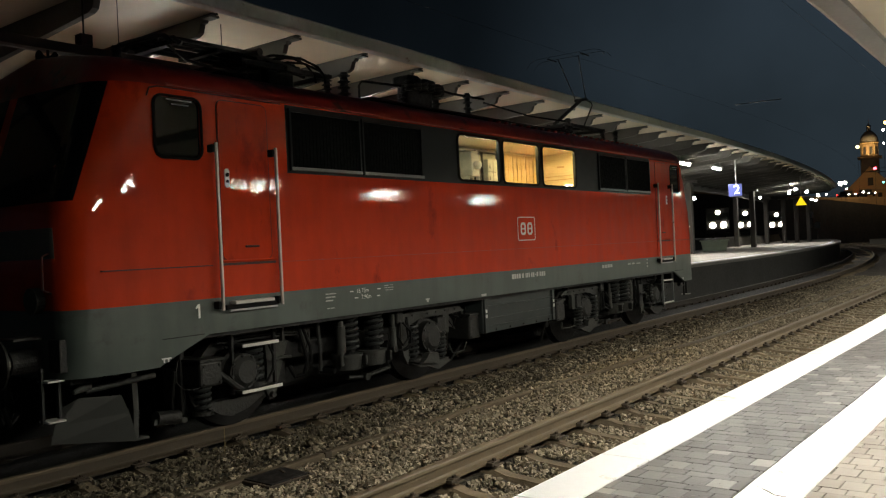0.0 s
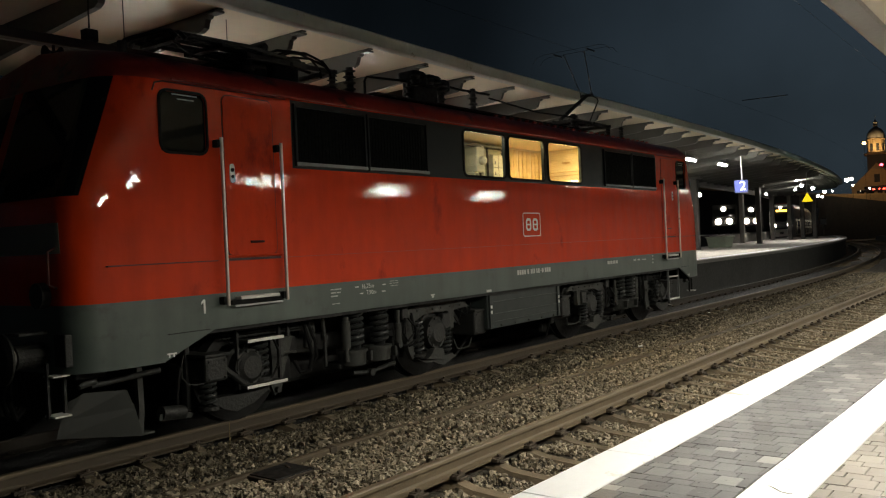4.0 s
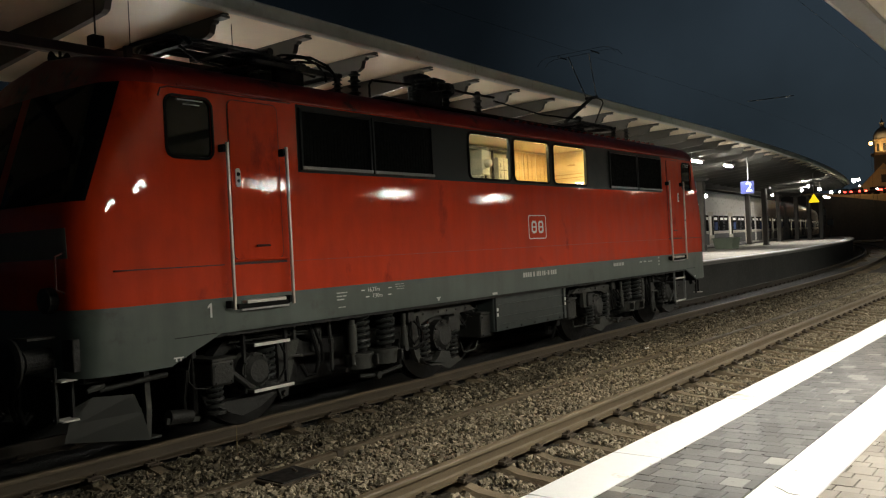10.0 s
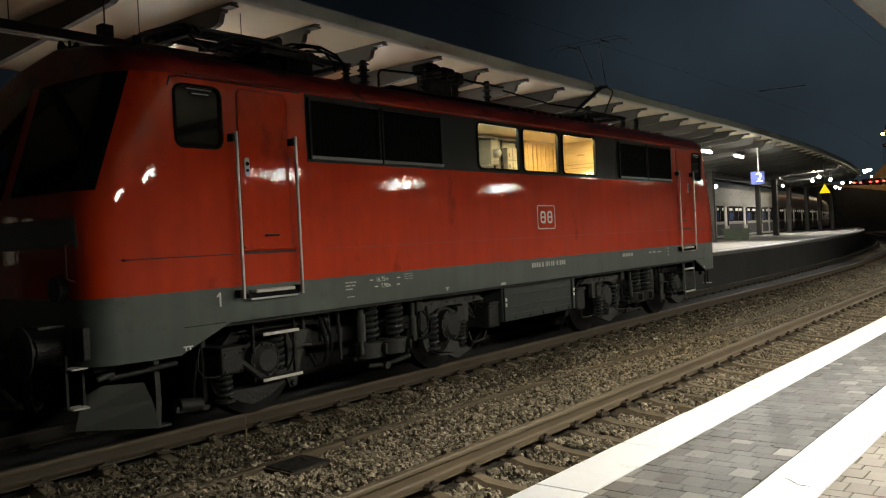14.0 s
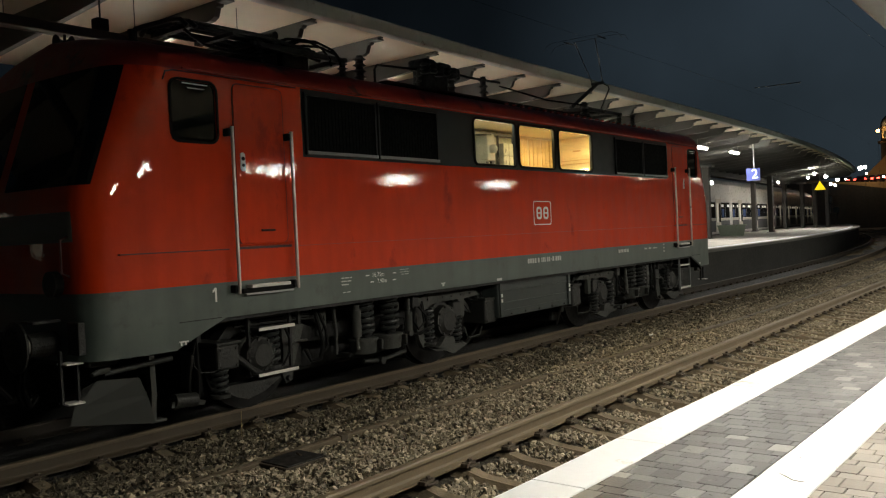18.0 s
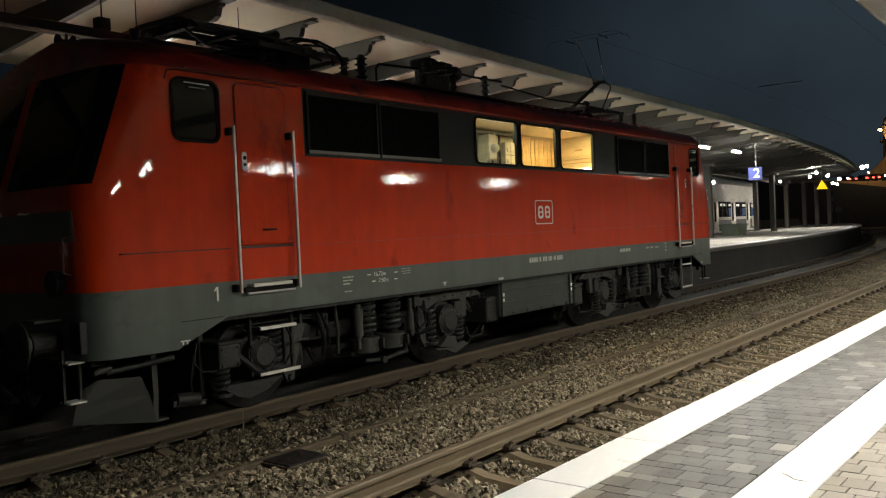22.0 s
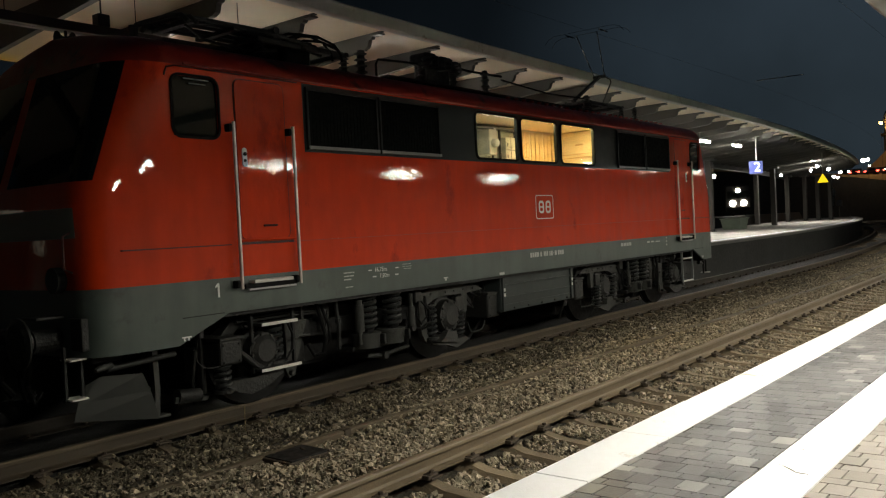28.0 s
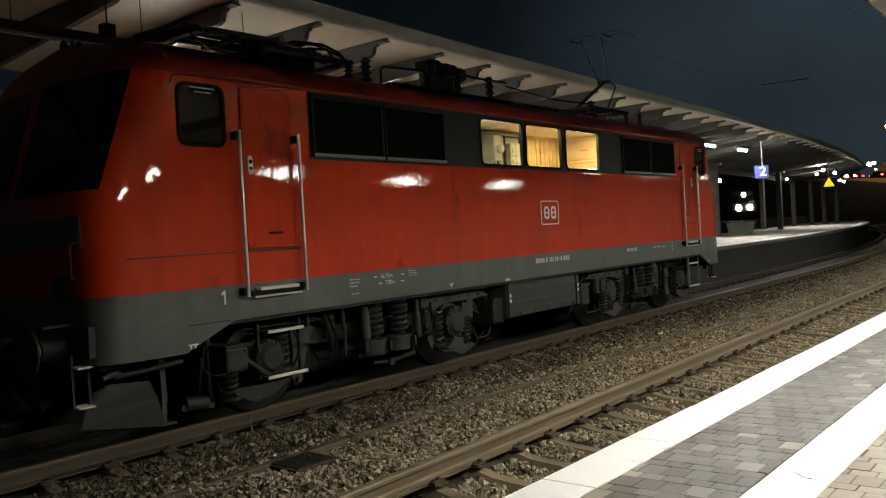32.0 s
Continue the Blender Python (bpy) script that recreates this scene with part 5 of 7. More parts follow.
            lp("brake_block", b(ax - 0.80, ax - 0.66, -0.86, -0.66, 0.35, 0.75, bevel=0.02), DARK, root)
            lp("brake_block", b(ax + 0.66, ax + 0.80, -0.86, -0.66, 0.35, 0.75, bevel=0.02), DARK, root)
            # pipes that run over the axle box
            for k in range(3):
                line("pipe", [(ax - 0.45, -1.16, 0.99 + 0.035 * k), (ax + 0.3, -1.16, 0.985 + 0.035 * k), (ax + 0.75, -1.14, 0.96 + 0.03 * k), (ax + 0.85, -1.12, 0.85)], 0.012, DIRT, "thin brake pipe", 6)
            lp("pipe_clamp", b(ax - 0.30, ax - 0.25, -1.2, -1.1, 0.94, 1.14, bevel=0.006), DIRT, root)
            lp("pipe_clamp", b(ax + 0.46, ax + 0.50, -1.2, -1.1, 0.92, 1.14, bevel=0.006), DIRT, root)
        # main springs on cups, with dampers beside them
        for d in (-0.15, 0.33):
            lp("main_spring", coil(bmesh.new(), fx(d), -1.24, 0.66, 1.10, 0.105, 0.027, 6), SPRING, root, "large coil spring", True)
            lp("spring_core", rod((fx(d), -1.24, 0.62), (fx(d), -1.24, 1.12), 0.07, seg=14), RUBBER, root)
            bm = rod((fx(d - 0.03), -1.22, 0.44), (fx(d - 0.03), -1.22, 0.60), 0.17, 0.19, seg=24)
            cyl(bm, (fx(d - 0.03), -1.22, 0.60), (fx(d - 0.03), -1.22, 0.63), 0.20, seg=24)
            lp("spring_cup", bm, DUSTY, root, "cast spring cup", True)
            lp("cup_lug", b(d + 0.06, d + 0.10, -1.46, -1.38, 0.48, 0.61, bevel=0.01), DIRT, root)
        bm = rod((fx(-0.35), -1.29, 0.66), (fx(-0.35), -1.29, 1.0), 0.06, seg=14)
        cyl(bm, (fx(-0.35), -1.29, 1.0), (fx(-0.35), -1.29, 1.06), 0.04, seg=10)
        cyl(bm, (fx(-0.35), -1.29, 0.50), (fx(-0.35), -1.29, 0.66), 0.03, seg=10)
        lp("damper", bm, DUSTY, root, "upright damper", True)
        bm = rod((fx(0.65), -1.30, 0.62), (fx(0.65), -1.30, 0.88), 0.048, seg=12)
        cyl(bm, (fx(0.65), -1.30, 0.86), (fx(0.65), -1.30, 1.05), 0.028, seg=10)
        lp("damper", bm, DUSTY, root, "upright damper", True)
        lp("damper_eye", rod((fx(0.65), -1.34, 0.59), (fx(0.65), -1.26, 0.59), 0.045, seg=12), DIRT, root)
        lp("spring_beam", b(-0.40, 0.55, -1.20, -0.92, 0.40, 0.47, bevel=0.02), DARK, root)
        line("brake_rod", [(0.05, -1.0, 0.28), (0.36, -1.02, 0.25), (0.9, -1.0, 0.30)], 0.03, DIRT, "brake pull rod")
        lp("rod_end", rod((fx(0.36), -1.08, 0.25), (fx(0.36), -0.98, 0.25), 0.05, seg=12), DIRT, root)
        # sand boxes with bolted lids
        for d0, d1, z0, z1 in ((-2.47, -2.18, 0.56, 0.83), (2.49, 2.80, 0.50, 0.86)):
            lp("sand_box", b(d0, d1, -1.28, -0.62, z0, z1, bevel=0.03), DIRT, root, "boxy sand container")
            bm = b(d0 - 0.015, d1 + 0.015, -1.30, -0.60, z1 - 0.005, z1 + 0.03, bevel=0.008)
            lp("box_lid", bm, DIRT, root, "bolted lid")
            for u in (0.15, 0.85):
                for z in (z0 + 0.04, z1 - 0.05):
                    q = fx(d0 + (d1 - d0) * u)
                    lp("bolt", rod((q, -1.295, z), (q, -1.275, z), 0.013, seg=6), DIRT, root)
        for e in (-2.62, 2.72):
            line("sand_pipe", [(e, -1.05, 0.75), (e, -0.98, 0.45), (e * 0.95, -0.80, 0.14)], 0.02, DARK)
        # upright pipes and hoses between the wheel and the springs
        line("hose", [(-0.97, -1.18, 1.08), (-0.95, -1.22, 0.9), (-0.90, -1.25, 0.66), (-0.93, -1.22, 0.48), (-1.02, -1.16, 0.46), (-1.06, -1.1, 0.6)], 0.026, RUBBER, "thick black hose")
        line("hose", [(-0.88, -1.16, 1.05), (-0.80, -1.2, 0.8), (-0.78, -1.2, 0.62), (-0.86, -1.16, 0.52)], 0.02, RUBBER, "black rubber hose")
        line("pipe", [(-0.66, -1.2, 1.08), (-0.65, -1.2, 0.94), (-0.63, -1.2, 0.80), (-0.64, -1.2, 0.48)], 0.024, DIRT, "upright pipe")
        lp("pipe_union", rod((fx(-0.635), -1.2, 0.80), (fx(-0.635), -1.2, 0.86), 0.037, seg=8), DIRT, root)
        lp("equipment_box", b(-0.86, -0.70, -1.12, -0.98, 0.72, 1.05, bevel=0.02), DUSTY, root, "dusty valve box")
        line("bent_pipe", [(-1.42, -1.2, 0.60), (-1.38, -1.22, 0.70), (-1.30, -1.22, 0.74), (-1.12, -1.2, 0.72)], 0.018, DUSTY, "bent pipe end")
        lp("equipment_box", b(0.80, 0.94, -1.26, -1.10, 0.90, 1.08, bevel=0.015), DIRT, root, "small terminal box")
        line("hose", [(0.84, -1.27, 0.92), (0.72, -1.33, 0.74), (0.80, -1.34, 0.62), (0.95, -1.32, 0.70), (0.98, -1.26, 0.95)], 0.014, RUBBER, "black rubber hose")
        line("hose", [(0.90, -1.27, 0.92), (1.0, -1.33, 0.78), (0.98, -1.33, 0.62), (0.80, -1.33, 0.56), (0.66, -1.30, 0.58)], 0.014, RUBBER, "black rubber hose")
        line("cable", [(0.40, -1.30, 0.80), (0.50, -1.34, 0.82), (0.52, -1.34, 0.70), (0.46, -1.34, 0.66)], 0.008, RUBBER)
        for k in range(9):
            d = rng.uniform(-2.3, 2.4)
            z = rng.uniform(0.80, 1.05)
            w = rng.uniform(0.04, 0.10)
            lp("bracket", b(d, d + w, -1.10, -1.0, z - rng.uniform(0.05, 0.16), z, bevel=0.008), DIRT, root)
        for k in range(7):
            d = rng.uniform(-2.4, 2.2)
            e = d + rng.uniform(0.15, 0.45)
            line("cable", [(d, -1.08, 1.06), (d + 0.04, -1.14, 0.92), ((d + e) / 2, -1.17, rng.uniform(0.72, 0.85)), (e - 0.03, -1.14, 0.92), (e, -1.08, 1.04)], rng.uniform(0.007, 0.013), RUBBER, "", 5)


bogie(1.70, False)
bogie(9.74, True)

# transformer tank between the bogies
tank = lp("transformer_box", box(4.44, 6.70, -1.36, 1.36, 0.56, 1.12, bevel=0.02), TANK, label="ribbed grey box under the floor")
for z in (0.66, 0.78, 0.97):
    lp("rib", box(4.55, 6.62, -1.375, -1.359, z - 0.012, z + 0.012, bevel=0.004), TANK, tank)
for x in (4.50, 6.64):
    lp("corner_post", box(x - 0.04, x + 0.04, -1.39, -1.359, 0.57, 1.10, bevel=0.006), TANK, tank)
    bm = box(x - 0.02, x + 0.02, -1.396, -1.3905, 0.88, 0.93)
    bx(bm, x - 0.02, x + 0.02, -1.396, -1.3905, 0.80, 0.85)
    lp("plate_mark", bm, WHITE, tank)
for k in range(5):
    x = 4.8 + 0.42 * k
    lp("bolt", rod((x, -1.376, 0.60), (x, -1.359, 0.60), 0.016, seg=6), DIRT, tank)

# guard iron, brake gear and a loose cable ahead of the first wheel
lp("guard_iron", prism([(-1.39, 0.13), (-1.33, 0.12), (-1.31, 0.40), (-1.32, 0.80), (-1.38, 0.80), (-1.37, 0.40)], -0.98, -0.90), DUSTY, label="upright guard iron before the wheel")
lp("guard_foot", box(-1.39, -1.22, -1.0, -0.88, 0.115, 0.14, bevel=0.006), DUSTY)
lp("brake_cylinder", rod((-1.15, -1.02, 0.30), (-0.88, -1.02, 0.27), 0.075, seg=14), DIRT, label="dusty brake cylinder", smooth=True)
lp("brake_lever", prism([(-1.20, 0.24), (-0.80, 0.20), (-0.78, 0.25), (-1.19, 0.30)], -1.06, -1.03), DUSTY)
lp("loose_cable", tube(bmesh.new(), [(-1.05, -1.30, 0.90), (-1.09, -1.32, 0.80), (-1.10, -1.33, 0.68), (-1.03, -1.33, 0.60), (-0.90, -1.32, 0.575), (-0.80, -1.30, 0.58)], 0.005, 6), DUSTY, label="thin loose cable", smooth=True)
lp("cross_pipe", rod((-1.95, -1.1, 0.72), (-1.2, -1.1, 0.76), 0.03, seg=10), DIRT, smooth=True)
# deep gear between the wheels: plain boxes added to block light under the floor
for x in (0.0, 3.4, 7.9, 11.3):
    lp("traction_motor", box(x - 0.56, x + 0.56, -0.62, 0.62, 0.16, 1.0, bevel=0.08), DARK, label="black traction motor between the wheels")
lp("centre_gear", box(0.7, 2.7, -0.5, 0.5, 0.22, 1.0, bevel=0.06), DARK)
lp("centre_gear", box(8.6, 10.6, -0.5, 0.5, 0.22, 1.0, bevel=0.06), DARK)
lp("air_tank", rod((4.0, 0.5, 0.7), (4.4, 0.5, 0.7), 0.3, seg=16), DARK)
# ends: buffers, steps, plough, lamps
for mirror in (False, True):
    fx = flip if mirror else (lambda x: x)
    lp("buffer_beam", box(*sorted((fx(-2.2), fx(-1.9))), -1.3, 1.3, 0.82, 1.25, bevel=0.02), DARK)
    for s in (-1, 1):
        y = s * 0.875
        buf = lp("buffer", rod((fx(-2.15), y, 1.05), (fx(-2.55), y, 1.05), 0.125, 0.11, seg=20), DIRT, label="round steel buffer")
        lp("buffer_head", lathe(bmesh.new(), [(0.235, 0), (0.235, 0.02), (0.18, 0.045), (0.05, 0.055)], Matrix.Translation((fx(-2.64), y, 1.05)) @ Euler((0, radians(-90 if not mirror else 90), 0)).to_matrix().to_4x4(), 24), DIRT, buf)
        lp("plunger", rod((fx(-2.5), y, 1.05), (fx(-2.66), y, 1.05), 0.08, seg=14), RAILBAR, buf)
        lp("buffer_tread", box(*sorted((fx(-2.55), fx(-2.2))), y - 0.13, y + 0.13, 1.25, 1.275, bevel=0.004), DUSTY, buf, "worn pale tread")
        # corner ladder
        lad = lp("corner_step", box(*sorted((fx(-2.40), fx(-2.24))), s * 1.10, s * 1.28, 0.51, 0.528, bevel=0.004), STEPYEL, label="white-edged corner step")
        lp("upper_tread", box(*sorted((fx(-2.40), fx(-2.24))), s * 1.10, s * 1.28, 0.87, 0.887, bevel=0.004), STEPYEL, lad)
        bm = bmesh.new()
        for x in (-2.40, -2.245):
            bx(bm, *sorted((fx(x - 0.012), fx(x + 0.012))), s * 1.15, s * 1.19, 0.5, 1.0)
        lp("ladder_frame", bm, DARK, lad)
        lamp_ob = lp("headlamp", rod((fx(-2.36), s * 0.98, 1.60), (fx(-2.18), s * 0.98, 1.60), 0.12, seg=20), RUBBER, label="unlit round headlamp")
        lp("lens", rod((fx(-2.366), s * 0.98, 1.60), (fx(-2.35), s * 0.98, 1.60), 0.09, seg=20), GLASS, lamp_ob)
        lp("bezel", lathe(bmesh.new(), [(0.095, 0), (0.12, 0), (0.12, 0.02), (0.095, 0.02)], Matrix.Translation((fx(-2.37), s * 0.98, 1.60)) @ Euler((0, radians(90), 0)).to_matrix().to_4x4(), 20), DIRT, lamp_ob)
        lp("grab_iron", tube(bmesh.new(), [(fx(-2.26), s * 1.18, 1.66), (fx(-2.36), s * 1.20, 1.70), (fx(-2.36), s * 1.20, 2.0), (fx(-2.26), s * 1.18, 2.04)], 0.012, 6), SEAM, label="dark red grab iron")
        # plough wing
        if mirror:
            continue
        bm = bmesh.new()
        pr = [(-2.15, -1.00, 0.58), (-1.98, -1.04, 0.655), (-1.60, -1.14, 0.63), (-1.52, -1.15, 0.42), (-1.45, -1.15, 0.15), (-2.25, -1.00, 0.27), (-2.21, -1.00, 0.40)]
        f = [bm.verts.new((fx(a), -s * bb, c)) for a, bb, c in pr]
        bm.faces.new(f)
        bmesh.ops.solidify(bm, geom=bm.faces[:], thickness=0.02)
        bmesh.ops.recalc_face_normals(bm, faces=bm.faces)
        lp("plough_wing", bm, PLOUGH, label="dull grey snowplough wing")
    hook = lp("draw_hook", box(*sorted((fx(-2.5), fx(-2.1))), -0.05, 0.05, 0.97, 1.13, bevel=0.02), DIRT, label="steel draw hook")
    bm = tube(bmesh.new(), [(fx(-2.3), 0, 1.02), (fx(-2.42), 0.05, 0.8), (fx(-2.45), 0.0, 0.6), (fx(-2.35), -0.05, 0.45)], 0.04, 8)
    lp("coupling", bm, DIRT, hook)
    for y in (-0.35, -0.5, 0.35):
        lp("brake_hose", tube(bmesh.new(), [(fx(-2.2), y, 0.92), (fx(-2.38), y, 0.85), (fx(-2.42), y, 0.6), (fx(-2.34), y + 0.05, 0.42), (fx(-2.24), y + 0.1, 0.5)], 0.025, 8), RUBBER, label="black brake hose")
    lp("beam_valve", rod((fx(-1.95), -1.16, 0.78), (fx(-2.12), -1.2, 0.74), 0.05, 0.02, seg=12), DUSTY, label="brass-tipped valve")
    lp("beam_edge", box(*sorted((fx(-2.3), fx(-2.2))), -1.32, -1.12, 0.95, 1.25, bevel=0.01), DIRT)


# ---- roof gear ----
def insulator(x, y, z0, z1, r=0.075):
    n = 5
    pr = [(r * 0.55, 0)]
    h = z1 - z0
    for k in range(n):
        a = h * (k + 0.15) / n
        pr += [(r * 0.55, a), (r, a + h * 0.25 / n), (r * 0.6, a + h * 0.5 / n)]
    pr.append((r * 0.5, h))
    return lp("insulator", lathe(bmesh.new(), pr, Matrix.Translation((x, y, z0)), 14), DIRT, label="ribbed dark insulator")


def panto_base(fx):
    fr = lp("pantograph", box(*sorted((fx(0.55), fx(2.15))), -0.55, -0.47, 4.30, 4.37, bevel=0.01), DIRT, label="dark steel pantograph")
    lp("base_bar", box(*sorted((fx(0.55), fx(2.15))), 0.47, 0.55, 4.30, 4.37, bevel=0.01), DIRT, fr)
    for x in (0.6, 1.35, 2.1):
        lp("cross_bar", box(*sorted((fx(x - 0.04), fx(x + 0.04))), -0.6, 0.6, 4.30, 4.36, bevel=0.01), DIRT, fr)
    for x in (0.62, 2.08):
        for y in (-0.55, 0.55):
            insulator(fx(x), y, 4.02, 4.31)
    for k in range(3):
        lp("lift_spring", rod((fx(0.9), -0.2 + 0.2 * k, 4.40), (fx(1.7), -0.2 + 0.2 * k, 4.42), 0.035, seg=10), DIRT, fr)
    return fr


def collector(fr, x, z, fx):
    for d in (-0.16, 0.16):
        pts = [(fx(x + d), -0.95, z - 0.16), (fx(x + d), -0.86, z - 0.05), (fx(x + d), -0.70, z), (fx(x + d), 0.70, z), (fx(x + d), 0.86, z - 0.05), (fx(x + d), 0.95, z - 0.16)]
        lp("contact_strip", tube(bmesh.new(), pts, 0.022 if z < 5 else 0.004, 8), DIRT, fr, "horned contact strip")
    for y in (-0.4, 0.4):
        lp("head_bar", box(*sorted((fx(x - 0.2), fx(x + 0.2))), y - 0.01, y + 0.01, z - 0.05, z - 0.03), DIRT, fr)


# lowered pantograph over the front cab
fx = lambda x: x
fr = panto_base(fx)
for d in (-0.05, 0.07):
    pts = [(-0.40 + d, -0.62, 4.36), (-0.44 + d, -0.55, 4.44), (-0.44 + d, -0.40, 4.47), (-0.42 + d, 0.20, 4.50), (-0.42 + d, 0.36, 4.50), (-0.42 + d, 0.44, 4.46)]
    lp("contact_strip", tube(bmesh.new(), pts, 0.030, 8), DIRT, fr, "horned contact strip", True)
for y in (-0.46, -0.30, 0.06, 0.24):
    lp("frame_bar", tube(bmesh.new(), [(-0.40, y, 4.46), (0.75, y, 4.47), (1.35, y, 4.42), (1.9, y, 4.34)], 0.028, 8), DIRT, fr, "", True)
lp("frame_bar", tube(bmesh.new(), [(-0.36, -0.42, 4.38), (-0.1, -0.42, 4.24), (0.5, -0.42, 4.20), (1.0, -0.42, 4.27)], 0.018, 8), DIRT, fr, "", True)
for k in range(3):
    x = -0.28 + 0.62 * k
    lp("cross_slat", box(x - 0.05, x + 0.05, -0.48, 0.28, 4.40, 4.45, bevel=0.008), DIRT, fr)
lp("drive_box", box(0.62, 1.10, -0.36, 0.20, 4.06, 4.30, bevel=0.04), DARK, fr, "dark drive casing")
lp("drive_box", box(1.15, 1.62, -0.40, 0.30, 4.06, 4.36, bevel=0.04), DARK, fr)
lp("upper_arm", rod((-0.3, -0.1, 4.48), (2.0, -0.1, 4.50), 0.03, seg=8), DIRT, fr, "folded upper arm")
lp("lower_arm", rod((0.75, 0, 4.44), (2.0, 0, 4.54), 0.045, seg=10), DIRT, fr)
lp("hinge", rod((0.95, -0.50, 4.50), (0.95, 0.3, 4.50), 0.05, seg=10), DIRT, fr)
for x, y, h in ((1.18, -0.46, 4.50), (1.30, -0.52, 4.49), (1.46, -0.40, 4.52), (1.60, -0.30, 4.50)):
    lp("cable_loop", tube(bmesh.new(), [(x - 0.25, y + 0.1, h - 0.10), (x, y, h), (x + 0.30, y - 0.03, h + 0.02), (x + 0.55, y - 0.06, h - 0.05), (x + 0.68, y - 0.08, h - 0.18), (x + 0.70, y - 0.08, 4.22)], 0.017, 6), RUBBER, fr, "thick black cable", True)
for x in (1.05, 1.22, 1.38):
    lp("spring_drum", rod((x, -0.45, 4.40), (x, 0.1, 4.44), 0.055, seg=12), DIRT, fr)
# raised pantograph over the rear cab
fr = panto_base(flip)
lp("lower_arm", rod((9.55, 0, 4.44), (10.83, 0, 5.10), 0.04, seg=10), DIRT, fr, "lower arm")
lp("knuckle", rod((10.83, -0.15, 5.10), (10.83, 0.15, 5.10), 0.035, seg=10), DIRT, fr)
for y in (-0.25, 0.25):
    lp("upper_arm", rod((10.83, y * 0.5, 5.10), (10.30, y, 5.98), 0.012, seg=8), STEEL, fr, "thin upper arm")
lp("guide_rod", tube(bmesh.new(), [(10.62, -0.1, 4.38), (11.15, -0.12, 5.0), (11.1, -0.12, 5.06), (10.83, -0.1, 5.10)], 0.016, 8), DIRT, fr)
collector(fr, flip(10.30), 6.02, flip)
# main switch, insulators and the roof line
bm = box(3.66, 4.28, -0.72, -0.48, 4.10, 4.46, bevel=0.05)
bx(bm, 3.62, 3.90, -0.78, -0.42, 4.40, 4.56, bevel=0.05)
bx(bm, 4.02, 4.22, -0.76, -0.44, 4.42, 4.55, bevel=0.05)
sw = lp("circuit_breaker", bm, DARK, label="dark main circuit breaker")
for k in range(5):
    x = 3.60 + 0.17 * k
    lp("ribbed_pot", lathe(bmesh.new(), [(0.06, 0), (0.085, 0.02), (0.06, 0.05), (0.085, 0.08), (0.06, 0.11), (0.085, 0.14), (0.05, 0.17)], Matrix.Translation((x, -0.80, 4.30 + 0.03 * (k % 2))), 12), DARK, sw)
for x in (3.7, 4.2, 4.5):
    insulator(x, -0.6, 4.0, 4.45, 0.09)
lp("flange", box(4.3, 4.62, -0.72, -0.5, 4.33, 4.52, bevel=0.05), DARK, sw)
insulator(5.40, -0.6, 4.0, 4.50, 0.085)
insulator(2.35, -0.62, 4.0, 4.42, 0.095)
insulator(flip(2.35), -0.62, 4.0, 4.42, 0.095)
insulator(11.25, -0.6, 4.0, 4.36, 0.07)
lp("roof_line", tube(bmesh.new(), [(2.68, -0.6, 4.05), (2.68, -0.6, 4.28), (2.74, -0.6, 4.35), (2.9, -0.6, 4.36), (3.65, -0.6, 4.40)], 0.017, 8), RUBBER, label="bent dark conductor tube")
lp("roof_line", tube(bmesh.new(), [(4.5, -0.6, 4.46), (5.0, -0.6, 4.44), (5.9, -0.6, 4.46)], 0.02, 8), RUBBER)
lp("roof_line", tube(bmesh.new(), [(5.9, -0.6, 4.40), (7.5, -0.6, 4.32), (8.9, -0.6, 4.36)], 0.015, 8), RUBBER)
lp("roof_walk", box(2.6, 8.7, -0.9, 0.9, 4.05, 4.075, bevel=0.005), DARK)
lp("whistle", rod((-1.1, -0.55, 4.0), (-1.1, -0.55, 4.22), 0.05, seg=10), DIRT)

# ---- commuter train: eleven cars in two units ----
LOCAL_Z = 0.55
CAR = 19.0


def car_section(ztop, w, z0=0.45):
    k = min(0.55, (ztop - z0) * 0.4)
    return [(-w * 0.96, z0), (-w, z0 + 0.12), (-w, ztop - k - 0.25), (-w * 0.985, ztop - k), (-w * 0.86, ztop - k * 0.35), (-w * 0.55, ztop), (w * 0.55, ztop),
            (w * 0.86, ztop - k * 0.35), (w * 0.985, ztop - k), (w, ztop - k - 0.25), (w, z0 + 0.12), (w * 0.96, z0)]


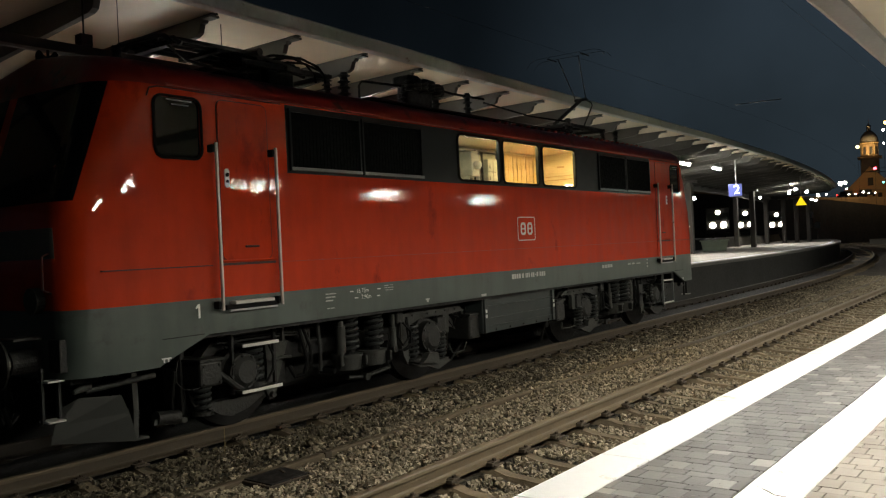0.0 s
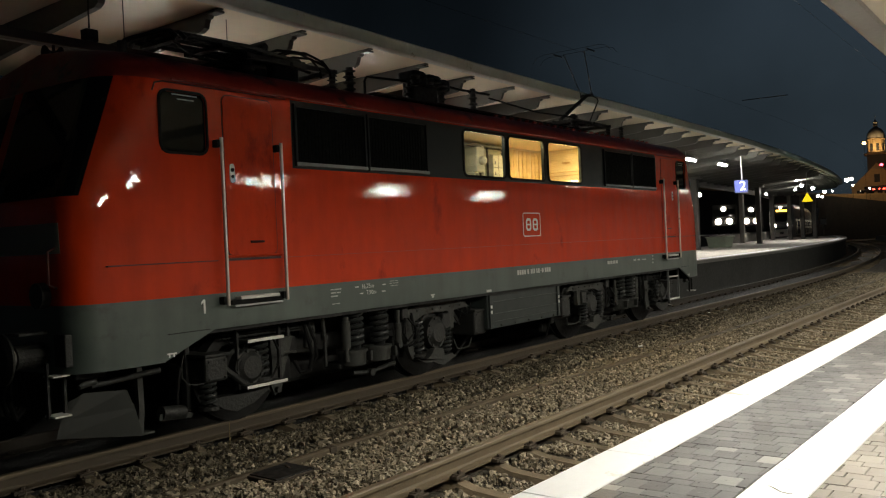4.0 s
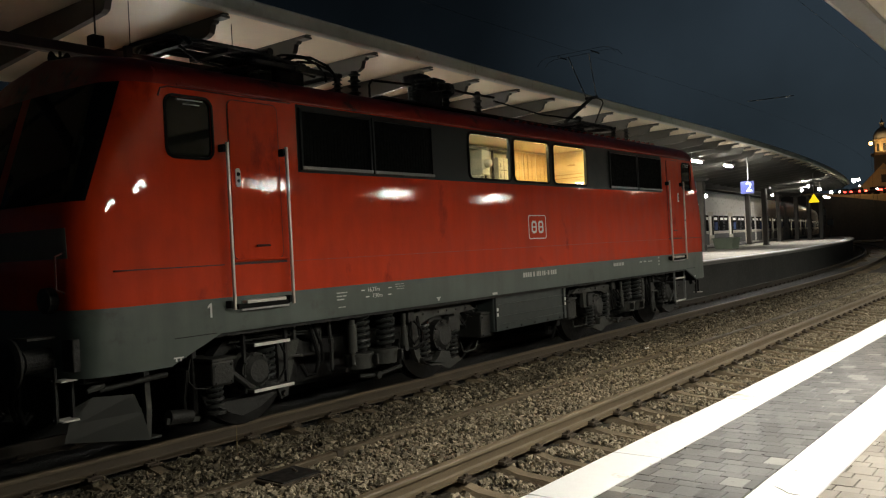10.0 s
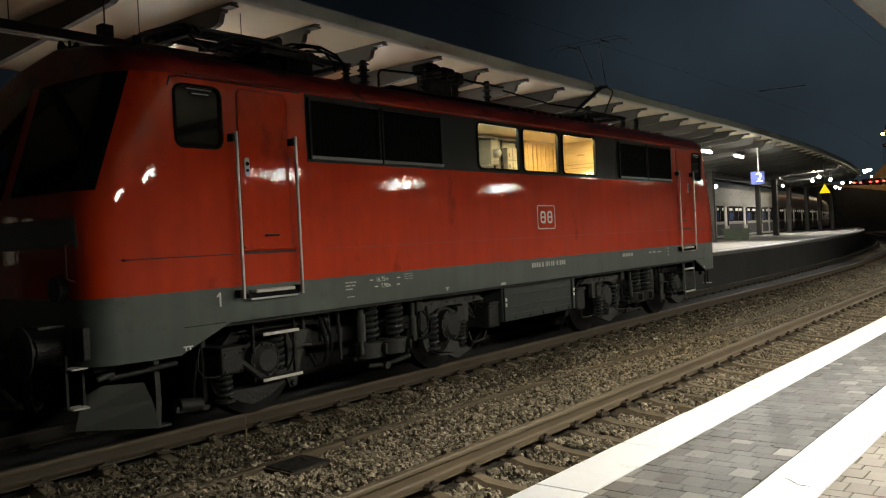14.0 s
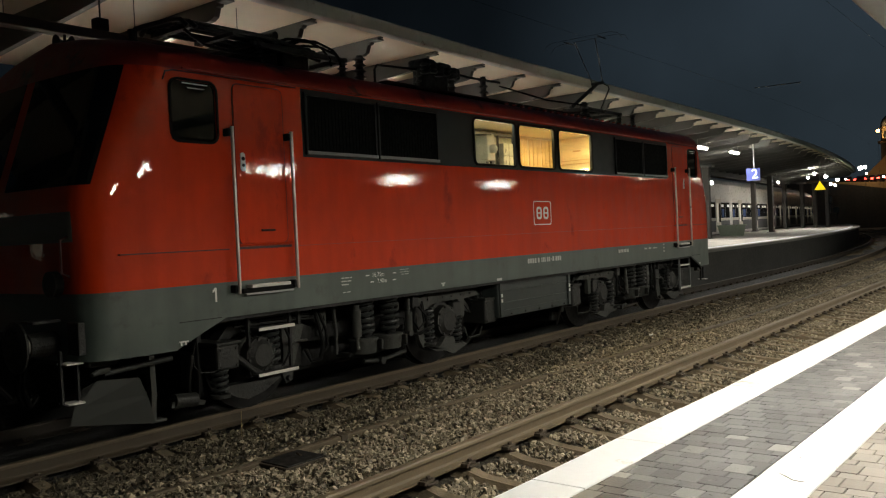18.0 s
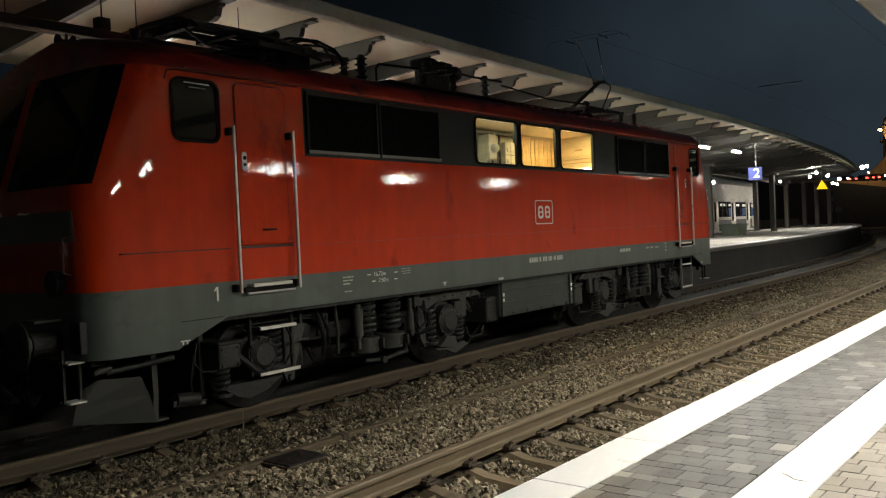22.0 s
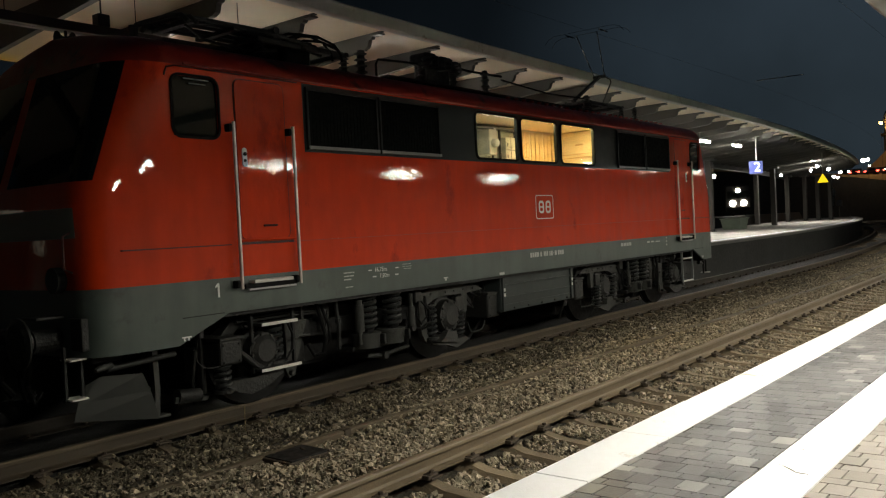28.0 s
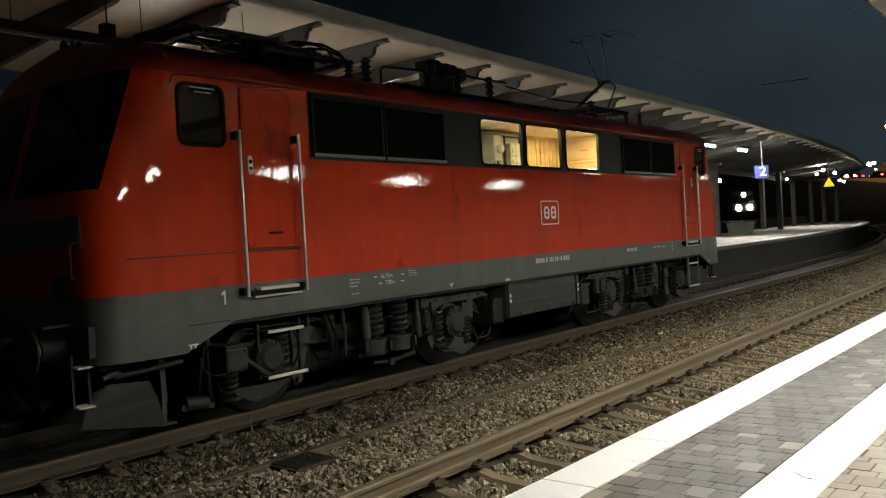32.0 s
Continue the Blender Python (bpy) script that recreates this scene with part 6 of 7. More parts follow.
def build_car(end, lights):
    name = "commuter_train_car"
    car = empty(name, "white commuter train end car with a sloping dark nose" if end else "white commuter train middle car with dark windows", "train car", "cars of the commuter train")
    h = CAR / 2
    secs = [(-h + 0.02, 4.40, 1.42), (h - 0.02, 4.40, 1.42)]
    if end:
        secs = [(-h - 0.02, 1.75, 1.0), (-h + 0.08, 2.25, 1.25), (-h + 0.30, 2.95, 1.34), (-h + 0.60, 3.60, 1.40), (-h + 1.0, 4.08, 1.42), (-h + 1.7, 4.38, 1.42), (h - 0.02, 4.40, 1.42)]
    bm = bmesh.new()
    rs = [[bm.verts.new((x, a, b)) for a, b in car_section(zt, w)] for x, zt, w in secs]
    for u, v in zip(rs, rs[1:]):
        for i in range(12):
            j = (i + 1) % 12
            bm.faces.new((u[i], u[j], v[j], v[i]))
    bm.faces.new(rs[0][::-1])
    bm.faces.new(rs[-1])
    bmesh.ops.recalc_face_normals(bm, faces=bm.faces)
    part("body", bm, TRAINW, car, "white car body")
    x0 = -h + (2.6 if end else 0.5)
    part("roof_pod", box(x0 + 1.0, h - 1.0, -0.8, 0.8, 4.36, 4.55, bevel=0.08), TRAING, car, "dark roof equipment")
    if end:
        part("roof_pod", box(-h + 1.9, -h + 3.4, -0.7, 0.7, 4.36, 4.50, bevel=0.05), TRAINR, car, "red roof panel")
    part("underfloor", box(-h + 0.9, h - 0.3, -1.25, 1.25, 0.25, 0.55, bevel=0.05), TRAING, car)
    doors = [-h + 4.8, -h + 9.8, -h + 15.0] if end else [-h + 3.4, -h + 9.5, -h + 15.4]
    for s in (-1, 1):
        y = s * 1.42
        ya, yb = sorted((y, y + s * 0.012))
        edges = [x0] + [e for d in doors for e in (d - 0.72, d + 0.72)] + [h - 0.35]
        for a, b in zip(edges[::2], edges[1::2]):
            n = max(1, round((b - a) / 1.45))
            w = (b - a) / n
            for k in range(n):
                if w < 0.5:
                    continue
                pa, pb = a + k * w + 0.05, a + (k + 1) * w - 0.05
                win = part("window", box(pa, pb, ya, yb, 1.55, 2.62, bevel=0.005), TRAIND, car, "dark tinted window")
                y2, y3 = sorted((y + s * 0.013, y + s * 0.017))
                part("lit_strip", box(pa + 0.10 + 0.35 * (k % 2), pb - 0.12 - 0.3 * ((k + 1) % 2), y2, y3, 2.30, 2.48), LITWIN, win, "bright interior seen through the glass")
                if k == 0:
                    part("seat_back", box(pa + 0.12, pb - 0.35, y2, y3, 1.60, 2.18), TRAINB, win, "blue seat backs behind the glass")
            y4, y5 = sorted((y, y + s * 0.006))
            part("waist_line", box(a, b, y4, y5 + 0.001, 1.38, 1.50), TRAINL, car, "light stripe")
            part("lower_panel", box(a, b, y4, y5, 0.62, 1.36), TRAING, car, "grey lower panel")
        for d in doors:
            dr = part("door", box(d - 0.64, d + 0.64, *sorted((y, y + s * 0.03)), 0.70, 2.86, bevel=0.01), TRAINL, car, "pale sliding door")
            for q in (-0.32, 0.32):
                part("door_glass", box(d + q - 0.20, d + q + 0.20, *sorted((y + s * 0.031, y + s * 0.036)), 1.25, 2.55), LITDOOR if q < 0 else TRAIND, dr)
        if end:
            part("cab_window", box(-h + 2.0, -h + 2.5, ya, yb, 1.75, 2.75, bevel=0.02), TRAIND, car)
            part("cab_door", box(-h + 2.75, -h + 3.4, ya, yb, 0.75, 2.8, bevel=0.02), TRAINL, car)
    if end:
        bm = bmesh.new()
        rs = [[bm.verts.new((x - 0.05, yy, z)) for yy in (-w, 0, w)] for x, z, w in ((-h - 0.04, 1.30, 0.9), (-h + 0.03, 2.26, 1.08), (-h + 0.25, 2.95, 1.12), (-h + 0.55, 3.60, 1.10), (-h + 0.95, 4.06, 0.90))]
        for u, v in zip(rs, rs[1:]):
            for i in range(2):
                bm.faces.new((u[i], u[i + 1], v[i + 1], v[i]))
        bmesh.ops.recalc_face_normals(bm, faces=bm.faces)
        bmesh.ops.solidify(bm, geom=bm.faces[:], thickness=0.03)
        part("front_mask", bm, TRAIND, car, "black glass front")
        part("display", box(-h + 0.36, -h + 0.58, -0.62, 0.62, 3.45, 3.68), DISPLAY, car, "amber destination display")
        for s in (-1, 1):
            part("headlight", rod((-h - 0.16, s * 0.82, 1.82), (-h, s * 0.82, 1.82), 0.19, seg=12), HEAD if lights else GLASS, car, "round headlight")
        part("top_light", rod((-h + 0.68, 0.15, 3.98), (-h + 1.0, 0.15, 3.98), 0.14, seg=12), HEAD if lights else GLASS, car, "top headlight")
        part("coupler", box(-h - 0.35, -h + 0.3, -0.2, 0.2, 0.75, 1.0, bevel=0.04), TRAING, car)
    for x in (-h + 2.6, h - 1.2):
        bg = part("bogie", box(x - 1.2, x + 1.2, -1.1, 1.1, 0.35, 0.6, bevel=0.04), TRAING, car)
        for dx in (-0.9, 0.9):
            for s in (-1, 1):
                part("wheel", rod((x + dx, s * 0.68, 0.42), (x + dx, s * 0.80, 0.42), 0.42, seg=20), TRAING, bg)
    part("gangway", box(h - 0.05, h + 0.03, -0.9, 0.9, 0.8, 3.2), TRAING, car)
    return car


LITWIN = glow("lit_train_interior", (1.0, 0.90, 0.68), 0.30)
LITDOOR = glow("lit_train_vestibule", (1.0, 0.88, 0.62), 0.22)
TRAINL = material("pale_train_panel", (0.62, 0.58, 0.48), 0.4, vary=0.08)
lead = build_car(True, True)
tail_car = build_car(True, False)
middle = build_car(False, False)
cars = [lead, middle, copy_thing(middle, Matrix()), tail_car, copy_thing(tail_car, Matrix())] + [copy_thing(middle, Matrix()) for _ in range(5)] + [copy_thing(tail_car, Matrix())]
TURNED = {3, 10}

# arc length along the far track
LX = span(-300, 440, 1.0)
LS = [0.0]
for a, b in zip(LX, LX[1:]):
    LS.append(LS[-1] + math.hypot(b - a, y_local(b) - y_local(a)))


def local_at(s):
    x = float(np.interp(s, LS, LX))
    a = math.atan2(y_local(x + 1) - y_local(x - 1), 2)
    return x, y_local(x), a


S_AT_7 = float(np.interp(53.0, LX, LS))      # where the leading nose stands at 7 s


def run(t):
    return 15.2 * (t - 7) - 0.135 * (t - 7) ** 2


def car_pose(i, t):
    s = S_AT_7 - run(t) + CAR * (i + 0.5)
    x, y, a = local_at(s)
    return pose(x, y, LOCAL_Z, 0, 0, math.degrees(a) + (180 if i in TURNED else 0))


# ---- standing locomotives with headlights, far beyond the platform ----
def far_loco(name, label, m):
    e = empty(name, label, "locomotive", m=m)
    part("body", box(0, 15, -1.45, 1.45, 0.6, 3.7, bevel=0.12), DARK, e, "dark body")
    part("windscreen", box(-0.02, 0.05, -1.2, 1.2, 2.1, 3.0, bevel=0.01), GLASS, e)
    part("beam", box(-0.25, 0.2, -1.3, 1.3, 0.7, 1.1, bevel=0.03), DARK, e)
    for s in (-1, 1):
        part("headlight", rod((-0.12, s * 0.62, 1.55), (0.02, s * 0.62, 1.55), 0.34, seg=14), HEAD, e, "bright headlight")
        for x in (2, 4.5, 10.5, 13):
            part("wheel", rod((x, s * 0.7, 0.5), (x, s * 0.8, 0.5), 0.5, seg=18), DIRT, e)
    part("top_light", rod((-0.10, 0, 3.05), (0.02, 0, 3.05), 0.26, seg=14), HEAD, e, "bright top headlight")
    return e


YARD_Z = 1.55
yard = raw("yard_embankment", [(78, 19.5, -0.6), (170, 34, -0.6), (168, 60, -0.6), (70, 40, -0.6), (78, 20.5, YARD_Z), (170, 35, YARD_Z), (168, 60, YARD_Z), (70, 40, YARD_Z)],
           [(0, 1, 5, 4), (1, 2, 6, 5), (2, 3, 7, 6), (3, 0, 4, 7), (4, 5, 6, 7)], SOIL)
tagged(yard, "dark raised yard beyond the platform", "embankment", kind="structure")
parked = far_loco("parked_locomotive", "dark parked locomotive with three bright headlights", pose(94.0, 24.15, YARD_Z, 0, 0, 17.5))
leaving = far_loco("leaving_locomotive", "dark locomotive with three bright headlights", pose(105.5, 24.3, YARD_Z, 0, 0, 16.5))
further = far_loco("further_locomotive", "dark locomotive with three bright headlights further back", pose(126.0, 25.7, YARD_Z, 0, 0, 16.5))

# ---- things on the island platform ----
pl = empty("planter", "grey-green trough planter on the island platform", "planter", m=pose(43.6, 8.0, FAR_TOP, 0, 0, 72))
bm = bmesh.new()
r0 = [bm.verts.new((x, y, 0)) for x, y in ((-0.60, -0.32), (0.60, -0.32), (0.60, 0.32), (-0.60, 0.32))]
r1 = [bm.verts.new((x, y, 0.62)) for x, y in ((-0.70, -0.40), (0.70, -0.40), (0.70, 0.40), (-0.70, 0.40))]
bm.faces.new(r0[::-1])
bm.faces.new(r1)
for i in range(4):
    bm.faces.new((r0[i], r0[(i + 1) % 4], r1[(i + 1) % 4], r1[i]))
bmesh.ops.bevel(bm, geom=bm.edges[:], offset=0.02, segments=2, affect="EDGES")
part("trough", bm, PLANT, pl)
part("rim", box(-0.74, 0.74, -0.44, 0.44, 0.60, 0.67, bevel=0.015), PLANT, pl, "paler rim")
part("soil", box(-0.64, 0.64, -0.36, 0.36, 0.66, 0.68), SOIL, pl)


def numeral(text, size, m, mat, parent):
    c = bpy.data.curves.new("text", "FONT")
    c.body, c.size, c.align_x, c.align_y, c.extrude = text, size, "CENTER", "CENTER", 0.004
    tmp = bpy.data.objects.new("text", c)
    scene.collection.objects.link(tmp)
    me = bpy.data.meshes.new_from_object(tmp.evaluated_get(bpy.context.evaluated_depsgraph_get()))
    bpy.data.objects.remove(tmp)
    me.materials.clear()
    me.materials.append(mat)
    ob = new("numeral", me)
    ob.parent = parent
    ob.matrix_basis = m
    return ob


sg = empty("track_sign", "lit blue track sign with a white numeral 2", "sign", m=pose(34.3, 3.80, 4.03, 0, 0, 15))
part("case", box(-0.06, 0.06, -0.30, 0.30, -0.29, 0.29, bevel=0.01), BLUE, sg, "blue lit case")
numeral("2", 0.62, Matrix.Translation((-0.068, -0.07, 0)) @ Matrix(((0, 0, -1, 0), (-1, 0, 0, 0), (0, 1, 0, 0), (0, 0, 0, 1))), SIGNW, sg)
part("hanger", rod((0, -0.05, 0.28), (0, -0.05, 1.62), 0.035, seg=10), STEEL_L, sg, "pale hanging tube")

tr = empty("warning_triangle", "yellow triangular sign hung under the canopy, given its own glow", "sign", m=pose(50.5, 4.60, 3.84, 0, 0, 12))
bm = bmesh.new()
f = [bm.verts.new((0, y, z)) for y, z in ((-0.33, -0.26), (0.33, -0.26), (0, 0.32))]
bm.faces.new(f)
bmesh.ops.solidify(bm, geom=bm.faces[:], thickness=0.03)
part("plate", bm, YELLOW, tr)
part("hanger", rod((0.02, 0, 0.3), (0.02, 0, 1.80), 0.03, seg=8), STEEL_L, tr)
bm = rod((0.02, 0.55, 0.95), (0.02, -0.35, 0.80), 0.02, seg=8)
part("cross_arm", bm, STEEL_L, tr)


def spot(x, y, z, r, mat, label, name="canopy_spotlight"):
    e = empty(name, label, "lamp", m=pose(x, y, z))
    bm = bmesh.new()
    bmesh.ops.create_uvsphere(bm, u_segments=12, v_segments=8, radius=r)
    part("glass", bm, mat, e)
    part("cap", rod((0, 0, r * 0.8), (0, 0, r * 1.6), r * 0.6, seg=10), STEEL, e)
    top = 5.67 - 0.012 * (y - y_rim(x))
    part("hanger", rod((0, 0, r), (0, 0, top - z), 0.02, seg=6), STEEL, e)
    return e


# the one at x 42.4 stands in for a glint on the locomotive's rear
for x, y, z, r in ((57.2, 6.5, 4.96, 0.16), (57.7, 5.86, 4.72, 0.16), (60.5, 9.9, 4.66, 0.14), (42.4, 8.7, 4.15, 0.16), (64, 8.6, 5.0, 0.15)):
    spot(x, y, z, r * 0.8, BULB, "small bright lamp hung under the canopy")
# display boxes and a cabinet at the end of the platform
for x, y, z, w, h in ((86.0, 12.0, 2.6, 0.5, 0.7), (86.6, 12.2, 1.7, 0.35, 0.9), (87.2, 11.6, 1.5, 0.5, 0.6)):
    cb = empty("platform_cabinet", "grey box on a post at the platform end", "cabinet", "boxes at the platform end", pose(x, y, FAR_TOP))
    part("case", box(-0.2, 0.2, -w / 2, w / 2, z - h / 2, z + h / 2, bevel=0.02), STEEL_L, cb)
    part("post", rod((0, 0, 0), (0, 0, z), 0.05, seg=8), STEEL, cb)

# cable tray with loudspeakers under the canopy rim
TRAYM = material("brown_cable_tray", (0.07, 0.058, 0.045), 0.5, vary=0.3, scale=5)
trayx = (-9, 2.4)
tray = empty("cable_tray", "dark cable tray hung under the canopy", "cable tray", m=pose(0, 2.1, 4.83))
part("channel", box(trayx[0], trayx[1], -0.07, 0.07, -0.07, 0.06, bevel=0.01), TRAYM, tray)
part("conduit", rod((trayx[0], 0.16, -0.02), (trayx[1] + 1.0, 0.16, -0.05), 0.025, seg=8), STEEL_L, tray)
for i in range(7):
    x = -8.5 + 1.83 * i
    part("hanger", rod((x, 0, 0.04), (x, 0, 0.82), 0.006, seg=6), DARK, tray)
spk = empty("loudspeaker", "small dark loudspeaker on the cable tray", "loudspeaker", m=pose(0.12, 2.1, 4.89))
part("case", box(-0.09, 0.09, -0.08, 0.08, 0.0, 0.17, bevel=0.015), DARK, spk)
part("stem", rod((0, 0, 0.15), (0, 0, 0.74), 0.012, seg=6), DARK, spk)
hk = empty("signal_horn", "dark double-ended horn under the cable tray", "horn", m=pose(-0.40, 2.1, 4.66))
turn = Euler((0, radians(82), 0)).to_matrix().to_4x4()
part("bell", lathe(bmesh.new(), [(0.02, 0.0), (0.03, 0.04), (0.05, 0.075), (0.095, 0.11), (0.10, 0.12)], turn @ Matrix.Scale(-1, 4, (0, 0, 1)), 16), DARK, hk, "", True)
part("bell", lathe(bmesh.new(), [(0.02, 0.0), (0.03, 0.03), (0.045, 0.06), (0.08, 0.09), (0.085, 0.10)], turn, 16), DARK, hk, "", True)
part("bracket", rod((0, 0, 0), (0, 0, 0.16), 0.02, seg=8), DARK, hk)

# ---- small things in the ballast ----
for x, y, s in ((16.2, -1.15, 0.10), (17.0, -1.6, 0.07), (8.6, -2.0, 0.05), (15.3, -1.0, 0.06)):
    sc = empty("paper_scrap", "crumpled white paper scrap lying on the ballast", "litter", "litter on the ballast", pose(x, y, -0.185, 8, -6, 30 * x))
    bm = bmesh.new()
    vs = [bm.verts.new((s * math.cos(a) * (0.7 + 0.3 * math.sin(3 * a)), s * math.sin(a), 0.02 * math.sin(5 * a))) for a in [0.7 * k for k in range(9)]]
    bm.faces.new(vs)
    bmesh.ops.solidify(bm, geom=bm.faces[:], thickness=0.004)
    part("sheet", bm, WHITE, sc)
for x, y, h, lean in ((-0.62, -1.42, 0.34, 0.02), (-0.35, -1.55, 0.2, -0.05), (2.9, -1.5, 0.12, 0.04)):
    wd = empty("weed", "thin dry weed stalk beside the rail", "weed", "weeds in the ballast", pose(x, y, -0.21))
    part("stalk", tube(bmesh.new(), [(0, 0, 0), (lean * 0.3, 0, h * 0.4), (lean, 0.01, h)], 0.004, 5), WEED, wd)
    part("leaf", tube(bmesh.new(), [(lean * 0.3, 0, h * 0.4), (lean * 0.3 + 0.03, 0.02, h * 0.55)], 0.003, 4), WEED, wd)

# ---- overhead line ----
wires = empty("overhead_line", "thin overhead contact wires above the tracks", "overhead line")
for line_, z in ((y_main, 6.06), (y_near, 6.06)):
    bm = tube(bmesh.new(), [(x, line_(x) * 1.0 + 0.05, z) for x in span(-14, 120, 6.7)], 0.0025, 5)
    part("wire", bm, DIRT, wires)
part("registration_arm", rod((28.0, -0.05, 7.12), (28.0, 1.70, 7.14), 0.018, seg=8), STEEL_L, wires, "pale registration arm")
for x, y in ((36, -9.8), (75, 0.2), (112, 6.5)):
    mast = empty("line_mast", "tall grey overhead line mast", "mast", "masts of the overhead line", pose(x, y, -0.6))
    part("pole", box(-0.12, 0.12, -0.12, 0.12, 0, 8.6, bevel=0.015), STEEL, mast)
    part("cantilever", rod((0, 0, 7.0), (0, 4.6 if y > -5 else 5.0, 7.5), 0.03, seg=8), STEEL, mast)
    part("stay", rod((0, 0, 8.3), (0, 4.4 if y > -5 else 4.8, 7.5), 0.015, seg=6), STEEL, mast)

# ---- the town behind ----
town = empty("domed_building", "floodlit sandstone building with a domed tower", "building", m=pose(182, 21.5, 4.0, 0, 0, 8))
part("hall", box(-3, 14, -4.6, 4.6, 0, 5.6, bevel=0.1), STUCCO, town, "pale sandstone walls")
bm = bmesh.new()
vs = [bm.verts.new(p) for p in ((-2.9, -4.6, 5.6), (-2.9, 4.6, 5.6), (-2.9, 1.6, 8.6), (-2.9, 0, 10.3), (-2.9, -1.6, 8.6), (-2.3, -4.6, 5.6), (-2.3, 4.6, 5.6), (-2.3, 1.6, 8.6), (-2.3, 0, 10.3), (-2.3, -1.6, 8.6))]
for q in ((0, 4, 3, 2, 1), (5, 6, 7, 8, 9), (0, 1, 6, 5), (1, 2, 7, 6), (2, 3, 8, 7), (3, 4, 9, 8), (4, 0, 5, 9)):
    bm.faces.new([vs[i] for i in q])
bmesh.ops.recalc_face_normals(bm, faces=bm.faces)
part("gable", bm, STUCCO, town, "curved sandstone gable")
bm = bmesh.new()
vs = [bm.verts.new(p) for p in ((-2.3, -4.9, 5.4), (-2.3, 4.9, 5.4), (-2.3, 0, 9.9), (14.4, -4.9, 5.4), (14.4, 4.9, 5.4), (14.4, 0, 9.9))]
for q in ((0, 1, 2), (5, 4, 3), (0, 3, 4, 1), (1, 4, 5, 2), (2, 5, 3, 0)):
    bm.faces.new([vs[i] for i in q])
bmesh.ops.recalc_face_normals(bm, faces=bm.faces)
part("roof", bm, LEAD, town, "steep dark roof")
part("cornice", box(-3.15, -2.95, -4.8, 4.8, 5.45, 5.75, bevel=0.04), STUCCO, town)
part("tower", box(-1.7, 1.7, -1.7, 1.7, 0, 12.0, bevel=0.1), LEAD, town, "dark tower shaft")
part("ledge", box(-2.2, 2.2, -2.2, 2.2, 12.0, 12.35, bevel=0.05), STUCCO, town)
part("drum", lathe(bmesh.new(), [(1.75, 12.3), (1.75, 12.6), (1.5, 12.65), (1.5, 15.0), (1.8, 15.1), (1.8, 15.3)], None, 20), STUCCO, town, "lit round drum")
for k in range(8):
    a = k * math.pi / 4 + 0.2
    part("arch", box(-0.06, 0.06, -0.26, 0.26, 12.8, 14.3, m=Matrix.Translation((1.5 * math.cos(a), 1.5 * math.sin(a), 0)) @ Euler((0, 0, a)).to_matrix().to_4x4()), DARK, town)
    part("pilaster", box(-0.10, 0.10, -0.12, 0.12, 12.6, 15.1, m=Matrix.Translation((1.55 * math.cos(a + 0.39), 1.55 * math.sin(a + 0.39), 0)) @ Euler((0, 0, a + 0.39)).to_matrix().to_4x4()), STUCCO, town)
part("dome", lathe(bmesh.new(), [(1.7, 15.3), (1.65, 16.0), (1.35, 16.8), (0.8, 17.4), (0.5, 17.6)], None, 20), COPPER, town, "pale lit dome", True)
part("lantern", lathe(bmesh.new(), [(0.5, 17.6), (0.42, 17.7), (0.42, 18.5), (0.55, 18.55), (0.2, 18.9), (0.04, 19.3), (0.03, 20.2)], None, 14), COPPER, town, "small lantern with a spike")
for y in (-3.3, -1.6, 1.6, 3.3):
    for z in (0.9, 3.3):
        part("window", box(-3.08, -2.98, y - 0.4, y + 0.4, z, z + 1.6), DARK, town)
part("window", box(-2.98, -2.88, -0.5, 0.5, 6.4, 8.0), DARK, town)
# the street lamps light the verge and the gable, floodlights on the ledge light the dome
for x, y, z, w in ((157.0, 20.5, 9.9, 300), (160.0, 12.0, 9.6, 360), (171.0, 21.0, 11.5, 480)):
    sl = bpy.data.lights.new("street_light", "POINT")
    sl.energy, sl.color, sl.shadow_soft_size = w, (1.0, 0.62, 0.28), 0.3
    ob = new("street_light", sl)
    ob.location = (x, y, z)
for x, y in ((178.3, 19.6), (178.3, 22.2)):
    fl = bpy.data.lights.new("flood_light", "SPOT")
    fl.energy, fl.color, fl.spot_size, fl.shadow_soft_size = 900, (1.0, 0.68, 0.30), radians(75), 0.3
    ob = new("flood_light", fl)
    ob.matrix_world = look((x, y, 16.5), (182, 21.5, 19.8))

bank = raw("road_embankment", [(140, 46, 10.5), (158, 24.5, 7.8), (166, 12, 7.3), (172, -25, 6.6), (200, 60, 11.4), (210, 30, 8.8), (214, 12, 8.3), (214, -25, 7.6)],
           [(0, 1, 5, 4), (1, 2, 6, 5), (2, 3, 7, 6)], ROADM)
tagged(bank, "street on the hillside above a dark retaining wall", "road", kind="structure")
verge = raw("verge", [(139.8, 46, 9.8), (157.8, 24.4, 7.35), (165.8, 11.9, 5.1), (171.8, -25, 1.2), (140, 46, 10.5), (158, 24.5, 7.8), (166, 12, 7.3), (172, -25, 6.6)],
            [(0, 1, 5, 4), (1, 2, 6, 5), (2, 3, 7, 6)], VERGE)
tagged(verge, "dry grass verge lit by the street lamps", "verge", kind="structure")
par = raw("retaining_wall", [(139.7, 46, -0.6), (157.7, 24.3, -0.6), (165.7, 11.8, -0.6), (171.7, -25, -0.6), (139.8, 46, 9.8), (157.8, 24.4, 7.35), (165.8, 11.9, 5.1), (171.8, -25, 1.2)],
          [(0, 1, 5, 4), (1, 2, 6, 5), (2, 3, 7, 6)], DARKWALL)
tagged(par, "dark stone retaining wall below the street", "wall", kind="structure")


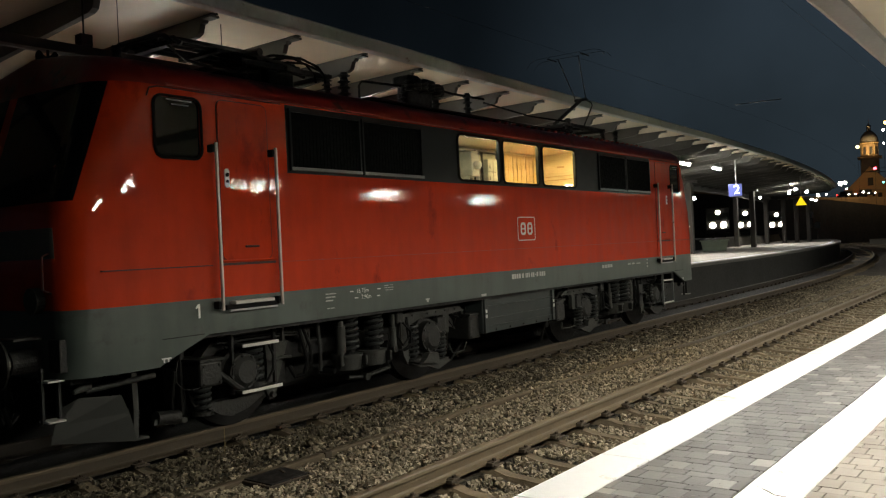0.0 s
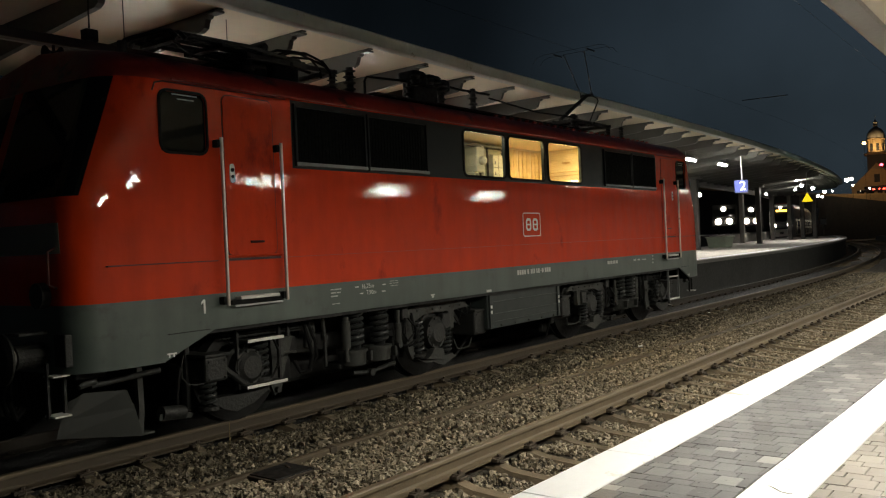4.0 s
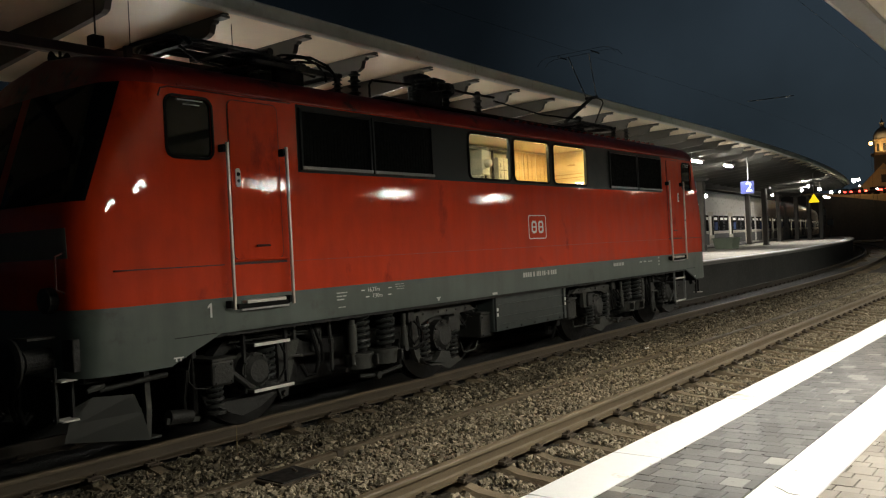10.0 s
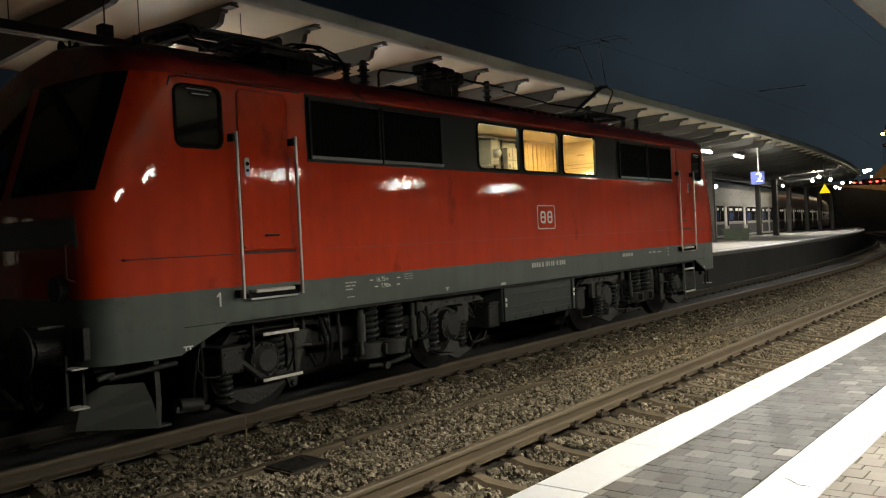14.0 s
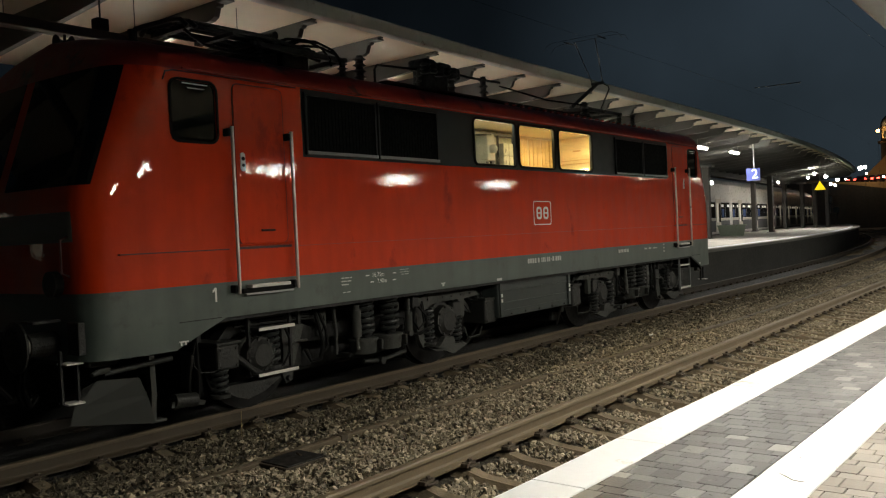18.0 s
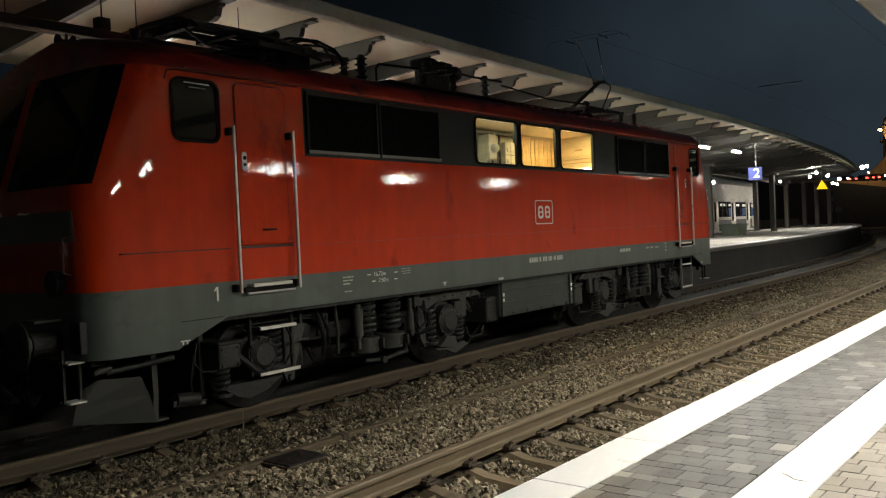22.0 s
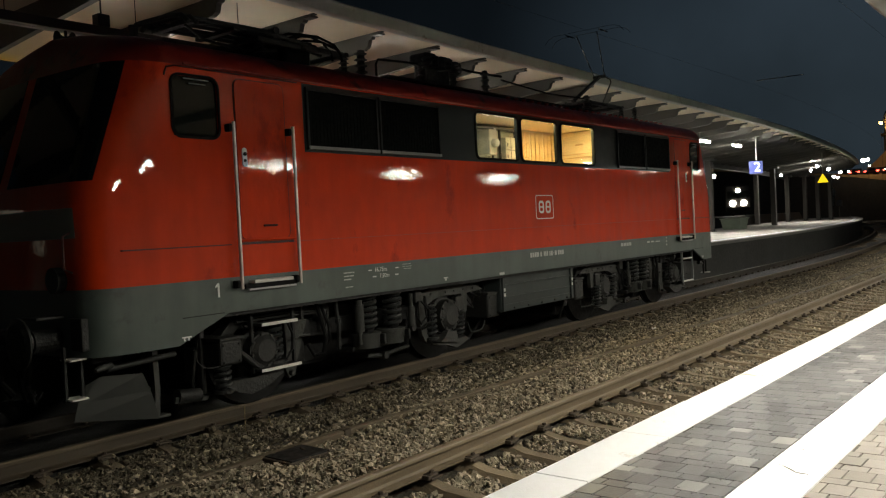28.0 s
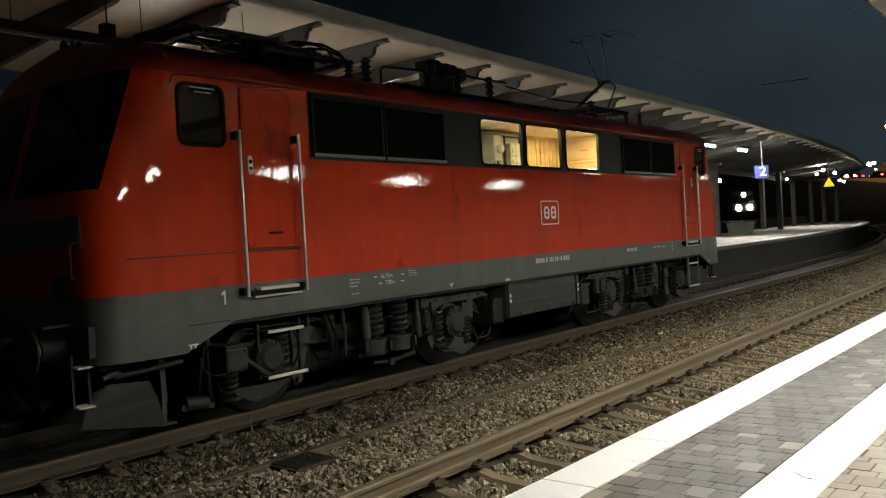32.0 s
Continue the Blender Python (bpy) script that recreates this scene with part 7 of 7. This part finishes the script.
TOWN_LAMPS = ((150.0, 14.2, 18.2, 0.34, STREET), (150.0, 13.8, 19.4, 0.42, SODIUM), (150.0, 14.2, 16.0, 0.24, STREET), (150.0, 18.2, 15.8, 0.40, SODIUM),
              (150.0, 15.7, 11.9, 0.34, REDLAMP), (150.0, 21.1, 9.8, 0.52, STREET), (150.0, 20.4, 9.9, 0.42, STREET), (150.0, 20.2, 8.8, 0.22, STREET),
              (150.0, 14.5, 9.5, 0.20, GREENLAMP), (150.0, 17.6, 8.1, 0.24, STREET), (138.0, 22.2, 7.6, 0.36, STREET), (138.0, 21.0, 7.6, 0.22, STREET),
              (138.0, 23.2, 7.0, 0.34, STREET), (138.0, 22.6, 6.8, 0.30, STREET))


def street_lamp(x, y, z, r, mat, base, label):
    e = empty("street_lamp", label, "street lamp", "street lamps of the town", pose(x, y, z))
    bm = bmesh.new()
    bmesh.ops.create_uvsphere(bm, u_segments=12, v_segments=8, radius=r)
    part("glass", bm, mat, e)
    part("post", rod((0.1, 0, base - z), (0.1, 0, r * 1.2), 0.022, 0.018, seg=6), DARK, e)
    part("hood", rod((0, 0, r * 0.7), (0, 0, r * 1.3), r * 1.1, r * 0.5, seg=10), STEEL, e)


for x, y, z, r, mat in TOWN_LAMPS:
    street_lamp(x, y, z, r * 0.75, mat, -0.6, "lit street lamp on the hill")


TAIL = glow("car_tail_glass", (1.0, 0.04, 0.03), 6.0)
BEAM = glow("car_beam_glass", (1.0, 0.92, 0.8), 10.0)


def build_car_road(name, label, paint):
    e = empty(name, label, "car", "cars on the street")
    part("body", box(-2.1, 2.1, -0.88, 0.88, 0.35, 0.85, bevel=0.15), paint, e)
    part("cabin", box(-1.2, 1.1, -0.75, 0.75, 0.85, 1.42, bevel=0.2), TRAIND, e, "dark glazed cabin")
    for s in (-1, 1):
        part("headlight", box(2.06, 2.13, s * 0.65 - 0.16, s * 0.65 + 0.16, 0.55, 0.75), BEAM, e, "bright headlight")
        part("tail_light", box(-2.16, -2.04, s * 0.65 - 0.22, s * 0.65 + 0.22, 0.58, 0.88), TAIL, e, "red tail light")
        for x in (-1.35, 1.35):
            part("wheel", rod((x, s * 0.75, 0.32), (x, s * 0.9, 0.32), 0.32, seg=14), RUBBER, e)
    return e


road_cars = [build_car_road("street_car", "dark car driving on the street", DARK) for _ in range(6)]


def street_pose(u, back):
    """A place on the street, u metres along it from under the dome; back: driving away from the station."""
    return pose(174.0, 22 - u, 8.02, 0, 0, 40 if back > 0 else 220)


STREET_RUNS = (((0.0, -2.7, -1), (6.0, 12.0, -1), (32.0, 40.0, -1)), ((0.0, 0.8, -1), (4.0, 14.0, -1), (32.0, 45.0, -1)),
               ((0.0, 20.0, 1), (6.0, -3.0, 1), (24.0, -3.5, 1), (32.0, -8.0, 1)), ((0.0, 24.0, 1), (8.0, 1.9, 1), (16.0, -1.0, 1), (32.0, -2.0, 1)),
               ((0.0, 27.0, 1), (7.0, -5.5, 1), (32.0, -6.5, 1)), ((0.0, 30.0, 1), (10.0, 0.6, 1), (32.0, 0.2, 1)))


def motions():
    times = [0.5 * k for k in range(65)]
    for i, car in enumerate(cars):
        walk(car, [(t, car_pose(i, t)) for t in times])
    start = Vector((105.5, 24.3, YARD_Z))
    walk(leaving, [(0.0, pose(*start, 0, 0, 16.5)), (7.0, pose(*start, 0, 0, 16.5)), (10.0, pose(100.0, 27.0, YARD_Z, 0, 0, 16.5)), (19.0, pose(72.0, 33.0, YARD_Z, 0, 0, 16.5)), (32.0, pose(72.0, 33.0, YARD_Z, 0, 0, 16.5))])
    further_pose = pose(126.0, 25.7, YARD_Z, 0, 0, 16.5)
    walk(further, [(0.0, further_pose), (7.0, further_pose), (10.0, pose(122.0, 30.0, YARD_Z, 0, 0, 16.5)), (19.0, pose(92.0, 40.0, YARD_Z, 0, 0, 16.5)), (32.0, pose(92.0, 40.0, YARD_Z, 0, 0, 16.5))])
    for car, rows_ in zip(road_cars, STREET_RUNS):
        walk(car, [(t, street_pose(u, back)) for t, u, back in rows_])


motions()
